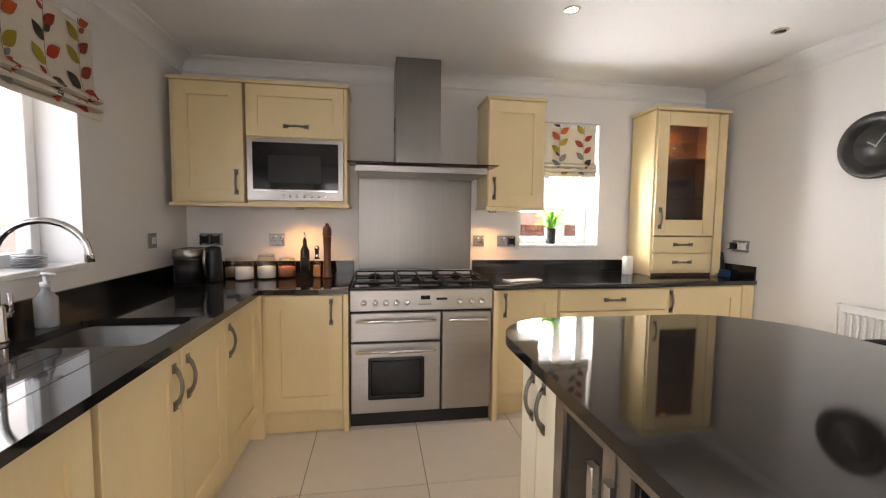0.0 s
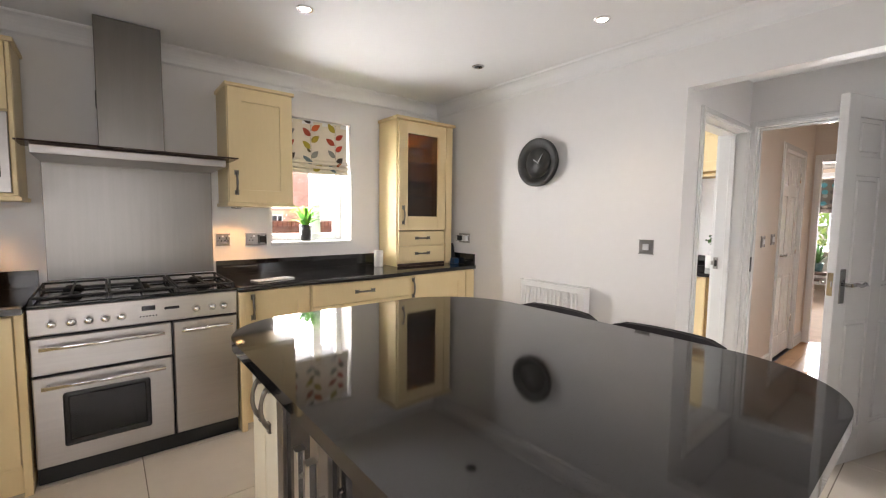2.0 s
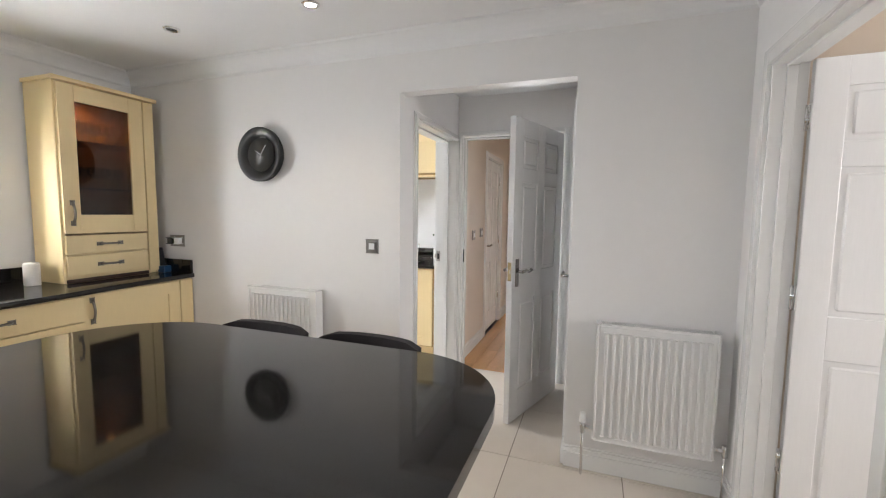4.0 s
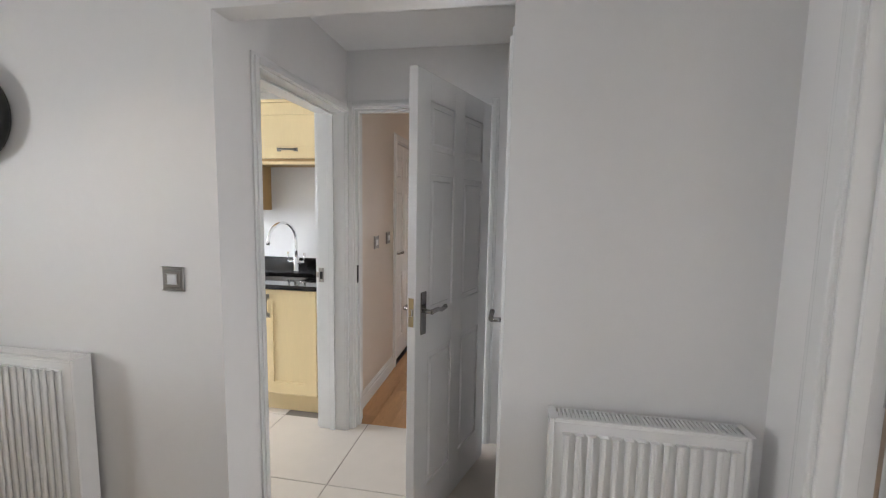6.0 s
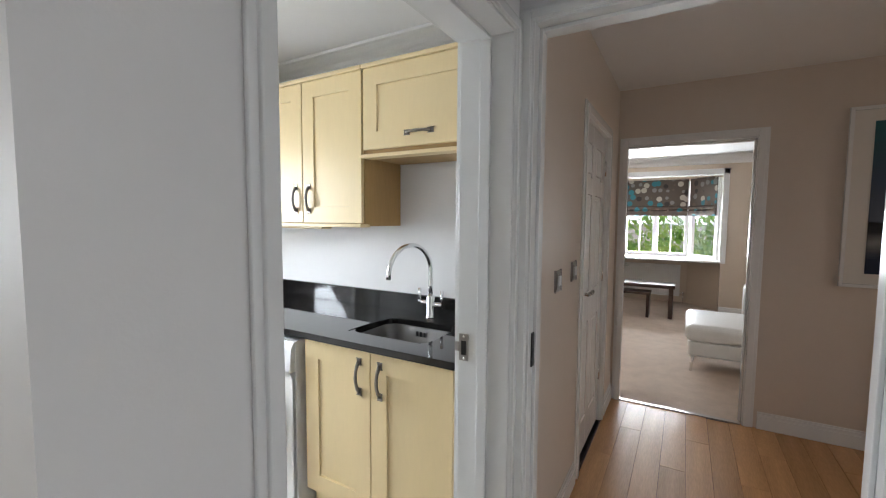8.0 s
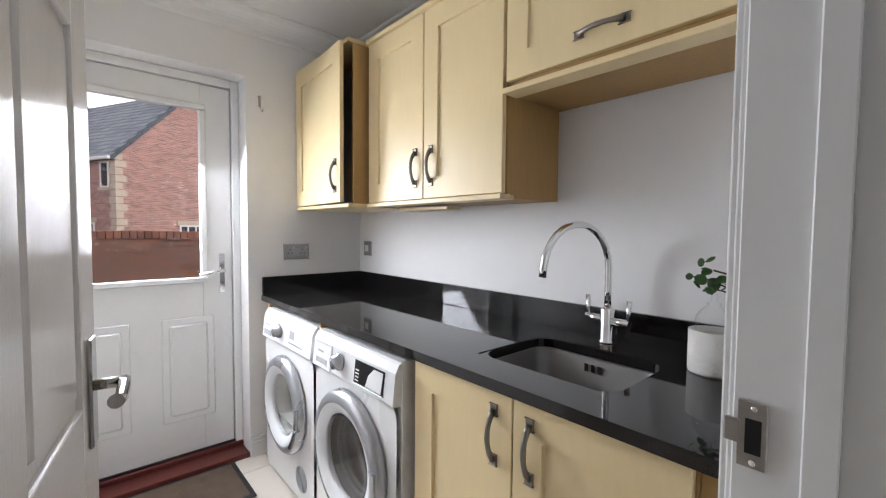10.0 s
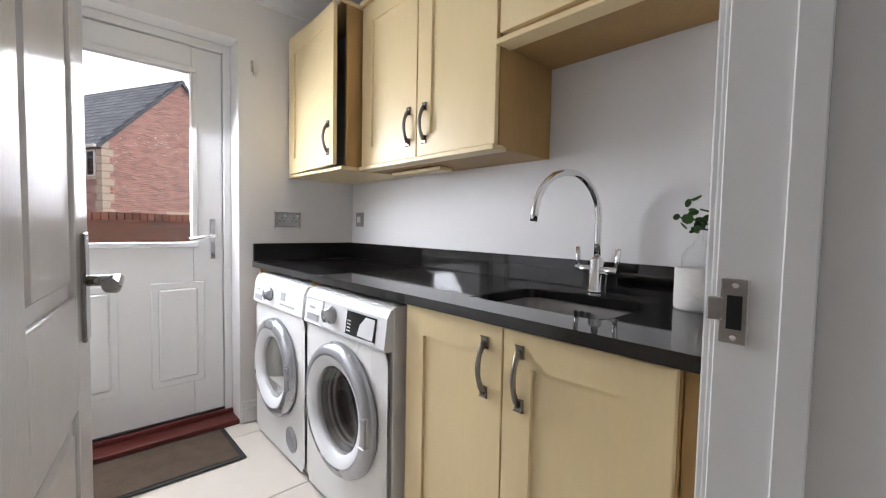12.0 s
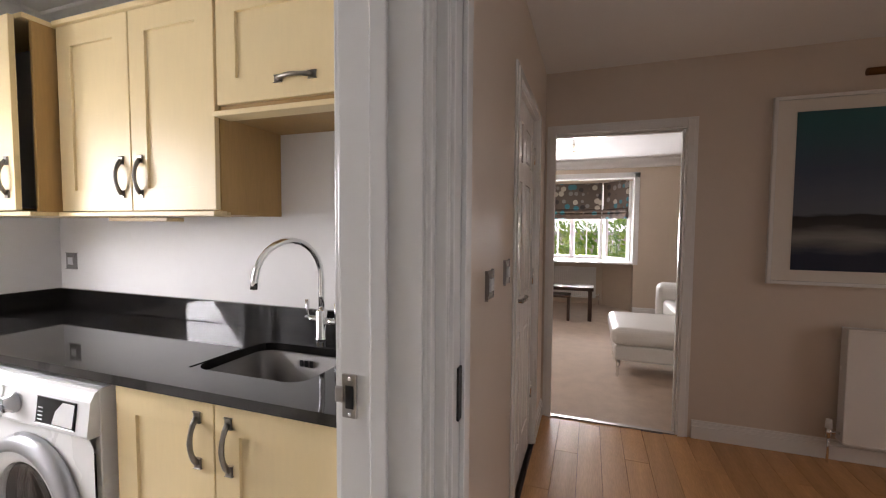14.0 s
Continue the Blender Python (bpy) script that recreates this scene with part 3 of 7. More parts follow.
f2 = lining("door_frame_2", 'x', 0.42, 1.265, 4.93, 5.05, 2.02)
architrave(f2, 'x', 4.93, -1, 0.43, 1.257, 2.01, 0.04)
architrave(f2, 'x', 5.05, 1, 0.43, 1.257, 2.01, 0.05)
bm = B()
box(bm, 4.95, 1.244, 0.95, 4.975, 1.249, 1.06, 0.001)
part("strike_plate", bm, BLACKP, f2)
f3 = lining("door_frame_3", 'y', 4.02, 4.74, 0.18, 0.30, 1.99)
architrave(f3, 'y', 0.30, 1, 4.03, 4.732, 1.98, 0.06)
f4 = lining("door_frame_4", 'x', 0.43, 1.27, 7.17, 7.29, 1.99)
architrave(f4, 'x', 7.17, -1, 0.44, 1.235, 1.98, 0.06)
f5 = lining("door_frame_5", 'y', 5.98, 6.74, 1.31, 1.459, 1.99)
architrave(f5, 'y', 1.31, -1, 5.99, 6.732, 1.98, 0.06)
f6 = lining("door_frame_6", 'y', 2.72, 3.60, YS - 0.12, YS, 2.0)
architrave(f6, 'y', YS, 1, 2.73, 3.592, 1.99, 0.07)

panel_door("door_1", 0.73, 1.965, "white six-panel door standing open into the lobby", "door", pose(4.79, 0.425, 0.008, 0, 0, 161), hinge_side=False)
panel_door("door_2", 0.81, 1.965, "white six-panel door swung open into the utility room", "door", pose(4.048, 1.478, 0.008, 0, 0, 79.6))
panel_door("door_3", 0.685, 1.965, "white six-panel cupboard door, closed", "door", pose(4.72, 0.272, 0.008, 0, 0, 180), hinge_side=False)
panel_door("door_4", 0.725, 1.965, "white six-panel hall door, closed", "door", pose(6.722, 1.33, 0.008, 0, 0, 180))
panel_door("door_5", 0.84, 1.975, "white six-panel door opened away from the kitchen", "door", pose(3.581, -0.586, 0.008, 0, 0, -93), hinge_side=True)
bm = B()
box(bm, 7.16, 0.45, 0.0, 7.20, 1.25, 0.008, 0.002)
solid("threshold", bm, STEEL, "metal carpet threshold strip in the doorway", "threshold strip", "structure")

# back door
bd = thing("door_6", (4.44, 3.86, 0.05), "white panelled back door with an obscure upper window, closed", "door", kind="structure")
dx0, dx1, dy = 4.025, 4.872, 3.86
bm = B()
box(bm, dx0, dy, 0.06, 4.165, dy + 0.05, 2.03, 0.004)
box(bm, 4.725, dy, 0.06, dx1, dy + 0.05, 2.03, 0.004)
box(bm, 4.165, dy + 0.0005, 0.06, 4.725, dy + 0.05, 1.0, 0)
box(bm, 4.165, dy + 0.0005, 1.90, 4.725, dy + 0.05, 2.03, 0)
leafb = part("leaf", bm, TRIM, bd)
for px in (4.158, 4.533):
    bm = B()
    for k, (g, d) in enumerate(((0, 0.006), (0.032, 0.014))):
        box(bm, px + g, dy - d, 0.245 + g, px + 0.245 - g, dy + 0.002, 0.795 - g, 0.0055 if k == 0 else 0.012, 1)
    part("raised_panel", bm, TRIM, leafb)
for b in ((4.14, 0.975, 4.75, 1.005), (4.14, 1.895, 4.75, 1.925), (4.14, 1.005, 4.17, 1.895), (4.72, 1.005, 4.75, 1.895)):
    bm = B()
    box(bm, b[0], dy - 0.014, b[1], b[2], dy + 0.004, b[3], 0.006, 2)
    part("glazing_bead", bm, TRIM, leafb)
bm = B()
box(bm, 4.165, dy + 0.02, 1.0, 4.725, dy + 0.026, 1.90)
part("pane", bm, GLASS, leafb).visible_shadow = False
bm = B()
box(bm, 4.805, dy - 0.010, 0.91, 4.835, dy + 0.001, 1.13, 0.004, 2)
hb = part("handle", bm, CHROME, leafb, "chrome lever handle on a long plate")
bm = B()
tube(bm, [(4.82, dy, 1.04), (4.82, dy - 0.05, 1.04), (4.78, dy - 0.055, 1.035), (4.70, dy - 0.055, 1.02)], [0.01, 0.01, 0.009, 0.008], 10)
part("lever", bm, CHROME, hb)
for b in ((4.00, 0.03, 4.022, 2.078), (4.876, 0.03, 4.915, 2.078), (4.022, 2.035, 4.876, 2.078)):
    bm = B()
    box(bm, b[0], dy - 0.015, b[1], b[2], dy + 0.07, b[3], 0.003)
    part("frame", bm, TRIM, bd)
bm = B()
box(bm, 4.00, dy - 0.145, 0.0, 4.913, dy + 0.12, 0.028, 0.003)
box(bm, 4.00, dy - 0.03, 0.028, 4.913, dy + 0.1, 0.052, 0.003)
part("sill", bm, REDSILL, bd, "dark red-brown painted door sill")
bm = B()
box(bm, 4.02, dy - 0.012, 0.052, 4.875, dy + 0.03, 0.064, 0.002)
part("weather_bar", bm, BLACKP, bd)

# windows
def window(name, axis, at, a0, a1, z0, z1, splits, label, depth=0.06):
    """uPVC window in a wall opening; at is the frame's middle plane."""
    c = ((a0 + a1) / 2, at, z0) if axis == 'x' else (at, (a0 + a1) / 2, z0)
    root = thing(name, c, label, "window", kind="structure")

    def bar(nm, u0, u1, b, t, d=depth, material=TRIM):
        bm = B()
        if axis == 'x':
            box(bm, u0, at - d / 2, b, u1, at + d / 2, t, 0.004 if material is TRIM else 0, 2)
        else:
            box(bm, at - d / 2, u0, b, at + d / 2, u1, t, 0.004 if material is TRIM else 0, 2)
        return part(nm, bm, material, root)
    w = 0.055
    bar("frame", a0, a0 + w, z0, z1)
    bar("frame", a1 - w, a1, z0, z1)
    bar("frame", a0 + w, a1 - w, z0, z0 + w)
    bar("frame", a0 + w, a1 - w, z1 - w, z1)
    cuts = [a0 + w] + [q for s in splits for q in (s - 0.04, s + 0.04)] + [a1 - w]
    for s in splits:
        bar("mullion", s - 0.04, s + 0.04, z0 + w, z1 - w)
    for i in range(0, len(cuts), 2):
        bar("pane", cuts[i], cuts[i + 1], z0 + w, z1 - w, 0.006, GLASS).visible_shadow = False
    return root


window("window_1", 'x', YN + 0.23, 2.20, 2.86, 1.12, 2.10, (2.63,), "white framed kitchen window with two lights")
window("window_2", 'y', XW - 0.20, 0.55, 2.54, 1.10, 2.12, (1.15, 1.9), "white framed kitchen window above the sink")
# window_3 is never in view; it is added as an opening for fill light
window("window_3", 'x', -3.28, -0.1, 1.9, 0.05, 2.1, (0.9,), "unseen glazed doors added behind the camera to let light in")
# window_8 is unseen, added so that the hall gets some light
window("window_8", 'x', -2.65, 5.7, 6.5, 0.4, 2.1, (), "unseen glazed panel added at the end of the hall to light it")
# window_4 is out of view, an added opening for the side room lamp
window("window_4", 'x', -2.85, 2.5, 3.3, 0.9, 2.1, (), "unseen window added to light the side room")
for nm, b in (("sill_1", (2.19, 3.585, 1.098, 2.87, 3.81, 1.122)), ("sill_2", (XW - 0.17, 0.54, 1.078, XW + 0.012, 2.55, 1.102))):
    bm = B()
    box(bm, *b, 0.004, 2)
    solid("window_" + nm, bm, TRIM, "white gloss window sill board", "window sill", "structure")
# bay windows
wy = window("window_5", 'y', 12.0, 0.80, 2.31, 0.80, 2.10, (1.30, 1.80), "white framed bay window with three lights")
for y in (1.055, 1.55, 2.035):
    for b in ((y - 0.009, 0.86, y + 0.009, 2.04),):
        bm = B()
        box(bm, 11.985, b[0], b[1], 12.015, b[2], b[3], 0.002)
        part("glazing_bar", bm, TRIM, wy)
for nm, (xa, ya, xb, yb) in (("window_6", (11.47, 0.38, 11.95, 0.77)), ("window_7", (11.47, 2.73, 11.95, 2.34))):
    root = thing(nm, ((xa + xb) / 2, (ya + yb) / 2, 0.8), "white framed angled side light of the bay window", "window", kind="structure")
    d = Vector((xb - xa, yb - ya, 0))
    ln = d.length
    m = onto((xa, ya, 0.8), d)
    for nm2, u0, u1, b, t, dd, mt in (("frame", 0, 0.07, 0, 1.3, 0.03, TRIM), ("frame", ln - 0.07, ln, 0, 1.3, 0.03, TRIM), ("frame", 0.07, ln - 0.07, 0, 0.06, 0.03, TRIM), ("frame", 0.07, ln - 0.07, 1.24, 1.3, 0.03, TRIM), ("pane", 0.07, ln - 0.07, 0.06, 1.24, 0.003, GLASS)):
        bm = B()
        box(bm, u0, -dd, b, u1, dd, t, 0, 1, m)
        o = part(nm2, bm, mt, root)
        if mt is GLASS:
            o.visible_shadow = False
bm = B()
prism(bm, [(11.18, 0.30), (11.46, 0.34), (11.97, 0.77), (11.97, 2.34), (11.46, 2.77), (11.18, 2.81)], 0.78, 0.805)
solid("window_sill_bay", bm, TRIM, "white gloss bay window sill board", "window sill", "structure")
bm = B()
for b in ((11.175, 0.30, 0.80, 11.455, 0.375, 2.2), (11.175, 2.735, 0.80, 11.455, 2.81, 2.2), (11.175, 0.30, 2.12, 11.455, 2.81, 2.2)):
    box(bm, *b, 0.003)
solid("trim_bay", bm, TRIM, "white gloss casing round the bay opening", "window trim", "structure")

# ---- kitchen units ----
def carcass(root, b, material=None, name="body"):
    bm = B()
    box(bm, *b, 0.002)
    return part(name, bm, material or CREAM, root)


def base_unit(x0, x1, face, back, label, fronts, material=None, z0=0.14, z1=0.87):
    root = thing("base_cabinet", ((x0 + x1) / 2, (face + back) / 2, 0), label, "cabinet", "kitchen base units")
    carcass(root, (x0, face + 0.02, z0, x1, back, z1), material)
    bm = B()
    box(bm, x0, face + 0.06, 0.0, x1, face + 0.08, z0, 0)
    part("plinth", bm, material or CREAM, root)
    for o, ux, w, h, kw in fronts:
        front(root, o, ux, w, h, material, **kw)
    return root


# north run, beside the range
ua = base_unit(0.40, 0.86, 2.93, 3.595, "cream shaker base cabinet with one door, in the corner", [((0.42, 2.95, 0.16), (1, 0, 0), 0.44, 0.70, dict(pull=(0.375, 0.60)))])
ub = base_unit(1.842, 2.26, 3.00, 3.595, "cream shaker base cabinet with one door, beside the cooker", [((1.845, 3.02, 0.16), (1, 0, 0), 0.412, 0.70, dict(pull=(0.05, 0.60)))])
for own, x0, x1, f in ((ua, 0.862, 0.893, 2.945), (ub, 1.807, 1.84, 2.955)):
    bm = B()
    box(bm, x0, f, 0, x1, 3.59, 0.87, 0.002)
    part("end_panel", bm, CREAM, own)
dr = thing("drawer_unit", (2.66, 3.3, 0), "cream drawer unit with three drawers under the window", "drawer unit", "kitchen base units")
carcass(dr, (2.262, 3.0, 0.14, 3.06, 3.595, 0.87))
bm = B()
box(bm, 2.262, 3.05, 0, 3.06, 3.07, 0.14)
part("plinth", bm, CREAM, dr)
for z0, z1 in ((0.16, 0.44), (0.445, 0.71), (0.715, 0.86)):
    front(dr, (2.265, 3.0, z0), (1, 0, 0), 0.79, z1 - z0, pull=(0.395, (z1 - z0) / 2), pullv=False, slab=True, name="drawer")
base_unit(3.062, 3.79, 3.02, 3.595, "cream shaker base cabinet with one door beside the wall", [((3.065, 3.04, 0.16), (1, 0, 0), 0.62, 0.70, dict(pull=(0.05, 0.60))), ((3.69, 3.04, 0.16), (1, 0, 0), 0.10, 0.70, dict(slab=True, name="filler"))])

# west run, under the window
def west_unit(y0, y1, label, pull, name="base_cabinet"):
    root = thing(name, (0.1, (y0 + y1) / 2, 0), label, "cabinet", "kitchen base units")
    carcass(root, (XW + 0.005, y0, 0.14, 0.36, y1, 0.87 if y1 < 1.6 or y0 > 2.4 else 0.70))
    bm = B()
    box(bm, 0.30, y0, 0, 0.32, y1, 0.14)
    part("plinth", bm, CREAM, root)
    # facing +x the width runs along +y
    front(root, (0.36, y0, 0.16), (0, 1, 0), y1 - y0, 0.70, pull=pull)
    return root


west_unit(2.405, 2.93, "cream shaker corner base cabinet, door closed", (0.05, 0.58))
west_unit(1.965, 2.40, "cream shaker sink cabinet door with pewter pull", (0.05, 0.58))
west_unit(1.525, 1.96, "cream shaker sink cabinet door beside the dishwasher", (0.385, 0.58))
west_unit(0.90, 1.50, "cream shaker integrated appliance front", (0.30, 0.62))
west_unit(0.28, 0.895, "cream shaker base cabinet at the end of the run", (0.55, 0.58))
bm = B()
box(bm, 0.30, 2.93, 0, 0.40, 3.02, 0.87)
solid("corner_post", bm, CREAM, "cream corner post between the two runs of units", "corner post")

# worktops with splash upstands
bm = B()
slab(bm, (XW + 0.003, -0.10, 0.315, 0.40, 0.895), (0.25, 1.868, 2.272, 2.90, YN - 0.003), lambda x, y: (x < 0.40 or y > 2.90) and not (-0.10 < x < 0.315 and 1.868 < y < 2.272), 0.87, 0.90)
wt = solid("worktop", bm, GRANITE, "polished black granite L-shaped worktop under the window", "worktop")
for i in range(5):
    bm = B()
    box(bm, -0.05 + 0.075 * i, 1.15, 0.8965, -0.044 + 0.075 * i, 1.82, 0.9008)
    part("drainer_groove", bm, BLACKG, wt)
bm = B()
out = [(1.805, 3.595), (1.805, 2.93), (1.95, 2.955)] + [(2.10 + 1.1 * k / 12, 2.985 - 0.045 * math.sin(math.pi * k / 12)) for k in range(13)] + [(3.4, 3.0), (3.797, 3.01), (3.797, 3.595)]
prism(bm, out, 0.87, 0.90)
solid("worktop", bm, GRANITE, "polished black granite worktop bowed in front of the drawers", "worktop")
for b in ((XW + 0.002, 0.25, XW + 0.022, YN - 0.002), (XW + 0.022, YN - 0.022, 0.895, YN - 0.002), (1.805, YN - 0.022, 3.797, YN - 0.002), (3.777, 3.02, 3.797, YN - 0.022)):
    bm = B()
    box(bm, b[0], b[1], 0.901, b[2], b[3], 1.0, 0.002)
    solid("upstand", bm, GRANITE, "black granite upstand along the wall", "upstand")

# kitchen sink bowl
def sink(at, w, d, label, deep=0.17, name="sink", lip=0.0):
    x, y = at
    root = thing(name, (x, y, 0.73), label, "sink")
    bm = B()
    rings = []
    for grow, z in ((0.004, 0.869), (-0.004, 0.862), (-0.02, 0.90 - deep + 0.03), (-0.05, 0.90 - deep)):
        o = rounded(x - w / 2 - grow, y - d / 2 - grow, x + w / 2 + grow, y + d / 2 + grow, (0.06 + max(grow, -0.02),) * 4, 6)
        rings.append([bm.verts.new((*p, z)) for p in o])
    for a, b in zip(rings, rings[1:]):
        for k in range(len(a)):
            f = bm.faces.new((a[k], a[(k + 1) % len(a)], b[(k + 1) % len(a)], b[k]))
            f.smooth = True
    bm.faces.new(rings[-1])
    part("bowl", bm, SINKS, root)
    bm = B()
    a = rounded(x - w / 2 - 0.03, y - d / 2 - 0.03, x + w / 2 + 0.03, y + d / 2 + 0.03, (0.004,) * 4, 6)
    b = rounded(x - w / 2, y - d / 2, x + w / 2, y + d / 2, (0.06,) * 4, 6)
    va, vb = [bm.verts.new((*p, 0.8975)) for p in a], [bm.verts.new((*p, 0.8975)) for p in b]
    vc = [bm.verts.new((*p, 0.87)) for p in b]
    n = len(a)
    for k in range(n):
        bm.faces.new((va[k], va[(k + 1) % n], vb[(k + 1) % n], vb[k]))
        bm.faces.new((vb[k], vb[(k + 1) % n], vc[(k + 1) % n], vc[k]))
    part("cutout_edge", bm, GRANITE, root, "polished black stone cut-out edge")
    bm = B()
    lathe(bm, [(0.005, 0), (0.045, 0), (0.045, 0.004), (0.03, 0.006), (0.005, 0.003)], (x, y, 0.90 - deep + 0.0005), 20)
    part("drain", bm, CHROME, root)
    return root


sink((0.108, 2.07), 0.414, 0.40, "stainless steel undermounted sink bowl in black granite")


def mixer(at, aim, label, height=0.38, reach=0.23):
    """Swan-neck mixer with two side levers; aim is the way that the spout points."""
    root = thing("mixer_tap", (at[0], at[1], 0.90), label, "tap")
    d = Vector(aim).normalized()
    s = d.cross(Z)
    p = Vector((*at, 0.90))
    bm = B()
    lathe(bm, [(0.027, 0), (0.027, 0.006), (0.022, 0.01), (0.022, 0.11), (0.016, 0.118), (0.013, 0.12)], p, 20)
    part("body", bm, CHROME, root)
    bm = B()
    r = reach / 2
    pts = [p + Z * 0.118, p + Z * (height - r) * 0.7, p + Z * (height - r)]
    for k in range(1, 13):
        a = math.pi * k / 12 * 0.97
        pts.append(p + Z * (height - r + r * math.sin(a)) + d * (r - r * math.cos(a)))
    pts.append(pts[-1] - Z * 0.03 + d * 0.004)
    tube(bm, pts, 0.0115, 14)
    part("spout", bm, CHROME, root)
    for q in (-1, 1):
        bm = B()
        tube(bm, [p + Z * 0.075 + s * q * 0.02, p + Z * 0.075 + s * q * 0.085], 0.013, 12)
        tube(bm, [p + Z * 0.07 + s * q * 0.078, p + Z * 0.15 + s * q * 0.082], [0.007, 0.009], 10)
        part("lever", bm, CHROME, root)
    return root


mixer((-0.165, 1.96), (1, 0.25, 0), "chrome swan-neck mixer tap behind the kitchen sink", 0.40, 0.25)

# wall cabinets
def wall_unit(x0, x1, z0, z1, label, fronts, yf=3.28, back=None):
    root = thing("wall_cabinet", ((x0 + x1) / 2, 3.44, z0), label, "wall cabinet", "kitchen wall units")
    t = 0.018
    bm = B()
    box(bm, x0, yf + 0.02, z0 + 0.02, x1, YN - 0.003, z1 - 0.02)
    part("body", bm, CREAM, root)
    bm = B()
    box(bm, x0 - 0.012, yf - 0.006, z0, x1 + 0.012, YN - 0.003, z0 + 0.022, 0.004, 2)
    part("pelmet", bm, CREAM, root)
    bm = B()
    box(bm, x0 - 0.012, yf - 0.006, z1 - 0.022, x1 + 0.012, YN - 0.003, z1, 0.004, 2)
    part("cornice", bm, CREAM, root)
    for o, w, h, kw in fronts:
        front(root, o, (1, 0, 0), w, h, **kw)
    return root


u1 = wall_unit(-0.215, 0.22, 1.385, 2.19, "cream wall cabinet with one plain shaker door", [((-0.19, 3.30, 1.41), 0.41, 0.755, dict(pull=(0.365, 0.13)))])
u2 = wall_unit(0.235, 0.87, 1.385, 2.19, "cream wall cabinet housing the built-in microwave", [((0.235, 3.30, 1.835), 0.615, 0.33, dict(pull=(0.31, 0.07), pullv=False)), ((0.85, 3.30, 1.41), 0.02, 0.755, dict(slab=True, name="filler"))])
u3 = wall_unit(1.835, 2.255, 1.385, 2.18, "cream wall cabinet with one shaker door, over the worktop", [((1.838, 3.30, 1.41), 0.414, 0.745, dict(pull=(0.045, 0.13)))])
mw = thing("microwave", (0.54, 3.3, 1.42), "stainless steel built-in microwave with a dark glass door", "microwave")
bm = B()
box(bm, 0.238, 3.275, 1.425, 0.846, 3.299, 1.825, 0.004, 2)
part("fascia", bm, STEEL, mw)
bm = B()
box(bm, 0.275, 3.268, 1.50, 0.812, 3.275, 1.80, 0.003)
dg = part("door_glass", bm, BLACKG, mw, "black glass door")
bm = B()
box(bm, 0.37, 3.2665, 1.54, 0.70, 3.2685, 1.72, 0.001)
part("viewing_window", bm, mat("dark_mesh_glass", (0.02, 0.02, 0.021), 0.12, vary=0.2, scale=40), dg)
bm = B()
for k in range(7):
    lathe(bm, [(0.001, -0.004), (0.008, -0.004), (0.008, 0), (0.001, 0)], (0.46 + 0.045 * k, 3.274, 1.455), 10, 'y')
tagged(part("buttons", bm, CHROME, mw), kind="stuff")
bm = B()
box(bm, 0.285, 3.270, 1.487, 0.80, 3.276, 1.497, 0.001)
part("trim_strip", bm, CHROME, mw)

# cooker hood and splashback
hd = thing("cooker_hood", (1.35, 3.4, 1.64), "stainless steel chimney cooker hood with a glass canopy", "cooker hood")
bm = B()
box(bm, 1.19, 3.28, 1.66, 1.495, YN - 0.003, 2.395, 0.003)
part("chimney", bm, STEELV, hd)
bm = B()
box(bm, 0.93, 3.12, 1.615, 1.79, YN - 0.004, 1.66, 0.005, 2)
part("canopy", bm, STEEL, hd)
bm = B()
box(bm, 0.885, 3.05, 1.664, 1.845, 3.279, 1.672, 0.002)
part("glass_edge", bm, SMOKE, hd, "smoked glass visor")
bm = B()
box(bm, 1.19 - 0.004, 3.40, 1.93, 1.19, 3.45, 2.02, 0.001)
part("badge", bm, BLACKP, hd)
bm = B()
# chimney and splashback take the steel with the dim reflection in its colour
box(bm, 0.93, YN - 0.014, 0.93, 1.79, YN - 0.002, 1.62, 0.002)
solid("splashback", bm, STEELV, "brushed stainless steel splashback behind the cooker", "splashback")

# range cooker
rc = thing("range_cooker", (1.35, 3.28, 0), "stainless steel range cooker with two ovens, grill and gas hob", "cooker")
RX0, RX1, RF = 0.899, 1.801, 2.98
bm = B()
box(bm, RX0, RF + 0.02, 0.10, RX1, 3.57, 0.885, 0.003)
part("body", bm, BLACKP, rc)
bm = B()
box(bm, RX0 + 0.004, RF + 0.035, 0.0, RX1 - 0.004, 3.5, 0.10)
part("plinth", bm, BLACKP, rc)
bm = B()
box(bm, RX0, RF - 0.005, 0.745, RX1, RF + 0.03, 0.878, 0.006, 2)
cp = part("control_panel", bm, STEEL, rc)
for x in (0.985, 1.055, 1.12, 1.185, 1.25, 1.585, 1.665, 1.725):
    bm = B()
    lathe(bm, [(0.021, 0), (0.021, -0.008), (0.016, -0.012), (0.014, -0.03), (0.004, -0.032)], (x, RF - 0.005, 0.80), 16, 'y')
    part("knob", bm, CHROME, cp)
bm = B()
box(bm, 1.335, RF - 0.008, 0.815, 1.395, RF - 0.004, 0.84, 0.001)
part("clock_display", bm, BLACKG, cp)
bm = B()
box(bm, 1.435, RF - 0.008, 0.81, 1.505, RF - 0.004, 0.825, 0.003)
part("badge", bm, BLACKP, cp)
bm = B()
for k in range(6):
    box(bm, 1.325 + k * 0.014, RF - 0.008, 0.782, 1.332 + k * 0.014, RF - 0.004, 0.789)
tagged(part("buttons", bm, BLACKP, cp), kind="stuff")


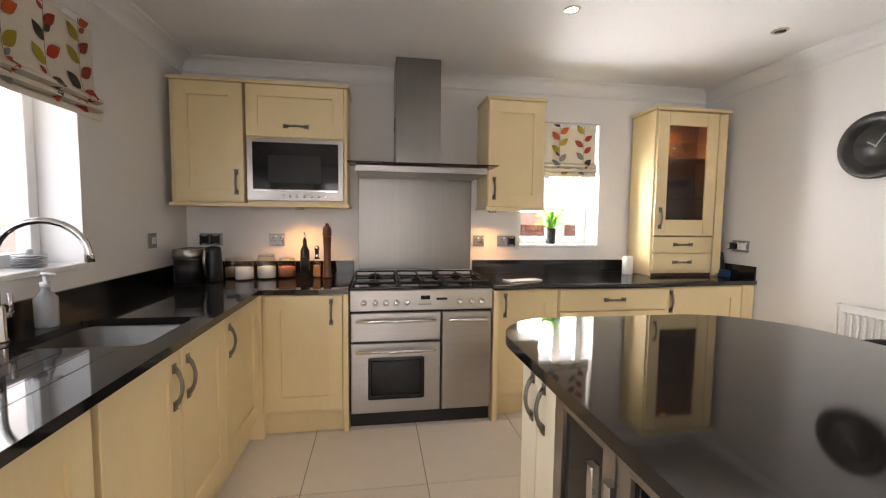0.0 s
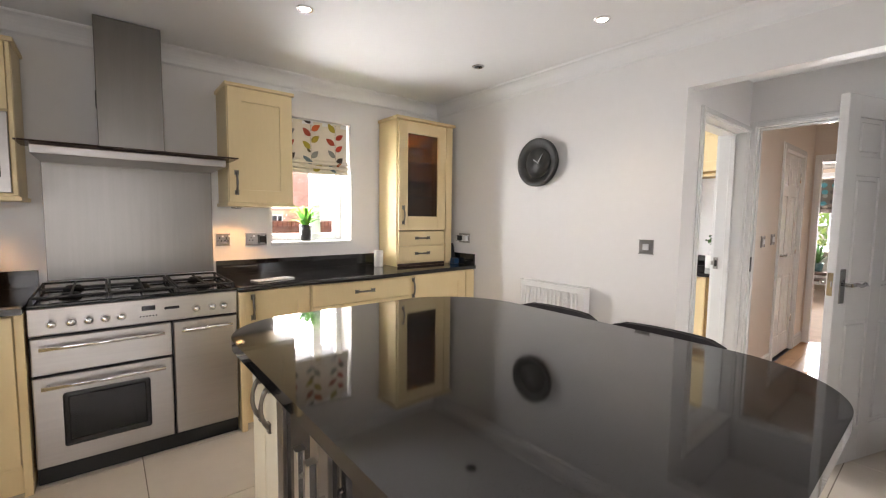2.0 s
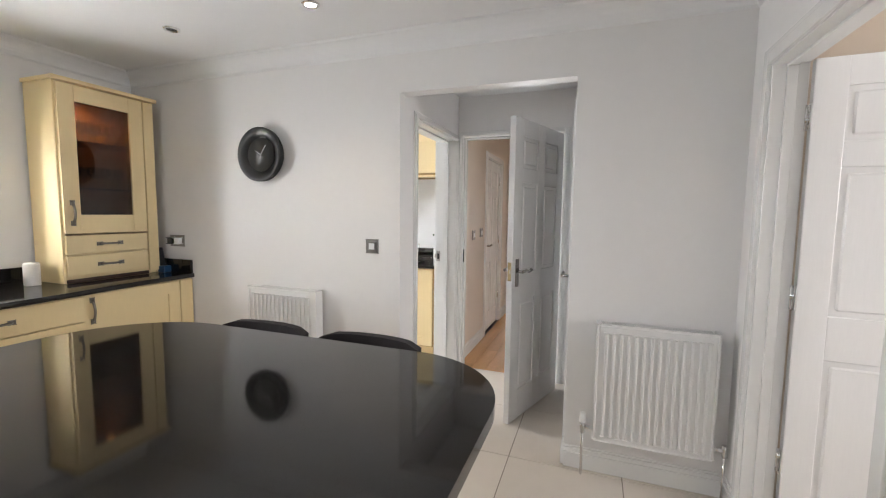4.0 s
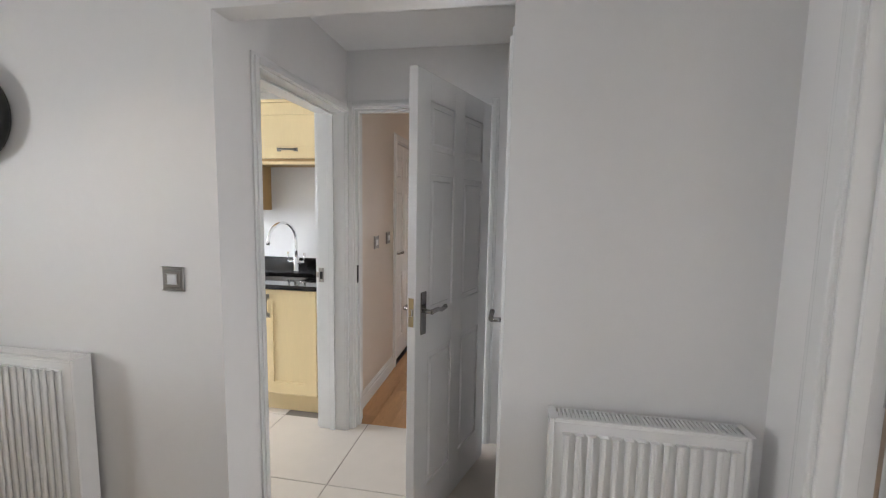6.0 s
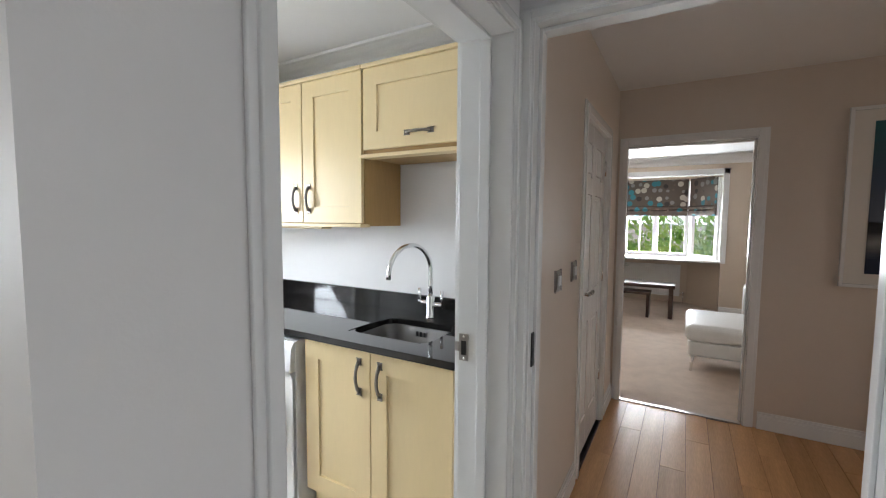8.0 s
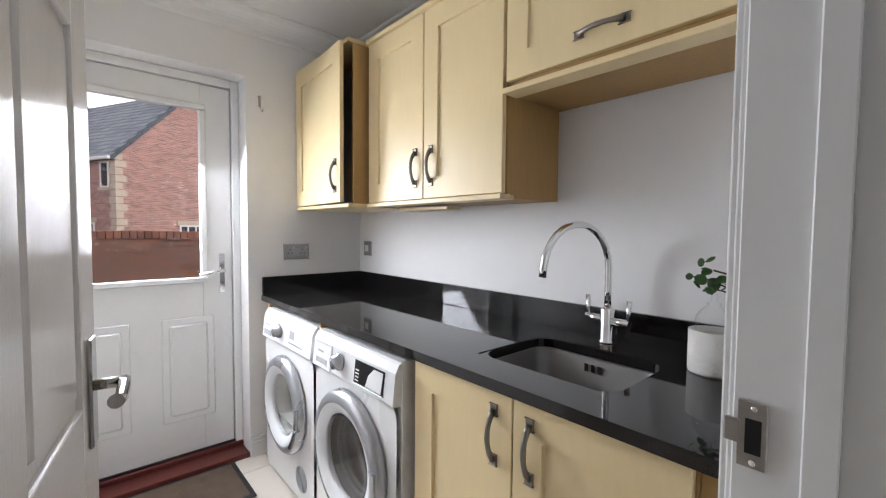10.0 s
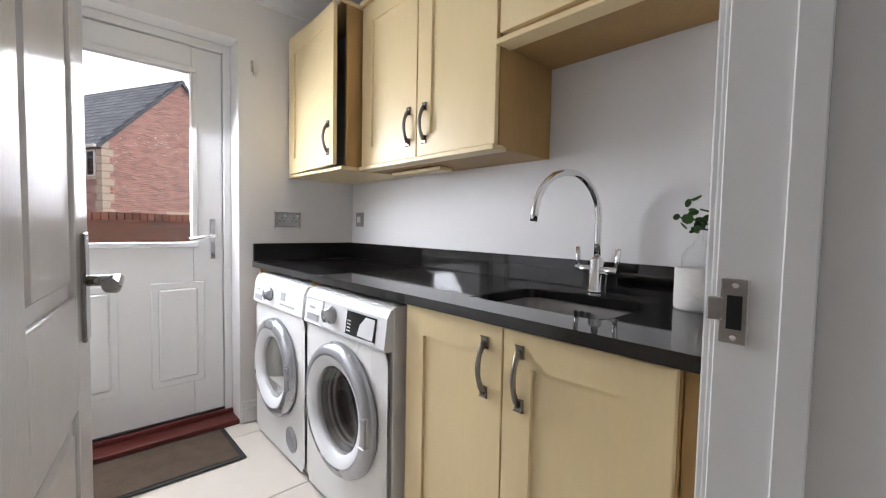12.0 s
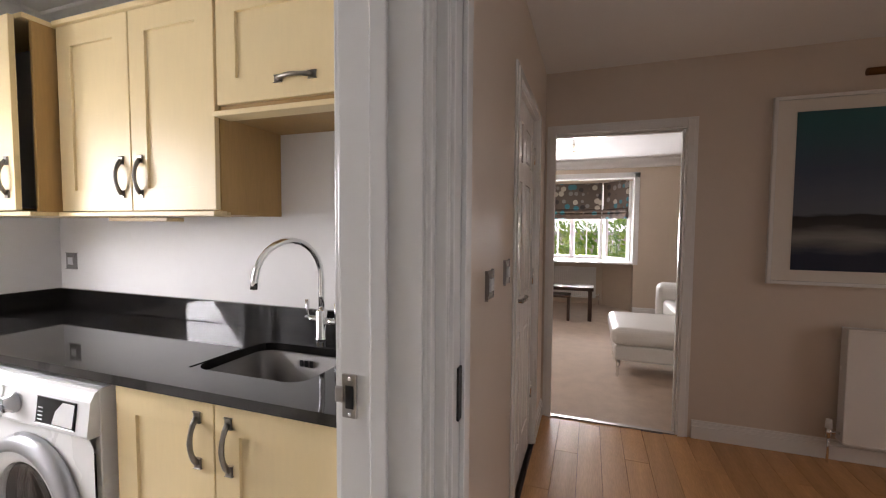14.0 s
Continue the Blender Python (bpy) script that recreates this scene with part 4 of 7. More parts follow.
def oven_door(x0, x1, z0, z1, win=None, h=True):
    bm = B()
    box(bm, x0, RF - 0.012, z0, x1, RF + 0.02, z1, 0.006, 2)
    d = part("oven_door", bm, STEEL, rc)
    if win:
        bm = B()
        box(bm, win[0], RF - 0.0145, win[1], win[2], RF - 0.0115, win[3], 0.012, 3)
        g = part("window_frame", bm, BLACKP, d)
        bm = B()
        box(bm, win[0] + 0.02, RF - 0.0165, win[1] + 0.025, win[2] - 0.02, RF - 0.0145, win[3] - 0.02, 0.004)
        part("glass", bm, BLACKG, g)
    bm = B()
    tube(bm, [(x0 + 0.035, RF - 0.05, z1 - 0.045), (x1 - 0.035, RF - 0.05, z1 - 0.045)], 0.010, 12)
    for x in (x0 + 0.055, x1 - 0.055):
        tube(bm, [(x, RF - 0.01, z1 - 0.045), (x, RF - 0.05, z1 - 0.045)], 0.010, 10)
    part("handle", bm, CHROME, d)


oven_door(RX0 + 0.006, 1.463, 0.555, 0.735)
oven_door(RX0 + 0.006, 1.463, 0.10, 0.545, (1.01, 0.19, 1.36, 0.455))
oven_door(1.473, RX1 - 0.006, 0.10, 0.735)
bm = B()
box(bm, RX0, RF + 0.0, 0.879, RX1, 3.57, 0.897, 0.005, 2)
hob = part("hob", bm, BLACKG, rc, "black glass gas hob")
for cx, cy in ((1.05, 3.14), (1.05, 3.42), (1.35, 3.28), (1.65, 3.14), (1.65, 3.42)):
    bm = B()
    lathe(bm, [(0.045, 0), (0.045, 0.012), (0.034, 0.016), (0.034, 0.022), (0.004, 0.024)], (cx, cy, 0.897), 18)
    part("burner", bm, IRON, hob)
for x0, x1 in ((0.915, 1.195), (1.21, 1.49), (1.505, 1.785)):
    bm = B()
    for (xa, ya, xb, yb) in ((x0, 3.0, x1, 3.0), (x0, 3.54, x1, 3.54), (x0, 3.0, x0, 3.54), (x1, 3.0, x1, 3.54), (x0, 3.28, x1, 3.28), ((x0 + x1) / 2, 3.0, (x0 + x1) / 2, 3.54)):
        box(bm, min(xa, xb) - 0.005, min(ya, yb) - 0.005, 0.918, max(xa, xb) + 0.005, max(ya, yb) + 0.005, 0.93, 0.003)
    for x in (x0, x1):
        for y in (3.0, 3.54):
            box(bm, x - 0.006, y - 0.006, 0.897, x + 0.006, y + 0.006, 0.92)
    part("pan_support", bm, IRON, hob)

# tall dresser cabinet with the glazed door
gc = thing("dresser_cabinet", (3.44, 3.44, 0.90), "tall cream dresser cabinet with a glazed door and two drawers", "cabinet")
bm = B()
x0, x1, yf = 3.125, 3.735, 3.29
box(bm, x0, yf, 0.901, x0 + 0.02, YN - 0.024, 2.15, 0.002)
part("side_panel", bm, CREAM, gc)
bm = B()
box(bm, x1 - 0.02, yf, 0.901, x1, YN - 0.024, 2.15, 0.002)
part("side_panel", bm, CREAM, gc)
bm = B()
box(bm, x0 + 0.02, YN - 0.035, 0.92, x1 - 0.02, YN - 0.024, 2.15)
part("back_panel", bm, CARC, gc)
bm = B()
box(bm, x0 - 0.014, yf - 0.03, 2.15, x1 + 0.014, YN - 0.024, 2.175, 0.004, 2)
part("cornice", bm, CREAM, gc)
bm = B()
box(bm, x0 + 0.02, yf + 0.01, 0.901, x1 - 0.02, YN - 0.036, 1.20)
part("drawer_box", bm, CREAM, gc)
for z in (1.50, 1.80):
    bm = B()
    box(bm, x0 + 0.021, yf + 0.03, z, x1 - 0.021, YN - 0.036, z + 0.008)
    part("shelf", bm, SMOKE, gc, "glass shelf")
mD = onto((x0 + 0.012, yf, 1.215), (1, 0, 0))
bm = B()
w, h, r = 0.505, 0.925, 0.09
box(bm, 0, 0, 0, r, 0.02, h, 0.002, 1, mD)
box(bm, w - r, 0, 0, w, 0.02, h, 0.002, 1, mD)
box(bm, r, 0, 0, w - r, 0.0195, r + 0.03, 0.002, 1, mD)
box(bm, r, 0, h - r - 0.01, w - r, 0.0195, h, 0.002, 1, mD)
gd = part("door", bm, CREAM, gc)
handle(gd, mD, 0.045, 0.13, True, out=0.02)
bm = B()
box(bm, r, 0.006, r + 0.03, w - r, 0.010, h - r - 0.01, 0, 1, mD)
part("pane", bm, SMOKE, gd, "smoked glass pane")
front(gc, (x0 + 0.525, yf, 0.92), (1, 0, 0), 0.075, 1.22, slab=True, name="filler")
for z0, z1 in ((1.085, 1.205), (0.945, 1.075)):
    front(gc, (x0 + 0.012, yf, z0), (1, 0, 0), 0.505, z1 - z0, pull=(0.25, (z1 - z0) / 2), pullv=False, slab=True, name="drawer")
bm = B()
box(bm, x0 + 0.01, yf - 0.016, 0.9015, x0 + 0.52, yf - 0.002, 0.925, 0.004, 2)
part("base_moulding", bm, DARKW, gc)
# stemmed glasses on the shelves
def wine_glass(x, y, z, s=1.0):
    bm = B()
    lathe(bm, [(0.028 * s, 0), (0.028 * s, 0.002), (0.004, 0.006), (0.004, 0.06 * s), (0.02 * s, 0.075 * s), (0.03 * s, 0.10 * s), (0.026 * s, 0.14 * s), (0.025 * s, 0.14 * s), (0.028 * s, 0.10 * s), (0.004, 0.075 * s)], (x, y, z), 12)
    return bm


lp = new("dresser_lamp_beam", bpy.data.lights.new("dresser_lamp_beam", 'SPOT'))
lp.data.energy, lp.data.color, lp.data.spot_size, lp.data.spot_blend, lp.data.shadow_soft_size = 11.0, (1.0, 0.62, 0.30), radians(140), 0.9, 0.02
lp.matrix_world = pose(3.43, 3.44, 2.125)
dl = thing("cabinet_lamp", (3.43, 3.44, 2.13), "small warm lamp inside the glazed dresser", "cabinet light", "lamps under the wall cabinets")
bm = B()
lathe(bm, [(0.03, 0), (0.03, -0.012), (0.02, -0.014), (0.004, -0.012)], (3.43, 3.44, 2.1498), 16)
part("bulb", bm, WARM, dl)
for z, y in ((1.2005, 3.42), (1.5085, 3.42), (1.8085, 3.42), (1.8085, 3.50), (1.5085, 3.50)):
    for k in range(5):
        solid("wine_glass", wine_glass(3.22 + k * 0.085, y, z, 1.05), GLASS, "clear stemmed wine glass on a cabinet shelf", "glass", group="glasses in the dresser")

# ---- island ----
isl = thing("kitchen_island", (2.1, 1.2, 0), "cream kitchen island with cupboards and two wine coolers", "kitchen island")
bm = B()
prism(bm, rounded(1.60, 0.55, 2.42, 1.94, (0.03, 0.03, 0.22, 0.16), 8), 0.10, 0.872)
part("body", bm, CREAMP, isl)
bm = B()
prism(bm, rounded(1.66, 0.60, 2.36, 1.88, (0.03, 0.03, 0.2, 0.12), 8), 0.0, 0.10)
part("plinth", bm, CREAMP, isl)
# fronts that face -x: width runs along -y
front(isl, (1.60, 1.80, 0.13), (0, -1, 0), 0.135, 0.725, CREAMP, (0.10, 0.60), slab=True)
front(isl, (1.60, 1.66, 0.13), (0, -1, 0), 0.145, 0.725, CREAMP, (0.055, 0.60), slab=True)
for y1, hu in ((1.505, 0.272), (1.195, 0.032)):
    m = onto((1.60, y1, 0.12), (0, -1, 0))
    w, h = 0.305, 0.735
    bm = B()
    for b in ((0, 0, 0.05, h), (w - 0.05, 0, w, h), (0.05, 0, w - 0.05, 0.05), (0.05, h - 0.05, w - 0.05, h)):
        box(bm, b[0], 0, b[1], b[2], 0.03, b[3], 0.002, 1, m)
    wc = part("cooler_door", bm, STEEL, isl, "stainless steel framed wine cooler door")
    bm = B()
    box(bm, 0.05, 0.006, 0.05, w - 0.05, 0.018, h - 0.05, 0, 1, m)
    part("glass", bm, BLACKG, wc)
    bm = B()
    box(bm, hu - 0.011, 0.052, 0.12, hu + 0.011, 0.072, 0.66, 0.003, 2, m)
    for v in (0.16, 0.56):
        tube(bm, [m @ Vector((hu, 0.028, v)), m @ Vector((hu, 0.065, v))], 0.007, 8)
    part("handle", bm, CHROME, wc)
front(isl, (1.60, 0.885, 0.13), (0, -1, 0), 0.31, 0.725, CREAMP, (0.05, 0.60))
bm = B()
prism(bm, rounded(1.515, 0.40, 2.765, 2.045, (0.12, 0.33, 0.40, 0.28), 16), 0.874, 0.91, 0.006, 3)
solid("island_worktop", bm, GRANITE, "polished black granite island top with rounded corners", "worktop")


def bar_chair(y):
    root = thing("dining_chair", (2.72, y, 0), "dark padded chair with a low back, tucked under the island", "chair", "chairs at the island")
    bm = B()
    box(bm, 2.50, y - 0.20, 0.60, 2.88, y + 0.20, 0.66, 0.02, 3)
    part("seat", bm, SEATF, root)
    bm = B()
    n = 9
    for i in range(n - 1):
        a, b = (i / (n - 1) - 0.5), ((i + 1) / (n - 1) - 0.5)
        fx = lambda s: 2.86 - 0.16 * (2 * s) ** 2 * 0.25
        lo = [bm.verts.new(p) for p in ((fx(a), y + a * 0.42, 0.67), (fx(b), y + b * 0.42, 0.67), (fx(b) + 0.04, y + b * 0.42, 0.67), (fx(a) + 0.04, y + a * 0.42, 0.67))]
        za, zb = 0.903 - 0.018 * (2 * a) ** 8, 0.903 - 0.018 * (2 * b) ** 8
        hi = [bm.verts.new(p) for p in ((fx(a) + 0.02, y + a * 0.42, za), (fx(b) + 0.02, y + b * 0.42, zb), (fx(b) + 0.055, y + b * 0.42, zb), (fx(a) + 0.055, y + a * 0.42, za))]
        bm.faces.new(lo)
        bm.faces.new(hi)
        for k in range(4):
            bm.faces.new((lo[k], lo[(k + 1) % 4], hi[(k + 1) % 4], hi[k]))
    bmesh.ops.remove_doubles(bm, verts=bm.verts[:], dist=0.0005)
    part("backrest", bm, SEATF, root)
    for dx, dy in ((-0.16, -0.16), (-0.16, 0.16), (0.16, -0.16), (0.16, 0.16)):
        bm = B()
        tube(bm, [(2.69 + dx, y + dy, 0.61), (2.69 + dx * 1.15, y + dy * 1.1, 0.0)], [0.018, 0.012], 10)
        part("leg", bm, DARKW, root)
    return root


bar_chair(1.47)
bar_chair(0.975)

# ---- radiators ----
def radiator(at, ux, w, z0, z1, label, grille=True, plain=False):
    """Panel radiator: ribbed face, side caps, top grille, valves; at is its lower left corner on the wall face."""
    m = onto(at, ux)
    root = thing("radiator", tuple(m @ Vector((w / 2, 0.05, 0))), label, "radiator")
    h = z1 - z0
    bm = B()
    box(bm, 0.01, 0.035, 0, w - 0.01, 0.085, h - 0.012, 0.006, 2, m)
    part("panel", bm, ENAMEL, root)
    if not plain:
        k, u = 0, 0.04
        while u < w - 0.04:
            bm2 = B()
            box(bm2, u, 0.084, 0.03, u + 0.016, 0.096, h - 0.045, 0.005, 2, m)
            part("rib", bm2, ENAMEL, root)
            u += 0.0345
    for a in (0, w - 0.012):
        bm = B()
        box(bm, a, 0.02, 0.01, a + 0.012, 0.092, h, 0.004, 2, m)
        part("side_cap", bm, ENAMEL, root)
    bm = B()
    box(bm, 0.012, 0.024, h - 0.006, w - 0.012, 0.03, h, 0, 1, m)
    box(bm, 0.012, 0.084, h - 0.012, w - 0.012, 0.092, h, 0.002, 1, m)
    for i in range(int((w - 0.03) / 0.012)):
        box(bm, 0.014 + i * 0.012, 0.03, h - 0.006, 0.020 + i * 0.012, 0.084, h - 0.001, 0, 1, m)
    part("grille", bm, ENAMEL, root)
    bm = B()
    for v in (0.12, h - 0.12):
        box(bm, w * 0.2, 0, v, w * 0.2 + 0.04, 0.04, v + 0.05, 0, 1, m)
        box(bm, w * 0.8, 0, v, w * 0.8 + 0.04, 0.04, v + 0.05, 0, 1, m)
    part("bracket", bm, ENAMEL, root)
    for side, a in ((-1, -0.001), (1, w + 0.001)):
        bm = B()
        tube(bm, [m @ Vector((a, 0.06, 0.05)), m @ Vector((a + side * 0.05, 0.06, 0.05))], 0.010, 10)
        tube(bm, [m @ Vector((a + side * 0.05, 0.06, 0.02)), m @ Vector((a + side * 0.05, 0.06, 0.075))], 0.014, 10)
        tube(bm, [m @ Vector((a + side * 0.05, 0.06, 0.03)), m @ Vector((a + side * 0.05, 0.06, -z0 + 0.0))], 0.007, 8)
        vv = part("valve", bm, CHROME, root)
        if side < 0:
            bm = B()
            tube(bm, [m @ Vector((a + side * 0.05, 0.06, 0.076)), m @ Vector((a + side * 0.05, 0.06, 0.125))], [0.017, 0.014], 12)
            part("cap", bm, WHITEP, vv)
    return root


radiator((XE, 2.41, 0.22), (0, -1, 0), 0.56, 0.22, 0.86, "white ribbed panel radiator under the wall clock")
radiator((XE, 0.155, 0.215), (0, -1, 0), 0.54, 0.215, 0.83, "white ribbed panel radiator beside the opening")
radiator((7.17, -0.37, 0.13), (0, -1, 0), 0.9, 0.13, 0.79, "white flat panel radiator in the hall", plain=True)
radiator((11.95, 2.1, 0.12), (0, -1, 0), 1.22, 0.12, 0.66, "cream ribbed radiator under the bay window")

# ---- wall clock ----
ck = thing("wall_clock", (XE, 2.32, 1.75), "round black dished wall clock", "clock")
bm = B()
lathe(bm, [(0.165, -0.001), (0.178, -0.02), (0.18, -0.055), (0.172, -0.06), (0.12, -0.032), (0.118, -0.030), (0.004, -0.030)], (XE, 2.32, 1.75), 48, 'x')
part("case", bm, mat("black_clock", (0.02, 0.02, 0.019), 0.42, scale=30, vary=0.25, bump=0.1), ck)
bm = B()
lathe(bm, [(0.112, 0), (0.112, -0.003), (0.004, -0.003)], (XE - 0.030, 2.32, 1.75), 40, 'x')
fc = part("dial", bm, mat("dark_dial", (0.045, 0.044, 0.04), 0.4, scale=40, vary=0.2), ck)
for a, ln in ((-58, 0.05), (35, 0.075)):
    bm = B()
    mm = Matrix.Translation((XE - 0.036, 2.32, 1.75)) @ Matrix.Rotation(radians(a), 4, 'X')
    box(bm, -0.001, -0.003, -0.008, 0.001, 0.003, ln, 0, 1, mm)
    part("pointer", bm, GREYP, fc)

# ---- switches and sockets ----
def plate(at, ux, w, h, label, name, kind="switch"):
    m = onto(at, ux)
    root = thing(name, at, label, "wall switch" if kind == "switch" else "socket")
    bm = B()
    box(bm, -w / 2, 0, -h / 2, w / 2, 0.006, h / 2, 0.004, 2, m)
    box(bm, -w / 2 + 0.012, 0.006, -h / 2 + 0.012, w / 2 - 0.012, 0.0085, h / 2 - 0.012, 0.002, 1, m)
    part("plate", bm, PLATE, root)
    bm = B()
    if kind == "switch":
        box(bm, -0.019, 0.0085, -0.019, 0.019, 0.013, 0.019, 0.003, 2, m)
        part("rocker", bm, WHITEP, root)
    else:
        for c in (-w / 4, w / 4):
            for u, v in ((0, 0.012), (-0.011, -0.008), (0.011, -0.008)):
                box(bm, c + u - 0.003, 0.0085, v - 0.005, c + u + 0.003, 0.0092, v + 0.005, 0, 1, m)
        part("pin_holes", bm, BLACKP, root)
        for c in (-w / 4, w / 4):
            bm = B()
            box(bm, c - 0.006 + 0.02, 0.0085, 0.018, c + 0.006 + 0.02, 0.012, 0.03, 0.001, 1, m)
            part("rocker", bm, WHITEP, root)
    return root


plate((XE, 1.49, 1.162), (0, -1, 0), 0.088, 0.088, "satin steel light switch on the kitchen wall", "light_switch")
plate((XW, 3.13, 1.17), (0, 1, 0), 0.088, 0.088, "satin steel switch beside the window", "light_switch")
plate((-0.10, YN, 1.155), (1, 0, 0), 0.146, 0.086, "dark steel double socket with black plugs", "wall_socket", "socket")
plate((0.345, YN, 1.155), (1, 0, 0), 0.10, 0.086, "polished steel socket above the jars", "wall_socket", "socket")
plate((1.855, YN, 1.15), (1, 0, 0), 0.088, 0.086, "polished steel socket beside the splashback", "wall_socket", "socket")
plate((2.08, YN, 1.15), (1, 0, 0), 0.146, 0.086, "polished steel double socket with a black plug", "wall_socket", "socket")
plate((XE, 3.17, 1.14), (0, -1, 0), 0.146, 0.086, "polished steel double socket with plugs", "wall_socket", "socket")
plate((5.48, 1.31, 1.157), (1, 0, 0), 0.088, 0.088, "satin steel hall light switch", "light_switch")
plate((5.77, 1.31, 1.17), (1, 0, 0), 0.088, 0.088, "satin steel hall light switch", "light_switch")
plate((5.18, 3.715, 1.135), (1, 0, 0), 0.146, 0.086, "polished steel double socket in the utility room", "wall_socket", "socket")
plate((5.61, 3.62, 1.148), (0, -1, 0), 0.088, 0.088, "satin steel switch in the utility room", "light_switch")
def plug(at, ux, material, label):
    m = onto(at, ux)
    bm = B()
    box(bm, -0.024, 0.0095, -0.024, 0.024, 0.045, 0.024, 0.008, 2, m)
    return solid("plug", bm, material, label, "plug")


plug((-0.135, YN, 1.155), (1, 0, 0), BLACKP, "black plug in the socket")
plug((-0.065, YN, 1.155), (1, 0, 0), BLACKP, "black plug in the socket")
plug((2.115, YN, 1.15), (1, 0, 0), BLACKP, "black plug in the socket")
plug((XE, 3.205, 1.14), (0, -1, 0), BLACKP, "black plug in the socket")
plug((XE, 3.135, 1.14), (0, -1, 0), WHITEP, "white plug in the socket")

# ---- lamps ----
def downlight(x, y, lit=True, z=2.4):
    root = thing("downlight", (x, y, z - 0.02), "recessed chrome ceiling downlight, " + ("lit" if lit else "switched off"), "ceiling light", "recessed downlights")
    bm = B()
    lathe(bm, [(0.030, -0.002), (0.032, -0.009), (0.043, -0.005), (0.045, -0.0005), (0.030, -0.0005)], (x, y, z), 24)
    part("bezel", bm, CHROME, root)
    bm = B()
    lathe(bm, [(0.004, -0.004), (0.028, -0.004), (0.028, -0.001), (0.004, -0.001)], (x, y, z), 20)
    part("bulb", bm, LAMP if lit else BLACKG, root)
    if lit:
        lp = new("downlight_beam", bpy.data.lights.new("downlight_beam", 'SPOT'))
        lp.data.energy, lp.data.spot_size, lp.data.spot_blend, lp.data.color = 14, radians(95), 0.8, (1.0, 0.85, 0.66)
        lp.data.shadow_soft_size = 0.03
        lp.matrix_world = pose(x, y, z - 0.02)
    return root


for x, y, lit in ((2.05, 2.49, True), (3.315, 1.56, True), (3.30, 2.50, False), (2.05, 1.0, True), (0.8, 2.49, True), (0.8, 1.0, True)):
    downlight(x, y, lit)
# added utility room downlight, switched on to brighten the room
downlight(4.57, 3.1, True)
for x in (0.545, 1.90):
    ul = thing("cabinet_lamp", (x, 3.38, 1.372), "small warm spotlight under a wall cabinet", "cabinet light", "lamps under the wall cabinets")
    bm = B()
    lathe(bm, [(0.034, 0), (0.034, -0.008), (0.027, -0.013), (0.026, -0.002), (0.004, -0.002)], (x, 3.38, 1.384), 20)
    part("housing", bm, CHROME, ul)
    bm = B()
    lathe(bm, [(0.024, -0.003), (0.024, -0.010), (0.004, -0.012)], (x, 3.38, 1.384), 16)
    part("bulb", bm, WARM, ul)
    lp = new("cabinet_lamp_beam", bpy.data.lights.new("cabinet_lamp_beam", 'SPOT'))
    lp.data.energy, lp.data.color, lp.data.spot_size, lp.data.spot_blend = 10.0, (1.0, 0.50, 0.16), radians(130), 0.9
    lp.data.shadow_soft_size = 0.02
    lp.matrix_world = pose(x, 3.42, 1.365)

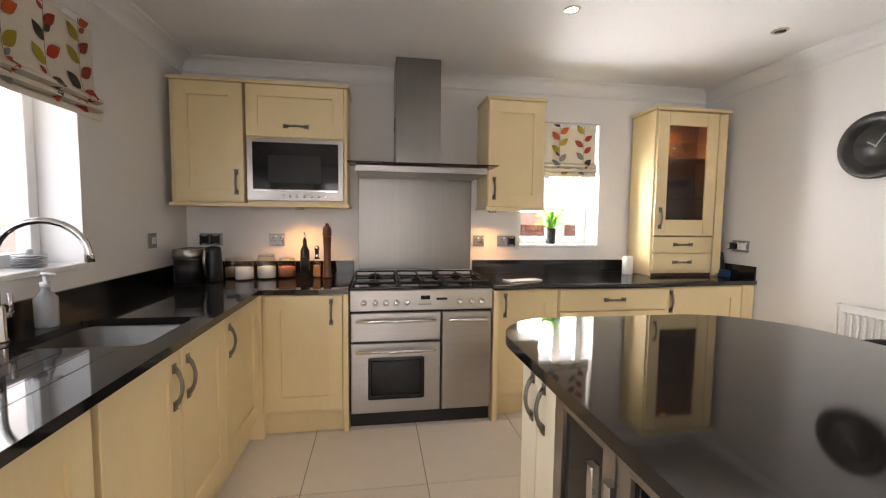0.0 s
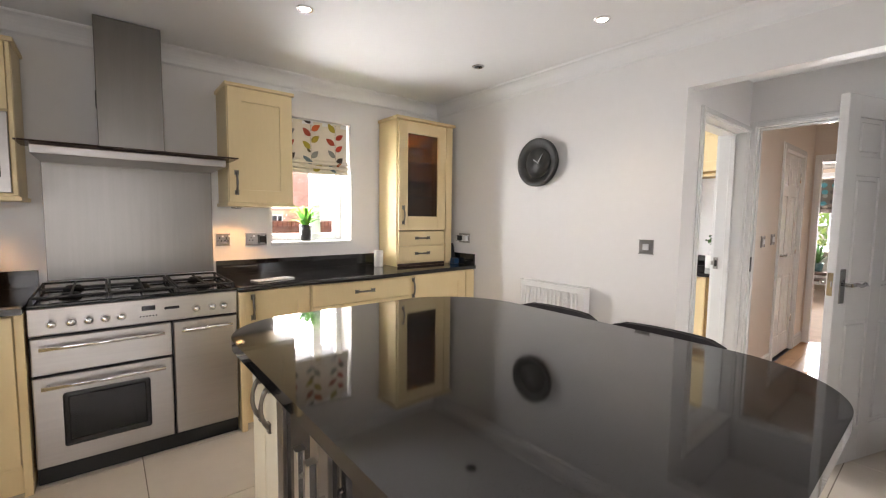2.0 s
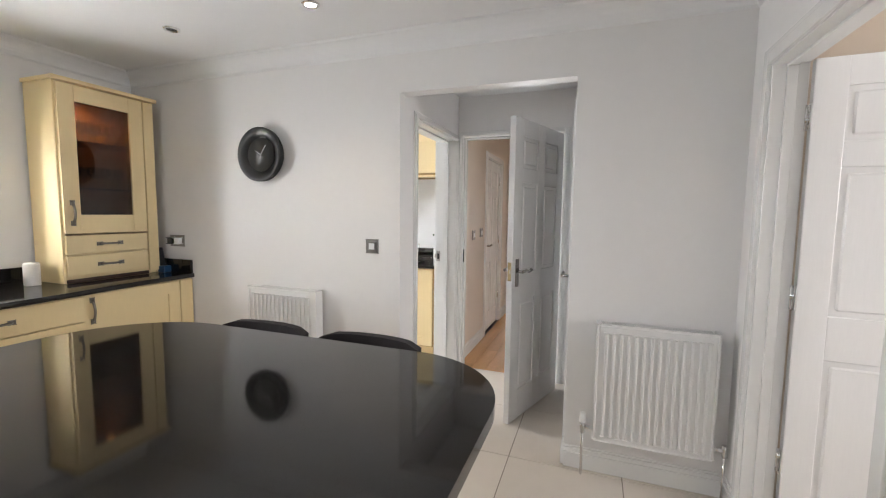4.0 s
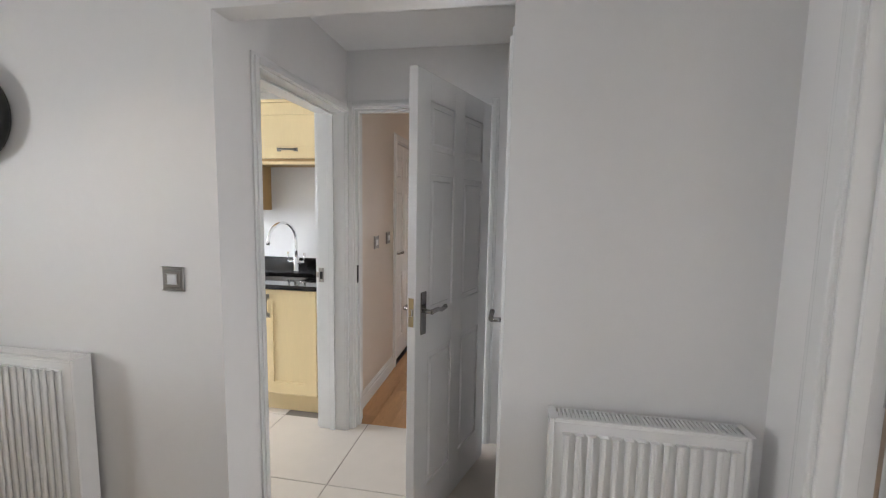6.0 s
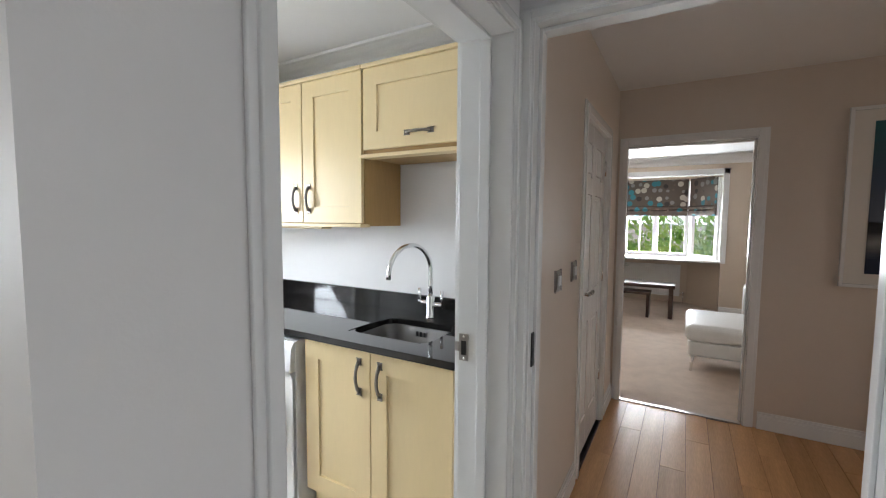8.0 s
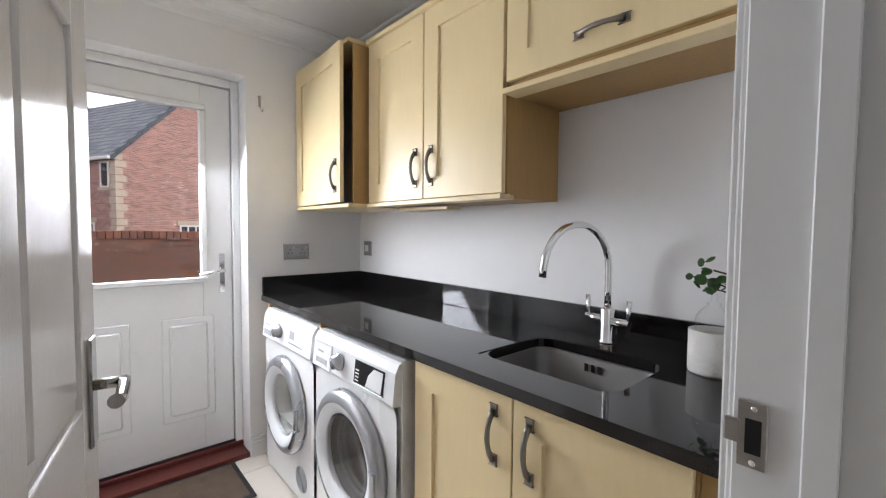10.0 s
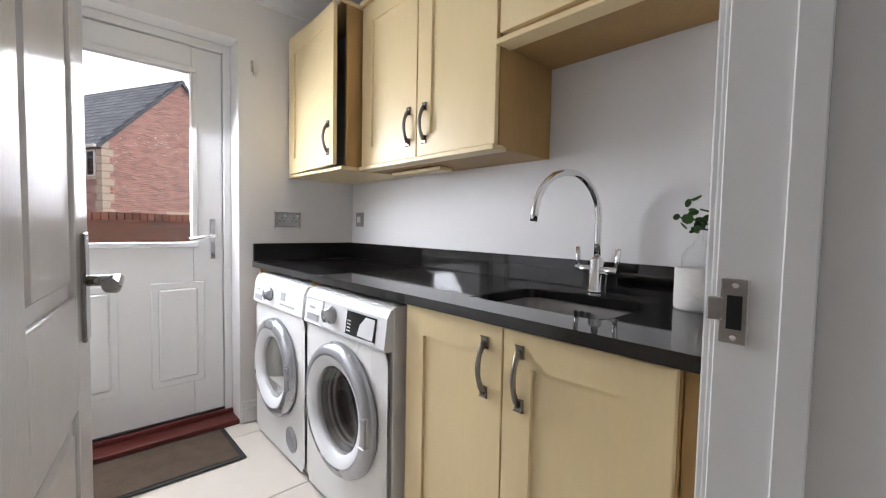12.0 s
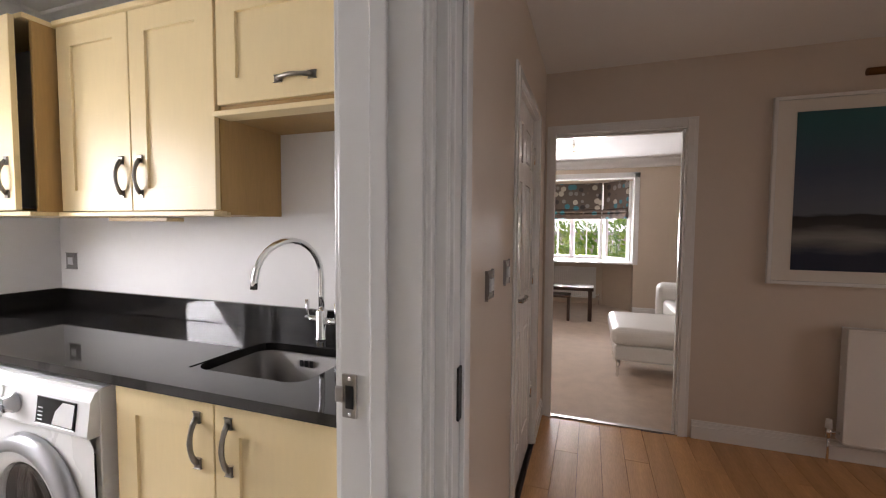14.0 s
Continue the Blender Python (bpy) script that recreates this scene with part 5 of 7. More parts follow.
# ---- blinds ----
def leaf_blind(name, m, w, z1, label):
    """Roman blind: a hanging sheet with stacked folds at its foot and printed leaves. Local x along, y out, z up from the foot."""
    root = new(name)
    tagged(root, label, "blind")
    prof = [(0.012, z1), (0.010, z1 * 0.7), (0.012, z1 * 0.4), (0.016, 0.115), (0.045, 0.10), (0.050, 0.085), (0.022, 0.075), (0.046, 0.062), (0.05, 0.045), (0.020, 0.038), (0.040, 0.024), (0.042, 0.0)]
    bm = B()
    n = 14
    rows = []
    for i in range(n + 1):
        u = w * i / n
        wv = 0.002 * math.sin(i * 1.7)
        rows.append([bm.verts.new(m @ Vector((u, d + wv, z - 0.004 * math.sin(math.pi * i / n)))) for d, z in prof] + [bm.verts.new(m @ Vector((u, 0.004, z))) for z in (0.01, z1)])
    k = len(rows[0])
    for a, b in zip(rows, rows[1:]):
        for j in range(k):
            f = bm.faces.new((a[j], a[(j + 1) % k], b[(j + 1) % k], b[j]))
    bm.faces.new(rows[0])
    bm.faces.new(rows[-1][::-1])
    part("fabric", bm, FABRIC, root)
    bm = B()
    rnd = random.Random(int(w * 1000))

    def y_of(z):
        for (d0, h0), (d1, h1) in zip(prof, prof[1:]):
            if h1 <= z <= h0:
                return d1 + (d0 - d1) * (z - h1) / max(1e-6, h0 - h1)
        return 0.02
    cols = max(2, round(w / 0.20))
    for c in range(cols):
        u0 = w * (c + 0.5) / cols
        z = 0.015
        side = 1 if c % 2 else -1
        while z < z1 - 0.03:
            ln = 0.085 + 0.02 * rnd.random()
            small = rnd.random() < 0.28
            if small:
                ln *= 0.5
            a = radians(90 - side * (40 + 18 * rnd.random()))
            loop = [(0.06, 0), (0.22, 0.17), (0.42, 0.25), (0.62, 0.23), (0.84, 0.12), (1, 0)]
            loop = [(q * ln, d * ln) for q, d in loop + [(q, -d) for q, d in loop[-2:0:-1]]]
            vs = []
            for q, d in loop:
                u = min(max(u0 + q * math.cos(a) - d * math.sin(a), 0.004), w - 0.004)
                zz = min(max(z + q * math.sin(a) + d * math.cos(a), 0.003), z1 - 0.004)
                vs.append(bm.verts.new(m @ Vector((u, y_of(zz) + 0.0045, zz))))
            bm.faces.new(vs)
            if not small:
                side = -side
            z += 0.028 if small else 0.044 + 0.010 * rnd.random()
    tagged(part("leaf_print", bm, LEAFP, root, "printed red, green, grey and brown leaves"), kind="stuff")
    bm = B()
    for c in range(cols):
        u0 = w * (c + 0.5) / cols
        zs = [0.11 + (z1 - 0.12) * i / 8 for i in range(9)]
        for za, zb in zip(zs, zs[1:]):
            bm.faces.new([bm.verts.new(m @ Vector((u0 + du, y_of(zz) + 0.0035, zz))) for du, zz in ((-0.0012, za), (0.0012, za), (0.0012, zb), (-0.0012, zb))])
    tagged(part("stem_print", bm, STEM, root), kind="stuff")
    bm = B()
    box(bm, 0, 0.0, z1 - 0.03, w, 0.012, z1 + 0.003, 0.002, 1, m)
    part("headrail", bm, WHITEP, root)
    return root


leaf_blind("roman_blind", onto((2.215, YN + 0.06, 1.675), (1, 0, 0)), 0.63, 0.422, "cream roman blind printed with coloured leaves, half raised")
leaf_blind("roman_blind", onto((XW, 0.45, 1.76), (0, 1, 0)), 2.20, 0.44, "cream roman blind printed with coloured leaves, raised above the sink")

# ---- worktop things ----
def jar(x, y, r, h, fill, lab, fillm):
    root = thing("storage_jar", (x, y, 0.90), lab, "jar", "jars on the worktop")
    bm = B()
    lathe(bm, [(r * 0.93, 0.0), (r, 0.008), (r, h * 0.72), (r * 0.8, h * 0.82), (r * 0.8, h * 0.88), (r * 0.77, h * 0.88), (r * 0.96, h * 0.7), (r * 0.96, 0.012), (r * 0.5, 0.008)], (x, y, 0.9005), 20)
    part("glass", bm, GLASS, root)
    bm = B()
    lathe(bm, [(r * 0.9, 0.01), (r * 0.94, 0.016), (r * 0.94, h * fill), (r * 0.5, h * fill + 0.006), (0.003, h * fill + 0.004)], (x, y, 0.9005), 20)
    part("contents", bm, fillm, root)
    bm = B()
    lathe(bm, [(r * 0.84, h * 0.885), (r * 0.84, h * 0.93), (r * 0.5, h * 0.97), (r * 0.2, h * 0.98), (r * 0.22, h), (r * 0.05, h)], (x, y, 0.9005), 20)
    part("lid", bm, GLASS, root)
    bm = B()
    tube(bm, [(x + r * 0.86 * math.cos(a), y + r * 0.86 * math.sin(a), 0.9005 + h * 0.875) for a in (2 * math.pi * k / 20 for k in range(21))], 0.0025, 6, False)
    part("clip_wire", bm, CHROME, root)
    return root


jar(0.098, 3.42, 0.055, 0.145, 0.5, "clear glass jar of pale grain beside the toaster", mat("grain", (0.35, 0.26, 0.18), 0.9, scale=80, vary=0.3))
jar(0.198, 3.32, 0.060, 0.15, 0.55, "clear glass jar full of white salt", SALT)
jar(0.326, 3.37, 0.062, 0.18, 0.45, "tall clear clip-top jar of white flour", SALT)
jar(0.45, 3.41, 0.06, 0.15, 0.5, "clear clip-top jar of brown spice", SPICE)
ob = thing("oil_bottle", (0.572, 3.40, 0.9), "dark glass olive oil bottle with a steel pourer", "bottle")
bm = B()
lathe(bm, [(0.028, 0.0), (0.031, 0.006), (0.031, 0.19), (0.014, 0.225), (0.013, 0.265), (0.004, 0.266)], (0.572, 3.40, 0.9005), 18)
part("bottle", bm, OIL, ob)
bm = B()
tube(bm, [(0.572, 3.40, 1.165), (0.572, 3.40, 1.19), (0.567, 3.40, 1.225)], [0.011, 0.006, 0.004], 8)
part("pourer", bm, CHROME, ob)
bm = B()
lathe(bm, [(0.0317, 0.05), (0.0317, 0.14), (0.0312, 0.14), (0.0312, 0.05)], (0.572, 3.40, 0.9005), 18)
part("label", bm, BLACKP, ob)
ob = thing("vinegar_bottle", (0.650, 3.42, 0.9), "square clear bottle of amber vinegar", "bottle")
bm = B()
box(bm, 0.622, 3.392, 0.9005, 0.678, 3.448, 1.03, 0.008, 2)
part("bottle", bm, GLASS, ob)
bm = B()
box(bm, 0.626, 3.396, 0.905, 0.674, 3.444, 0.985, 0.006, 2)
part("contents", bm, AMBER, ob)
bm = B()
lathe(bm, [(0.02, 0.13), (0.014, 0.15), (0.014, 0.19), (0.018, 0.192), (0.018, 0.215), (0.006, 0.225)], (0.650, 3.42, 0.9005), 14)
part("stopper", bm, CHROME, ob)
pm = thing("pepper_mill", (0.722, 3.40, 0.9), "tall turned dark wood pepper mill", "pepper mill")
bm = B()
lathe(bm, [(0.035, 0), (0.036, 0.012), (0.031, 0.02), (0.029, 0.05), (0.025, 0.11), (0.024, 0.20), (0.028, 0.27), (0.030, 0.285)], (0.722, 3.40, 0.9005), 20)
part("body", bm, PEPPER, pm)
bm = B()
lathe(bm, [(0.029, 0.287), (0.031, 0.30), (0.029, 0.345), (0.020, 0.36), (0.012, 0.362), (0.013, 0.375), (0.004, 0.382)], (0.722, 3.40, 0.9005), 20)
part("head", bm, PEPPER, pm)
# toaster and kettle
ts = thing("toaster", (-0.10, 3.28, 0.9), "black and steel round-ended toaster", "toaster")
bm = B()
prism(bm, rounded(-0.18, 3.16, -0.022, 3.40, (0.05,) * 4, 6), 0.91, 1.05)
part("body", bm, BLACKP, ts)
bm = B()
prism(bm, rounded(-0.183, 3.157, -0.019, 3.403, (0.05,) * 4, 6), 1.05, 1.115, 0.006)
part("band", bm, STEEL, ts, "steel top band")
bm = B()
box(bm, -0.145, 3.20, 1.113, -0.12, 3.36, 1.117)
box(bm, -0.08, 3.20, 1.113, -0.055, 3.36, 1.117)
part("slots", bm, BLACKP, ts)
bm = B()
box(bm, -0.17, 3.18, 0.9005, -0.032, 3.39, 0.91)
part("feet", bm, RUBBER, ts)
kt = thing("kettle", (0.06, 3.16, 0.9), "slim black jug kettle beside the toaster", "kettle")
bm = B()
lathe(bm, [(0.05, 0), (0.054, 0.01), (0.052, 0.12), (0.047, 0.20), (0.043, 0.222), (0.01, 0.23)], (-0.082, 3.41, 0.9005), 20)
bmesh.ops.translate(bm, verts=bm.verts[:], vec=(0.12, -0.17, 0))
part("body", bm, BLACKP, kt)
bm = B()
tube(bm, [(0.02, 3.19, 1.10), (0.015, 3.165, 1.10), (0.01, 3.16, 1.04), (0.015, 3.18, 0.95)], 0.008, 8)
part("grip", bm, STEEL, kt)
# soap bottle, canister, phone, chopping board, saucers
sp = thing("soap_bottle", (-0.12, 2.12, 0.9), "clear plastic soap bottle with a white pump", "soap bottle")
bm = B()
lathe(bm, [(0.033, 0), (0.036, 0.006), (0.036, 0.11), (0.014, 0.135), (0.014, 0.15)], (-0.16, 2.16, 0.9005), 18)
part("bottle", bm, mat("soap", (0.38, 0.40, 0.41), 0.2, vary=0.03), sp)
bm = B()
lathe(bm, [(0.016, 0.15), (0.016, 0.168), (0.006, 0.17), (0.006, 0.195), (0.011, 0.196), (0.011, 0.205), (0.003, 0.205)], (-0.16, 2.16, 0.9005), 12)
tube(bm, [(-0.16, 2.16, 1.10), (-0.12, 2.16, 1.095)], 0.005, 8)
part("pump", bm, WHITEP, sp)
bm = B()
lathe(bm, [(0.038, 0), (0.04, 0.006), (0.04, 0.13), (0.034, 0.14), (0.012, 0.14)], (3.03, 3.42, 0.9005), 20)
solid("white_canister", bm, CERAMIC, "plain white round canister beside the dresser", "canister")
ph = thing("cordless_phone", (3.76, 3.35, 0.9), "dark cordless phone on a blue stand", "phone")
bm = B()
box(bm, -0.03, -0.035, 0, 0.03, 0.035, 0.05, 0.008, 2, Matrix.Translation((3.745, 3.25, 0.9005)))
part("base", bm, BLUEP, ph)
bm = B()
box(bm, -0.022, -0.012, 0.03, 0.022, 0.012, 0.19, 0.008, 2, Matrix.Translation((3.745, 3.26, 0.9005)) @ Matrix.Rotation(radians(-12), 4, 'X'))
part("handset", bm, BLACKP, ph)
bm = B()
box(bm, -0.13, -0.05, 0, 0.13, 0.05, 0.008, 0.003, 2, Matrix.Translation((2.06, 3.14, 0.9005)) @ Matrix.Rotation(radians(12), 4, 'Z'))
solid("chopping_board", bm, mat("glass_board", (0.6, 0.58, 0.54), 0.12, vary=0.05), "small pale chopping board by the hob", "chopping board")
st = thing("saucer_stack", (-0.34, 2.30, 1.10), "stack of grey saucers on the window sill", "plates")
for k in range(5):
    bm = B()
    lathe(bm, [(0.03, 0), (0.055, 0.006), (0.056, 0.009), (0.03, 0.004)], (-0.35, 2.36, 1.1035 + k * 0.010), 20)
    part("saucer", bm, GREYP, st)
bm = B()
lathe(bm, [(0.012, 0), (0.013, 0.02), (0.004, 0.022)], (-0.35, 2.36, 1.155), 12)
part("knob", bm, GREYP, st)


def frond_plant(at, label, pot_r=0.055, pot_h=0.12, n=34, spread=0.16, leafm=None, potm=None, tall=0.16, seed=3):
    x, y, z = at
    root = thing("potted_plant", at, label, "plant")
    bm = B()
    lathe(bm, [(pot_r * 0.72, 0), (pot_r * 0.75, 0.004), (pot_r, pot_h), (pot_r * 0.9, pot_h), (pot_r * 0.86, pot_h * 0.85), (0.003, pot_h * 0.85)], (x, y, z + 0.0005), 20)
    part("pot", bm, potm or BLACKP, root)
    rnd = random.Random(seed)
    bm = B()
    for i in range(n):
        a = rnd.random() * 2 * math.pi
        ln = spread * (0.6 + 0.7 * rnd.random())
        up = tall * (0.4 + 0.8 * rnd.random())
        d = Vector((math.cos(a), math.sin(a), 0))
        s = d.cross(Z)
        base = Vector((x, y, z + pot_h * 0.85))
        prev = None
        for k in range(6):
            t = k / 5
            c = base + d * ln * t + Z * (up * math.sin(t * 2.0))
            wd = 0.012 * math.sin(math.pi * min(0.97, t + 0.12)) + 0.001
            q = (bm.verts.new(c - s * wd), bm.verts.new(c + Z * 0.003), bm.verts.new(c + s * wd))
            if prev:
                bm.faces.new((prev[0], prev[1], q[1], q[0]))
                bm.faces.new((prev[1], prev[2], q[2], q[1]))
            prev = q
    part("foliage", bm, leafm or PLANT, root)
    return root


frond_plant((2.50, 3.70, 1.122), "bright green fern in a black pot on the window sill", 0.052, 0.13, 40, 0.13, tall=0.15)

# ---- utility room ----
def utility_unit(y0, y1, fronts, label):
    root = thing("base_cabinet", (5.3, (y0 + y1) / 2, 0), label, "cabinet", "utility units")
    carcass(root, (5.022, y0, 0.13, 5.605, y1, 0.70), CARC)
    bm = B()
    box(bm, 5.06, y0, 0, 5.08, y1, 0.13)
    part("plinth", bm, CREAM, root)
    for y in (y0, y1 - 0.018):
        bm = B()
        box(bm, 5.023, y, 0.701, 5.604, y + 0.018, 0.868)
        part("side_panel", bm, CARC, root)
    for o, w, h, kw in fronts:
        front(root, o, (0, -1, 0), w, h, **kw)
    return root


utility_unit(1.555, 2.347, [((5.022, 2.345, 0.14), 0.391, 0.725, dict(pull=(0.333, 0.61))), ((5.022, 1.953, 0.14), 0.396, 0.725, dict(pull=(0.053, 0.61)))], "cream two-door sink cabinet in the utility room")
bm = B()
box(bm, 5.03, 1.488, 0, 5.6, 1.553, 0.868, 0.001)
solid("end_filler", bm, CARC, "oak veneered filler panel beside the sink cabinet", "filler panel")
bm = B()
SX0, SX1, SY0, SY1 = 5.11, 5.44, 1.752, 2.178
slab(bm, (4.982, SX0, SX1, 5.608), (1.488, SY0, SY1, 3.712), lambda x, y: not (SX0 < x < SX1 and SY0 < y < SY1), 0.87, 0.90)
solid("worktop", bm, GRANITE, "polished black granite worktop in the utility room", "worktop")
bm = B()
box(bm, 4.990, 2.985, 0.0, 5.6, 2.997, 0.868, 0.001)
solid("support_board", bm, CARC, "oak veneered support board between the two machines", "board")
for b in ((5.588, 1.488, 5.608, 3.69), (4.985, 3.692, 5.608, 3.712)):
    bm = B()
    box(bm, b[0], b[1], 0.901, b[2], b[3], 1.0, 0.002)
    solid("upstand", bm, GRANITE, "black granite upstand along the utility wall", "upstand")
us = sink(((SX0 + SX1) / 2, (SY0 + SY1) / 2), SX1 - SX0 - 0.012, SY1 - SY0 - 0.012, "stainless steel undermounted sink in the utility worktop", 0.18)
bm = B()
for k in range(3):
    box(bm, SX1 - 0.022, 1.945 + k * 0.022, 0.825, SX1 - 0.0185, 1.957 + k * 0.022, 0.850, 0.0005)
part("overflow", bm, BLACKP, us, "dark overflow slots")
mixer((5.53, 1.985), (-1, 0.22, 0), "chrome swan-neck mixer tap at the utility sink", 0.39, 0.285)
bm = B()
box(bm, 4.995, 3.62, 0.0, 5.6, 3.64, 0.868, 0.001)
solid("support_board", bm, CARC, "oak veneered support board beside the tumble dryer", "board")


STEELRING = mat("silver_ring_paint", (0.42, 0.43, 0.45), 0.28, 0.85, scale=10, vary=0.03)
DRUM = mat("drum_steel", (0.045, 0.045, 0.047), 0.35, 0.6, scale=40, vary=0.15, bump=0.3, bscale=60)
PALED = mat("pale_drum", (0.62, 0.62, 0.58), 0.3, vary=0.12, scale=12)
GASKET = mat("grey_gasket_rubber", (0.07, 0.07, 0.075), 0.45, vary=0.15, scale=20)


def washer(y0, w, label, name, dryer=False):
    """Front loader facing -x: hollow front behind the porthole, sloping control panel."""
    root = thing(name, (5.25, y0 + w / 2, 0), label, name.replace("_", " "))
    x, h = 4.965, 0.848
    cu, cv = w / 2, 0.425
    R = 0.243 if not dryer else 0.228
    m = onto((x, y0 + w, 0), (0, -1, 0))
    bm = B()
    box(bm, 0.002, -0.56, 0.012, w - 0.002, -0.12, h, 0.004, 1, m)
    for b in ((0.002, 0.012, 0.03, h), (w - 0.03, 0.012, w - 0.002, h), (0.03, 0.012, w - 0.03, 0.03), (0.03, h - 0.02, w - 0.03, h)):
        box(bm, b[0], -0.13, b[1], b[2], -0.02, b[3], 0.003, 1, m)
    part("body", bm, ENAMEL, root)
    # front sheet with the round opening
    bm = B()
    n = 64
    hole, rim, back = [], [], []
    for k in range(n):
        a = 2 * math.pi * k / n
        c, s_ = math.cos(a), math.sin(a)
        hole.append(bm.verts.new(m @ Vector((cu + (R - 0.02) * c, 0.0, cv + (R - 0.02) * s_))))
        back.append(bm.verts.new(m @ Vector((cu + (R - 0.02) * c, -0.02, cv + (R - 0.02) * s_))))
        q = min((cu - 0.003) / max(1e-6, abs(c)), ((0.70 - cv) if s_ > 0 else (cv - 0.015)) / max(1e-6, abs(s_)))
        rim.append(bm.verts.new(m @ Vector((cu + q * c, 0.0, cv + q * s_))))
    for k in range(n):
        kk = (k + 1) % n
        bm.faces.new((hole[k], hole[kk], rim[kk], rim[k]))
        bm.faces.new((hole[k], back[k], back[kk], hole[kk]))
    part("front_panel", bm, ENAMEL, root)
    # sloping panel
    bm = B()
    prof = [(-0.02, 0.703), (0.012, 0.703), (0.016, 0.712), (0.004, 0.812), (-0.010, 0.838), (-0.035, h + 0.001), (-0.06, h + 0.001), (-0.06, 0.703)]
    rows = [[bm.verts.new(m @ Vector((u, d, z))) for d, z in prof] for u in (0.004, w - 0.004)]
    k = len(prof)
    for q in range(k):
        bm.faces.new((rows[0][q], rows[0][(q + 1) % k], rows[1][(q + 1) % k], rows[1][q]))
    bm.faces.new(rows[0])
    bm.faces.new(rows[1][::-1])
    fa = part("control_panel", bm, WHITEP, root)
    slope = m @ Matrix.Translation((0, 0.0158, 0.712)) @ Matrix.Rotation(math.atan2(0.012, 0.10), 4, 'X')
    bm = B()
    for u, v in ((0.05, -0.5), (w - 0.05, -0.5), (0.05, -0.05), (w - 0.05, -0.05)):
        lathe(bm, [(0.02, 0), (0.02, 0.013), (0.004, 0.013)], m @ Vector((u, v, 0)), 10)
    part("feet", bm, RUBBER, root)
    c = m @ Vector((cu, 0.0, cv))
    ring = B()
    lathe(ring, [(R - 0.012, 0.0), (R + 0.006, -0.006), (R + 0.004, -0.022), (R - 0.006, -0.036), (R - 0.030, -0.047), (R - 0.040, -0.046), (R - 0.046, -0.02)], c, 64, 'x', caps=False)
    part("porthole_ring", ring, STEELRING, root, "silver-grey porthole ring")
    ring = B()
    lathe(ring, [(R - 0.038, -0.0455), (R - 0.05, -0.043), (R - 0.082, -0.026), (R - 0.086, -0.005), (R - 0.06, 0.0)], c, 64, 'x', caps=False)
    part("inner_bezel", ring, WHITEP, root)
    ring = B()
    lathe(ring, [(R - 0.06, 0.002), (R - 0.085, 0.02), (R - 0.10, 0.06), (R - 0.075, 0.075), (R - 0.07, 0.112), (0.004, 0.115)], c, 48, 'x', caps=False)
    part("drum", ring, PALED if dryer else DRUM, root, "pale dryer drum" if dryer else "dark steel drum with ribs")
    if not dryer:
        for a in (40, 160, 280):
            mm = m @ Matrix.Translation((cu, -0.112, cv)) @ Matrix.Rotation(radians(a), 4, 'Y')
            bm = B()
            box(bm, -0.022, 0.0, 0.05, 0.022, 0.03, 0.16, 0.01, 2, mm)
            part("drum_paddle", bm, DRUM, root)
        bm = B()
        for rr, xx in ((R - 0.092, 0.03), (R - 0.098, 0.05)):
            tube(bm, [(c.x + xx, c.y + rr * math.cos(q), c.z + rr * math.sin(q)) for q in (2 * math.pi * i / 40 for i in range(41))], 0.008, 8, False)
        part("door_gasket", bm, GASKET, root)
    else:
        bm = B()
        box(bm, cu - 0.12, -0.07, cv - 0.15, cu + 0.12, -0.02, cv - 0.09, 0.02, 3, m)
        part("filter_housing", bm, PALED, root)
    ring = B()
    lathe(ring, [(R - 0.083, -0.024), (R - 0.10, -0.012), (R - 0.14, 0.01), (0.004, 0.022)], c, 48, 'x')
    part("porthole_glass", ring, GLASS, root, "curved porthole glass").visible_shadow = False
    bm = B()
    box(bm, cu + R - 0.035, 0.036, cv - 0.05, cu + R - 0.012, 0.05, cv + 0.05, 0.005, 2, m)
    part("door_grip", bm, STEELRING, root)
    bm = B()
    lathe(bm, [(0.034, 0), (0.033, -0.010), (0.027, -0.013), (0.025, -0.030), (0.004, -0.032)], m @ Vector((0.235, 0.012, 0.768)), 28, 'x')
    dl_ = part("dial", bm, STEELRING, fa)
    bm = B()
    box(bm, 0.232, 0.0425, 0.772, 0.238, 0.0455, 0.79, 0.001, 1, m)
    part("dial_mark", bm, GREYP, dl_)
    bm = B()
    box(bm, 0.02, 0.0, 0.0, 0.165, 0.004, 0.098, 0.003, 2, slope)
    dw = part("drawer_front", bm, WHITEP, fa)
    bm = B()
    box(bm, 0.04, 0.003, 0.012, 0.135, 0.0055, 0.036, 0.003, 1, slope)
    part("drawer_grip", bm, GREYP, dw)
    bm = B()
    box(bm, 0.05, 0.003, 0.058, 0.10, 0.0046, 0.066, 0, 1, slope)
    part("maker_mark", bm, GREYP, dw)
    if not dryer:
        bm = B()
        box(bm, 0.345, 0.0, 0.010, 0.535, 0.003, 0.092, 0.002, 1, slope)
        sc = part("display", bm, BLACKG, fa)
        bm = B()
        prism(bm, [(0, 0), (0.095, 0), (0.10, 0.07), (0.045, 0.07), (0.012, 0.04)], 0, 0.001)
        bmesh.ops.transform(bm, matrix=slope @ Matrix.Translation((0.428, 0.0042, 0.016)) @ Matrix.Rotation(radians(90), 4, 'X'), verts=bm.verts[:])
        part("sticker", bm, WHITEP, sc)
        bm = B()
        for q in range(4):
            box(bm, 0.355, 0.0028, 0.02 + q * 0.012, 0.378, 0.0036, 0.024 + q * 0.012, 0, 1, slope)
        tagged(part("display_marks", bm, WHITEP, sc), kind="stuff")
    else:
        bm = B()
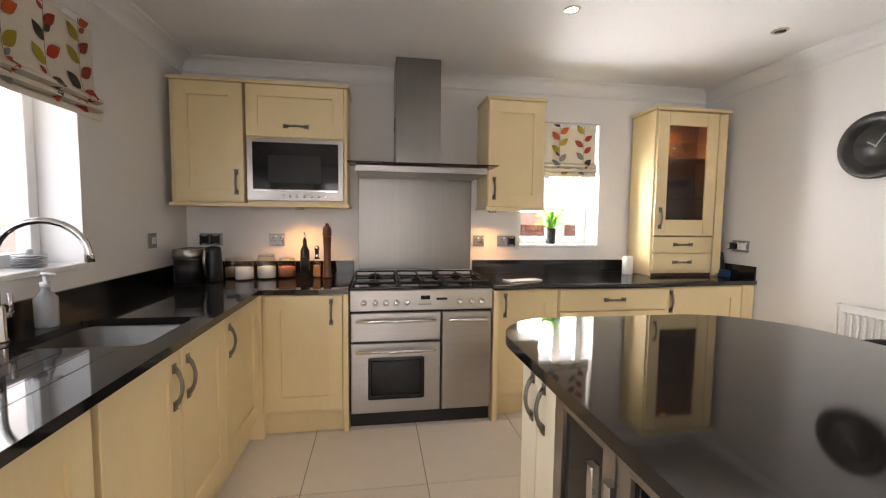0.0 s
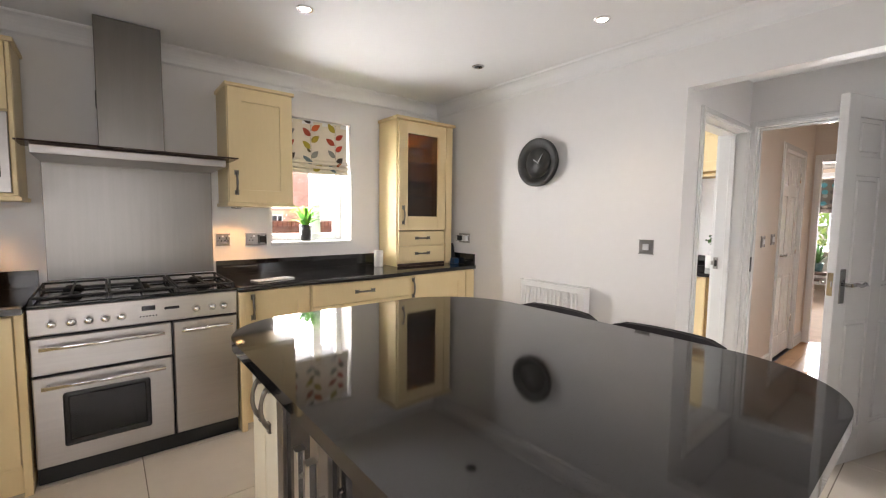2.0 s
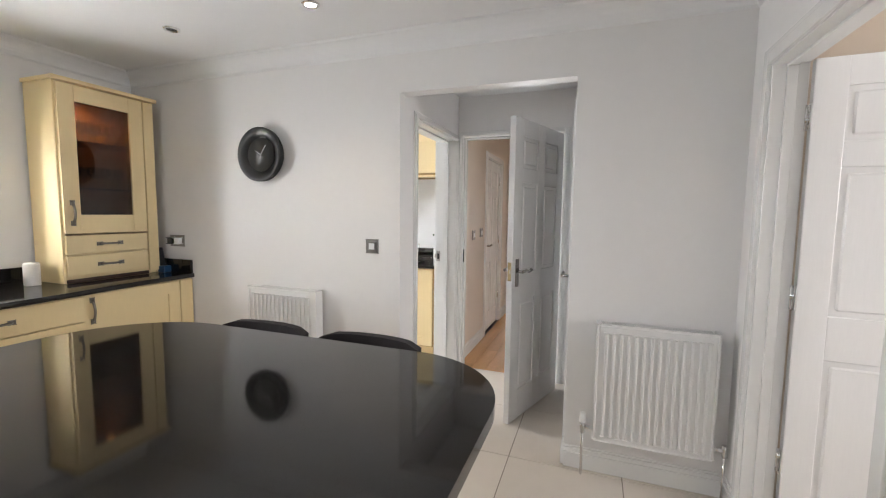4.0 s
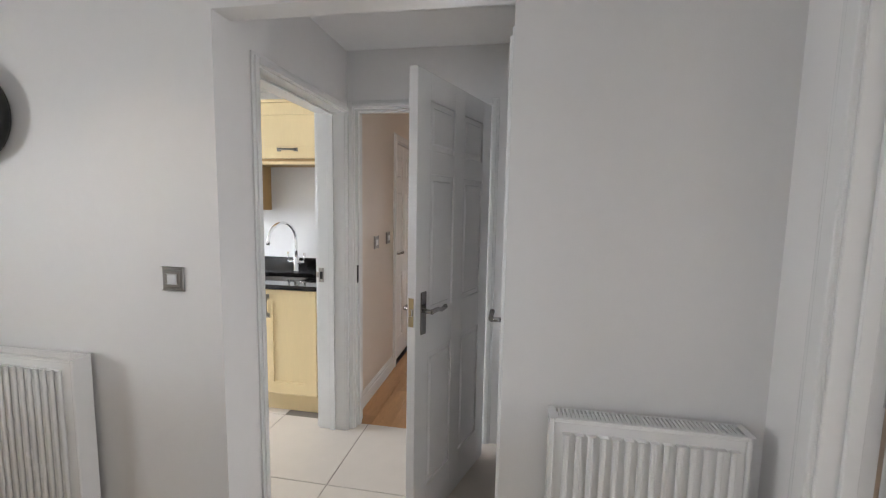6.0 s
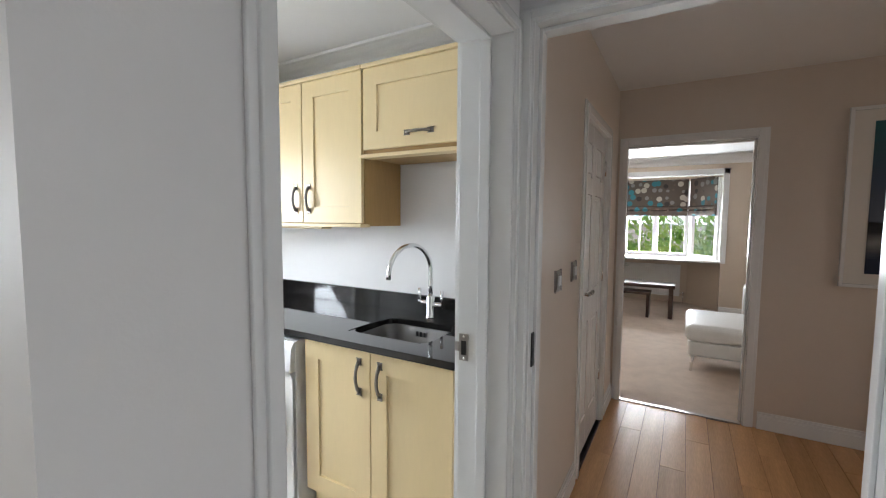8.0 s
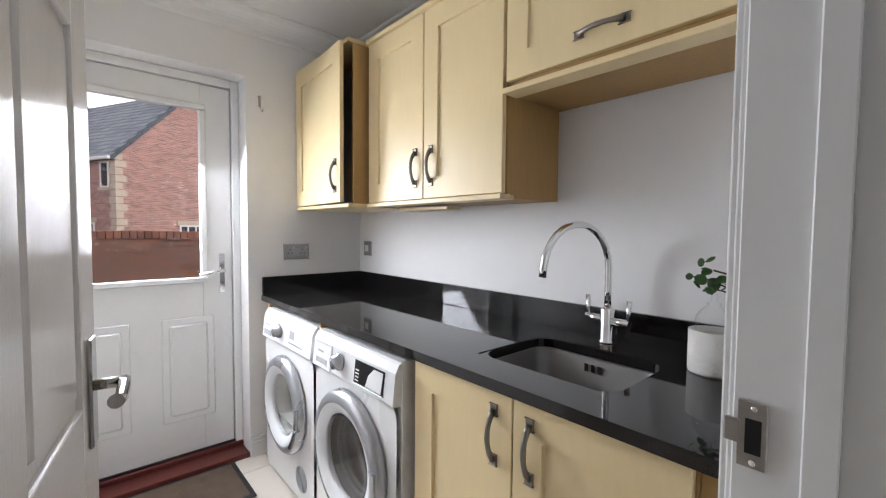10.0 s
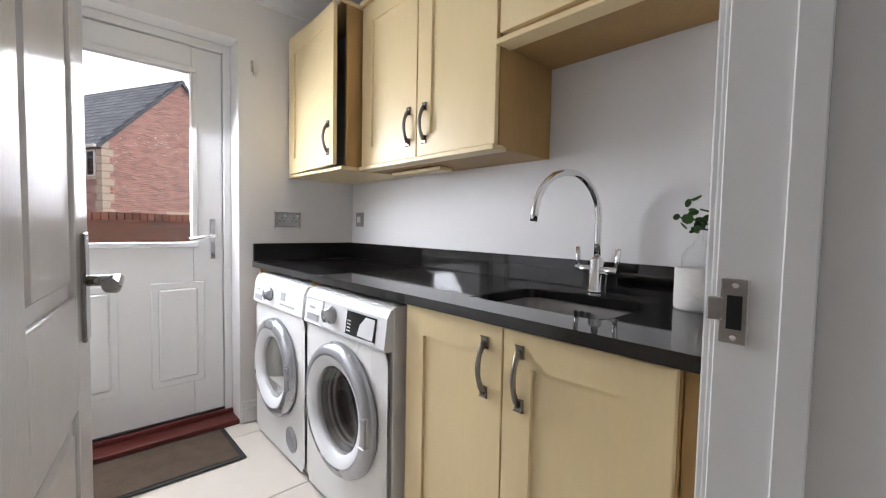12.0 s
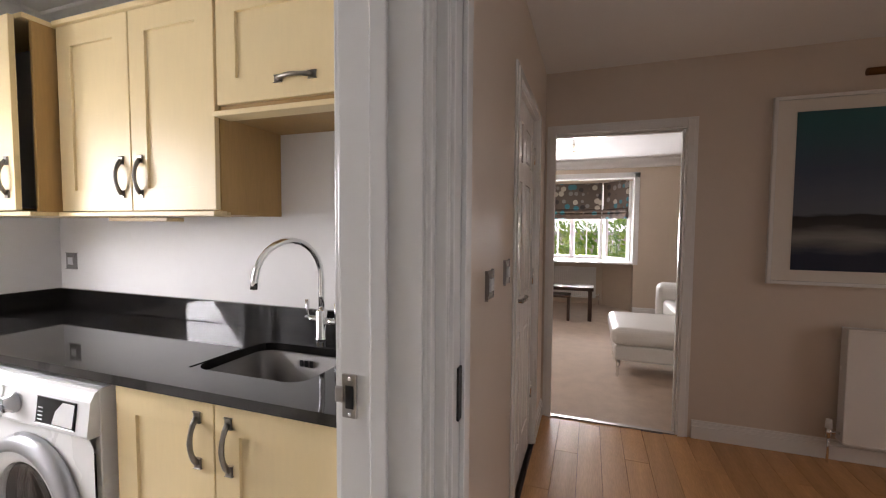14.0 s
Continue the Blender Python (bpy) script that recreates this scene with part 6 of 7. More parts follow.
        box(bm, 0.36, 0.0, 0.045, 0.41, 0.003, 0.08, 0.002, 1, slope)
        part("display", bm, GREYP, fa)
        bm = B()
        for q in range(7):
            box(bm, 0.355 + q * 0.024, 0.0, 0.022, 0.368 + q * 0.024, 0.003, 0.028, 0, 1, slope)
        tagged(part("buttons", bm, GREYP, fa), kind="stuff")
        cc = m @ Vector((w - 0.14, 0.0, 0.12))
        for q in range(6):
            ring = B()
            rr = 0.014 + q * 0.009
            lathe(ring, [(rr, 0), (rr, -0.004), (rr - 0.004, -0.004), (rr - 0.004, 0)], cc, 24, 'x')
            part("vent_ring", ring, GREYP, root)
    return root


washer(2.386, 0.594, "white front-loading washing machine with a silver porthole ring", "washing_machine")
washer(3.001, 0.600, "white front-loading tumble dryer with a pale drum", "tumble_dryer", True)

def util_wall(y0, y1, z0, z1, xf, fronts, label):
    root = thing("wall_cabinet", (5.45, (y0 + y1) / 2, z0), label, "wall cabinet", "utility wall units")
    bm = B()
    box(bm, xf + 0.04, y0, z0 + 0.006, 5.606, y1, z1 - 0.02, 0)
    box(bm, xf + 0.02, y0, z0 + 0.018, xf + 0.04, y1, z1 - 0.02, 0)
    part("body", bm, CARC, root)
    bm = B()
    box(bm, xf - 0.014, y0, z0, xf + 0.06, y1, z0 + 0.018, 0.003, 2)
    part("pelmet", bm, CREAM, root)
    bm = B()
    box(bm, xf - 0.014, y0, z1 - 0.02, 5.606, y1, z1, 0.004, 2)
    part("cornice", bm, CREAM, root)
    for o, w, h, kw in fronts:
        front(root, o, (0, -1, 0), w, h, **kw)
    return root


util_wall(2.235, 3.085, 1.375, 2.165, 5.285, [((5.305, 3.083, 1.395), 0.42, 0.75, dict(pull=(0.37, 0.13))), ((5.305, 2.66, 1.395), 0.42, 0.75, dict(pull=(0.05, 0.13)))], "cream two-door wall cabinet above the utility worktop")
util_wall(1.489, 2.232, 1.715, 2.165, 5.285, [((5.305, 2.23, 1.755), 0.735, 0.39, dict(pull=(0.33, 0.062), pullv=False))], "cream bridging wall cabinet above the utility sink")
bu = thing("wall_cabinet", (5.45, 3.40, 1.375), "cream boiler cabinet with its door slightly ajar", "wall cabinet", "utility wall units")
for nm, b, mt in (("side_panel", (5.215, 3.10, 1.393, 5.606, 3.118, 2.145), CARC), ("side_panel", (5.215, 3.692, 1.393, 5.606, 3.71, 2.145), CARC),
                  ("base_panel", (5.186, 3.10, 1.375, 5.606, 3.71, 1.393), CREAM), ("top_panel", (5.186, 3.10, 2.145, 5.606, 3.71, 2.165), CREAM),
                  ("boiler_case", (5.32, 3.14, 1.42, 5.60, 3.66, 2.10), GREYP)):
    bm = B()
    box(bm, *b, 0.003, 2)
    part(nm, bm, mt, bu)
front(bu, (5.205, 3.708, 1.395), (math.sin(radians(-3.5)), -math.cos(radians(3.5)), 0), 0.60, 0.75, pull=(0.545, 0.13))
bm = B()
box(bm, 5.42, 2.66, 1.358, 5.50, 3.02, 1.3748, 0.003)
solid("strip_light", bm, CREAM, "slim cream strip light housing under the utility cabinet", "cabinet light")
hk = thing("wall_hook", (4.985, 3.715, 1.93), "small chrome coat hook on the wall", "hook")
bm = B()
box(bm, 4.977, 3.707, 1.93, 4.993, 3.715, 1.99, 0.003)
tube(bm, [(4.985, 3.708, 1.945), (4.985, 3.685, 1.90), (4.985, 3.665, 1.895), (4.985, 3.66, 1.915)], 0.004, 8)
part("hook", bm, CHROME, hk)
# door mat
dm = thing("door_mat", (4.4, 3.55, 0.004), "brown ribbed door mat with a black rubber edge", "door mat")
bm = B()
box(bm, 4.02, 3.33, 0.004, 4.83, 3.705, 0.010, 0.003)
part("edge", bm, RUBBER, dm)
bm = B()
for k in range(46):
    y = 3.352 + k * 0.0072
    box(bm, 4.045, y, 0.009, 4.805, y + 0.005, 0.0145)
tagged(part("ribbed_matting", bm, MATC, dm), kind="stuff")
# soap pot and plant
pt = thing("soap_pot", (5.46, 1.66, 0.9), "white textured ceramic pot holding a clear soap pump", "pot")
bm = B()
lathe(bm, [(0.054, 0), (0.057, 0.006), (0.057, 0.112), (0.050, 0.113), (0.049, 0.02), (0.003, 0.02)], (5.46, 1.66, 0.9005), 30)
part("pot", bm, CERAMIC, pt)
bm = B()
lathe(bm, [(0.042, 0.08), (0.042, 0.125), (0.03, 0.145), (0.016, 0.155), (0.016, 0.165), (0.007, 0.168), (0.007, 0.21), (0.013, 0.212), (0.013, 0.22), (0.003, 0.221)], (5.46, 1.66, 0.9205), 20)
part("pump_bottle", bm, GLASS, pt)
gp = thing("potted_plant", (5.50, 1.535, 0.9), "dark pot with a small round-leaved trailing plant", "plant")
bm = B()
lathe(bm, [(0.036, 0), (0.038, 0.004), (0.046, 0.17), (0.041, 0.17), (0.040, 0.15), (0.003, 0.15)], (5.50, 1.535, 0.9005), 20)
part("pot", bm, BLACKP, gp)
rnd = random.Random(8)
bm, bl = B(), B()
for k, (ty, tz, tx) in enumerate(((0.19, 0.10, -0.03), (0.13, 0.12, -0.04), (0.15, 0.07, -0.02), (0.05, 0.03, -0.06), (-0.01, 0.06, -0.03))):
    p0 = Vector((5.50, 1.535, 1.05))
    pts = [p0 + Vector((tx * s, ty * s, tz * math.sin(s * 1.57))) for s in (0, 0.25, 0.5, 0.75, 1.0)]
    tube(bm, pts, 0.0025, 6)
    for s in range(13):
        c = pts[min(4, 1 + s // 3)] + Vector((rnd.uniform(-.035, .035), rnd.uniform(-.035, .035), rnd.uniform(-.025, .03)))
        nrm = Vector((rnd.uniform(-1, 0.3), rnd.uniform(-.6, .6), rnd.uniform(0, 1))).normalized()
        a = nrm.orthogonal().normalized()
        b = nrm.cross(a)
        r = rnd.uniform(0.011, 0.019)
        mid = bl.verts.new(c - nrm * 0.003)
        ringv = [bl.verts.new(c + (a * math.cos(q) + b * math.sin(q) * 0.85) * r) for q in (2 * math.pi * i / 8 for i in range(8))]
        for i in range(8):
            bl.faces.new((mid, ringv[i], ringv[(i + 1) % 8]))
part("stems", bm, STEM, gp)
part("leaves", bl, PLANTD, gp)

# ---- hall ----
pic = thing("framed_painting", (7.17, -0.75, 1.05), "framed dark seascape painting in a broad white mount", "painting")
m = onto((7.17, 0.0, 1.02), (0, -1, 0))
W, HH = 1.35, 1.09
bm = B()
for b in ((0, 0, 0.02, HH), (W - 0.02, 0, W, HH), (0.02, 0, W - 0.02, 0.02), (0.02, HH - 0.02, W - 0.02, HH)):
    box(bm, b[0], 0, b[1], b[2], 0.03, b[3], 0.003, 1, m)
part("frame", bm, TRIM, pic)
bm = B()
box(bm, 0.02, 0.002, 0.02, W - 0.02, 0.015, HH - 0.02, 0, 1, m)
part("mount", bm, mat("white_card", (0.72, 0.69, 0.64), 0.8, vary=0.02), pic)


def seascape():
    mt = mat("seascape_paint", (0.1, 0.1, 0.1), 0.45)
    n, l = mt.node_tree.nodes, mt.node_tree.links
    gen = n.new("ShaderNodeSeparateXYZ")
    l.new(n["Texture Coordinate"].outputs["Generated"], gen.inputs[0])
    ns = n.new("ShaderNodeTexNoise")
    ns.inputs["Scale"].default_value, ns.inputs["Detail"].default_value = 3, 6
    mp = n.new("ShaderNodeMapping")
    mp.inputs["Scale"].default_value = (1, 1, 5)
    l.new(n["Texture Coordinate"].outputs["Generated"], mp.inputs[0])
    l.new(mp.outputs[0], ns.inputs["Vector"])
    ad = n.new("ShaderNodeMath")
    ad.operation = 'MULTIPLY_ADD'
    l.new(ns.outputs[0], ad.inputs[0])
    ad.inputs[1].default_value = 0.12
    l.new(gen.outputs[2], ad.inputs[2])
    r = n.new("ShaderNodeValToRGB")
    e = r.color_ramp.elements
    for p in (0.2, 0.3, 0.36, 0.40, 0.48, 0.75):
        e.new(p)
    cs = ((0.0, (0.008, 0.016, 0.045)), (0.17, (0.010, 0.02, 0.05)), (0.26, (0.22, 0.22, 0.22)), (0.34, (0.03, 0.03, 0.035)), (0.405, (0.008, 0.010, 0.014)), (0.42, (0.10, 0.12, 0.16)), (0.7, (0.05, 0.075, 0.13)), (1.0, (0.02, 0.10, 0.12)))
    for el, (p, c) in zip(e, cs):
        el.position, el.color = p, (*c, 1)
    l.new(ad.outputs[0], r.inputs[0])
    l.new(r.outputs[0], n["Principled BSDF"].inputs["Base Color"])
    return mt


bm = B()
box(bm, 0.115, 0.015, 0.085, W - 0.115, 0.018, HH - 0.09, 0, 1, m)
part("canvas", bm, seascape(), pic)
pl = thing("picture_light", (7.17, -0.7, 2.2), "brass picture light above the painting", "picture light")
bm = B()
tube(bm, [(7.07, -0.38, 2.19), (7.07, -1.0, 2.19)], 0.02, 14)
part("shade", bm, mat("old_brass", (0.20, 0.10, 0.04), 0.35, 1.0), pl)
bm = B()
tube(bm, [(7.17, -0.69, 2.16), (7.11, -0.69, 2.2), (7.07, -0.69, 2.19)], 0.008, 8)
part("arm", bm, PEWTER, pl)

# ---- living room ----
bn = thing("nest_bench", (10.6, 1.5, 0), "dark wood low bench table in the bay", "table")
bm = B()
box(bm, 10.42, 0.93, 0.44, 10.78, 2.1, 0.49, 0.004)
part("top", bm, DARKW, bn)
for y in (0.95, 2.04):
    bm = B()
    box(bm, 10.43, y, 0.0, 10.77, y + 0.055, 0.44, 0.003)
    part("leg", bm, DARKW, bn)
b2 = thing("nest_table", (10.6, 1.5, 0), "smaller dark wood table nested beneath the bench", "table")
bm = B()
box(bm, 10.36, 1.24, 0.34, 10.66, 1.85, 0.375, 0.004)
part("top", bm, DARKW, b2)
for y in (1.25, 1.80):
    bm = B()
    box(bm, 10.37, y, 0, 10.65, y + 0.04, 0.34, 0.003)
    part("leg", bm, DARKW, b2)
frond_plant((10.6, 1.75, 0.49), "green plant in a teal pot on the bench", 0.09, 0.14, 36, 0.16, PLANTD, mat("teal_pot", (0.03, 0.09, 0.10), 0.3), 0.3, 5)
ot = thing("footstool", (8.7, 0.2, 0), "white leather footstool on metal legs", "footstool")
bm = B()
box(bm, 8.15, -0.50, 0.16, 8.95, 0.77, 0.30, 0.02, 3)
part("base", bm, LEATHER, ot)
bm = B()
box(bm, 8.12, -0.53, 0.30, 8.98, 0.80, 0.46, 0.06, 5)
part("cushion", bm, LEATHER, ot)
for x, y in ((8.2, 0.73), (8.2, -0.45), (8.9, 0.73), (8.9, -0.45)):
    bm = B()
    tube(bm, [(x, y, 0.165), (x - 0.01, y + 0.01, 0.0)], [0.018, 0.010], 10)
    part("leg", bm, CHROME, ot)
so = thing("sofa", (10.0, -0.6, 0), "white leather sofa end beyond the footstool", "sofa")
bm = B()
box(bm, 9.3, -1.7, 0.10, 10.1, 0.10, 0.44, 0.05, 4)
part("seat", bm, LEATHER, so)
bm = B()
box(bm, 10.08, -1.7, 0.10, 10.36, 0.16, 0.64, 0.09, 5)
part("arm", bm, LEATHER, so)
bm = B()
box(bm, 9.3, -2.0, 0.10, 10.45, -1.7, 0.85, 0.08, 5)
part("backrest", bm, LEATHER, so)
bm = B()
box(bm, 9.35, -1.95, 0.0, 10.3, 0.05, 0.10)
part("feet", bm, BLACKP, so)
# bay blinds
def spotted_blind(name, m, w, label):
    root = new(name)
    tagged(root, label, "blind")
    bm = B()
    prof = [(0.03, 0.62), (0.028, 0.35), (0.032, 0.17), (0.065, 0.15), (0.07, 0.12), (0.04, 0.10), (0.065, 0.08), (0.06, 0.03), (0.05, 0.0), (0.01, 0.0), (0.01, 0.62)]
    rows = [[bm.verts.new(m @ Vector((u, d, z))) for d, z in prof] for u in (0, w)]
    n = len(prof)
    for k in range(n):
        bm.faces.new((rows[0][k], rows[0][(k + 1) % n], rows[1][(k + 1) % n], rows[1][k]))
    bm.faces.new(rows[0])
    bm.faces.new(rows[1][::-1])
    part("fabric", bm, SPOTS, root)
    return root


spotted_blind("roman_blind", onto((11.93, 2.30, 1.50), (0, -1, 0)), 1.48, "dark brown roman blind with teal and cream spots, half raised")
spotted_blind("roman_blind", onto((11.92, 0.77, 1.50), (-0.47, -0.38, 0)), 0.56, "narrow dark spotted roman blind on the bay side light")
rl = thing("ceiling_lamp", (9.3, 1.2, 2.1), "ring-shaped lit ceiling lamp in the living room", "ceiling light")
bm = B()
for r in (0.20, 0.13):
    tube(bm, [(9.2 + r * math.cos(a), 1.2 + r * math.sin(a), 2.20 + 0.03 * (0.2 - r) * 10) for a in (2 * math.pi * k / 28 for k in range(29))], 0.012, 8, False)
part("ring", bm, GLOWR, rl)
bm = B()
tube(bm, [(9.2, 1.2, 2.40), (9.2, 1.2, 2.22)], 0.012, 8)
tube(bm, [(9.0, 1.2, 2.20), (9.4, 1.2, 2.20)], 0.006, 8)
lathe(bm, [(0.06, 0), (0.06, -0.02), (0.02, -0.03)], (9.2, 1.2, 2.40), 20)
part("stem", bm, CHROME, rl)

# ---- outside ----
bm = B()
box(bm, -400, -400, -0.30, 400, 400, -0.12)
solid("ground", bm, GROUND, "pale paved ground around the house", "ground", "structure")
# glowing ring added for a white sky; it also sends light through the windows
bm = B()
n = 48
lo_ = [bm.verts.new((200 * math.cos(2 * math.pi * k / n), 200 * math.sin(2 * math.pi * k / n), -2)) for k in range(n)]
hi_ = [bm.verts.new((200 * math.cos(2 * math.pi * k / n), 200 * math.sin(2 * math.pi * k / n), 130)) for k in range(n)]
for k in range(n):
    bm.faces.new((lo_[k], lo_[(k + 1) % n], hi_[(k + 1) % n], hi_[k]))
solid("backdrop", bm, glow("sky_glow", (0.93, 0.96, 1.0), 2.3), "glowing ring that stands in for the bright white sky", "sky", "structure")
gw = thing("garden_wall", (5.5, 8.0, -0.12), "old red brick garden wall with a soldier course on top", "garden wall")
bm = B()
box(bm, 3.3, 8.0, -0.12, 16, 8.2, 1.12)
part("face", bm, brick_mat("weathered_brick", (0.19, 0.065, 0.035), (0.13, 0.05, 0.03), (0.16, 0.12, 0.09)), gw)
bmesh_brick = B()
box(bmesh_brick, -0.035, -0.12, 0, 0.035, 0.12, 0.10, 0.004)
cap = part("brick", bmesh_brick, BRICKP, gw)
cap.location = (3.34, 8.1, 1.12)
cap.matrix_parent_inverse = base_of(gw).inverted()
for k in range(1, 70):
    o = new("brick", cap.data)
    o.parent = gw
    o.matrix_parent_inverse = base_of(gw).inverted()
    o.location = (3.34 + 0.08 * k, 8.1 + 0.006 * math.sin(k * 7), 1.12 + 0.006 * math.sin(k * 13))

hs = thing("brick_house", (5.474, 22, -0.12), "red brick house with slate roof and pale stone quoins", "house")
HM = Matrix(((0.895, -0.445, 0, 5.474), (0.445, 0.895, 0, 22.0), (0, 0, 1, 0), (0, 0, 0, 1)))
EV, RG, GW = 4.14, 7.42, 6.5


def poly_solid(faces, material, name, parent, label=""):
    bm = B()
    for f in faces:
        bm.faces.new([bm.verts.new(HM @ Vector(p)) for p in f])
    bmesh.ops.remove_doubles(bm, verts=bm.verts[:], dist=0.001)
    return part(name, bm, material, parent, label)


def brick_on(m, name):
    """Brick with its courses laid along the wall that m stands for."""
    q = brick_mat(name, (0.46, 0.22, 0.175), (0.20, 0.09, 0.08), (0.55, 0.45, 0.40))
    tc = q.node_tree.nodes["Texture Coordinate"]
    mp = q.node_tree.nodes["Mapping.001"]
    mp.inputs["Rotation"].default_value = (radians(-90), 0, 0)
    pre = q.node_tree.nodes.new("ShaderNodeMapping")
    pre.inputs["Rotation"].default_value = (0, 0, -m)
    q.node_tree.links.new(tc.outputs["Object"], pre.inputs[0])
    q.node_tree.links.new(pre.outputs[0], mp.inputs[0])
    return q


ANG = math.atan2(0.445, 0.895)
BRG, BRF = brick_on(ANG, "red_brick_gable"), brick_on(ANG + radians(90), "red_brick_flank")
poly_solid([[(0, 0, -0.12), (GW, 0, -0.12), (GW, 0, EV), (GW / 2, 0, RG), (0, 0, EV)]], BRG, "gable_wall", hs)
poly_solid([[(0, 0, -0.12), (0, 4.0, -0.12), (0, 4.0, EV), (0, 0, EV)], [(GW, 0, -0.12), (GW, 12, -0.12), (GW, 12, EV), (GW, 0, EV)]], BRF, "flank_wall", hs)
poly_solid([[(-9, 4.0, -0.12), (0, 4.0, -0.12), (0, 4.0, EV), (-9, 4.0, EV)], [(-9, 12, -0.12), (GW, 12, -0.12), (GW, 12, EV), (-9, 12, EV)]], BRG, "wing_wall", hs)


def roof_slope(a, b, c, d, name, step=0.30):
    """Slated slope from the eave edge a-b to the ridge edge d-c, laid in overlapping courses."""
    a, b, c, d = (Vector(p) for p in (a, b, c, d))
    up = (d - a).normalized()
    nrm = (b - a).cross(up).normalized()
    if nrm.z < 0:
        nrm = -nrm
    ln = (d - a).length
    bm = B()
    k = 0
    rn = random.Random(5)
    while k * step < ln:
        p, q = a + up * k * step, b + (c - b).normalized() * k * step
        t1 = min(1.0, (k * step + step * 1.05) / ln)
        p2, q2 = a.lerp(d, t1), b.lerp(c, t1)
        n = max(1, int((q - p).length / 0.42))
        off = 0.5 * (k % 2)
        for i in range(n):
            f0, f1 = (i + off) / (n + 0.5), (i + off + 0.96) / (n + 0.5)
            lift = 0.035 + 0.012 * rn.random()
            bm.faces.new([bm.verts.new(HM @ v) for v in (p.lerp(q, f0) + nrm * lift, p.lerp(q, f1) + nrm * lift, p2.lerp(q2, f1) + nrm * 0.012, p2.lerp(q2, f0) + nrm * 0.012)])
        k += 1
    rf = part(name, bm, SLATEP, hs)
    tagged(rf, kind="stuff")
    bm = B()
    vs = [bm.verts.new(HM @ v) for v in (a, b, c, d)]
    vl = [bm.verts.new(HM @ (v - nrm * 0.12)) for v in (a, b, c, d)]
    bm.faces.new(vs)
    bm.faces.new(vl[::-1])
    for i in range(4):
        bm.faces.new((vs[i], vs[(i + 1) % 4], vl[(i + 1) % 4], vl[i]))
    part("roof_deck", bm, SLATE, hs)
    return rf


SLATEP = islands("slate_course", [(0.17, 0.20, 0.25), (0.22, 0.25, 0.30), (0.15, 0.17, 0.21), (0.26, 0.285, 0.32)], 0.45)
roof_slope((-0.25, -0.12, EV - 0.2), (-0.25, 12, EV - 0.2), (GW / 2, 12, RG + 0.06), (GW / 2, -0.12, RG + 0.06), "roof")
roof_slope((GW + 0.25, -0.12, EV - 0.2), (GW + 0.25, 12, EV - 0.2), (GW / 2, 12, RG + 0.06), (GW / 2, -0.12, RG + 0.06), "roof")
roof_slope((-9, 3.75, EV - 0.2), (0.2, 3.75, EV - 0.2), (3.0, 7.3, RG + 0.06), (-9, 7.3, RG + 0.06), "wing_roof")
roof_slope((-9, 12.2, EV - 0.2), (0.2, 12.2, EV - 0.2), (3.0, 7.3, RG + 0.06), (-9, 7.3, RG + 0.06), "wing_roof")
for nm, b in (("gutter", (-0.34, -0.1, EV - 0.26, -0.20, 3.9, EV - 0.14)), ("gutter", (-9, 3.62, EV - 0.26, -0.3, 3.74, EV - 0.14))):
    bm = B()
    box(bm, *b, 0.03, 2, HM)
    part(nm, bm, TRIM, hs, "white gutter")
for k in range(15):
    z = -0.1 + 0.285 * k
    w = 0.40 if k % 2 else 0.25
    bm = B()
    box(bm, -0.03, -0.035, z, w, 0.3, z + 0.262, 0.012, 1, HM)
    box(bm, -0.032, -0.03, z, 0.1, 0.65 - w, z + 0.262, 0.012, 1, HM)
    part("quoin", bm, STONE, hs)


def small_window(parent, at, ux, w, h, bars=1):
    m = onto(at, ux)
    bm = B()
    for b in ((0, 0, 0.06, h), (w - 0.06, 0, w, h), (0.06, 0, w - 0.06, 0.06), (0.06, h - 0.06, w - 0.06, h)):
        box(bm, b[0], 0, b[1], b[2], 0.05, b[3], 0, 1, m)
    for k in range(1, bars + 1):
        box(bm, w * k / (bars + 1) - 0.025, 0.0, 0.06, w * k / (bars + 1) + 0.025, 0.05, h - 0.06, 0, 1, m)
    wn_ = part("window", bm, TRIM, parent)
    bm = B()
    box(bm, 0.06, 0.0, 0.06, w - 0.06, 0.02, h - 0.06, 0, 1, m)
    part("pane", bm, BLACKG, wn_)
    bm = B()
    box(bm, -0.10, 0, -0.12, w + 0.10, 0.10, 0, 0, 1, m)
    part("stone_sill", bm, STONE, wn_)
    bm = B()
    box(bm, -0.12, 0, h, w + 0.12, 0.06, h + 0.2, 0, 1, m)
    part("stone_lintel", bm, STONE, wn_)


FX = HM.to_3x3() @ Vector((0, -1, 0))
GX = HM.to_3x3() @ Vector((1, 0, 0))
small_window(hs, HM @ Vector((-0.001, 0.92, 2.83)), FX, 0.55, 1.02, 0)
small_window(hs, HM @ Vector((-0.001, 3.28, 2.83)), FX, 0.55, 1.02, 0)
small_window(hs, HM @ Vector((-0.001, 2.3, 0.4)), FX, 0.9, 1.05)
small_window(hs, HM @ Vector((2.55, -0.001, 0.42)), GX, 1.15, 0.95, 2)
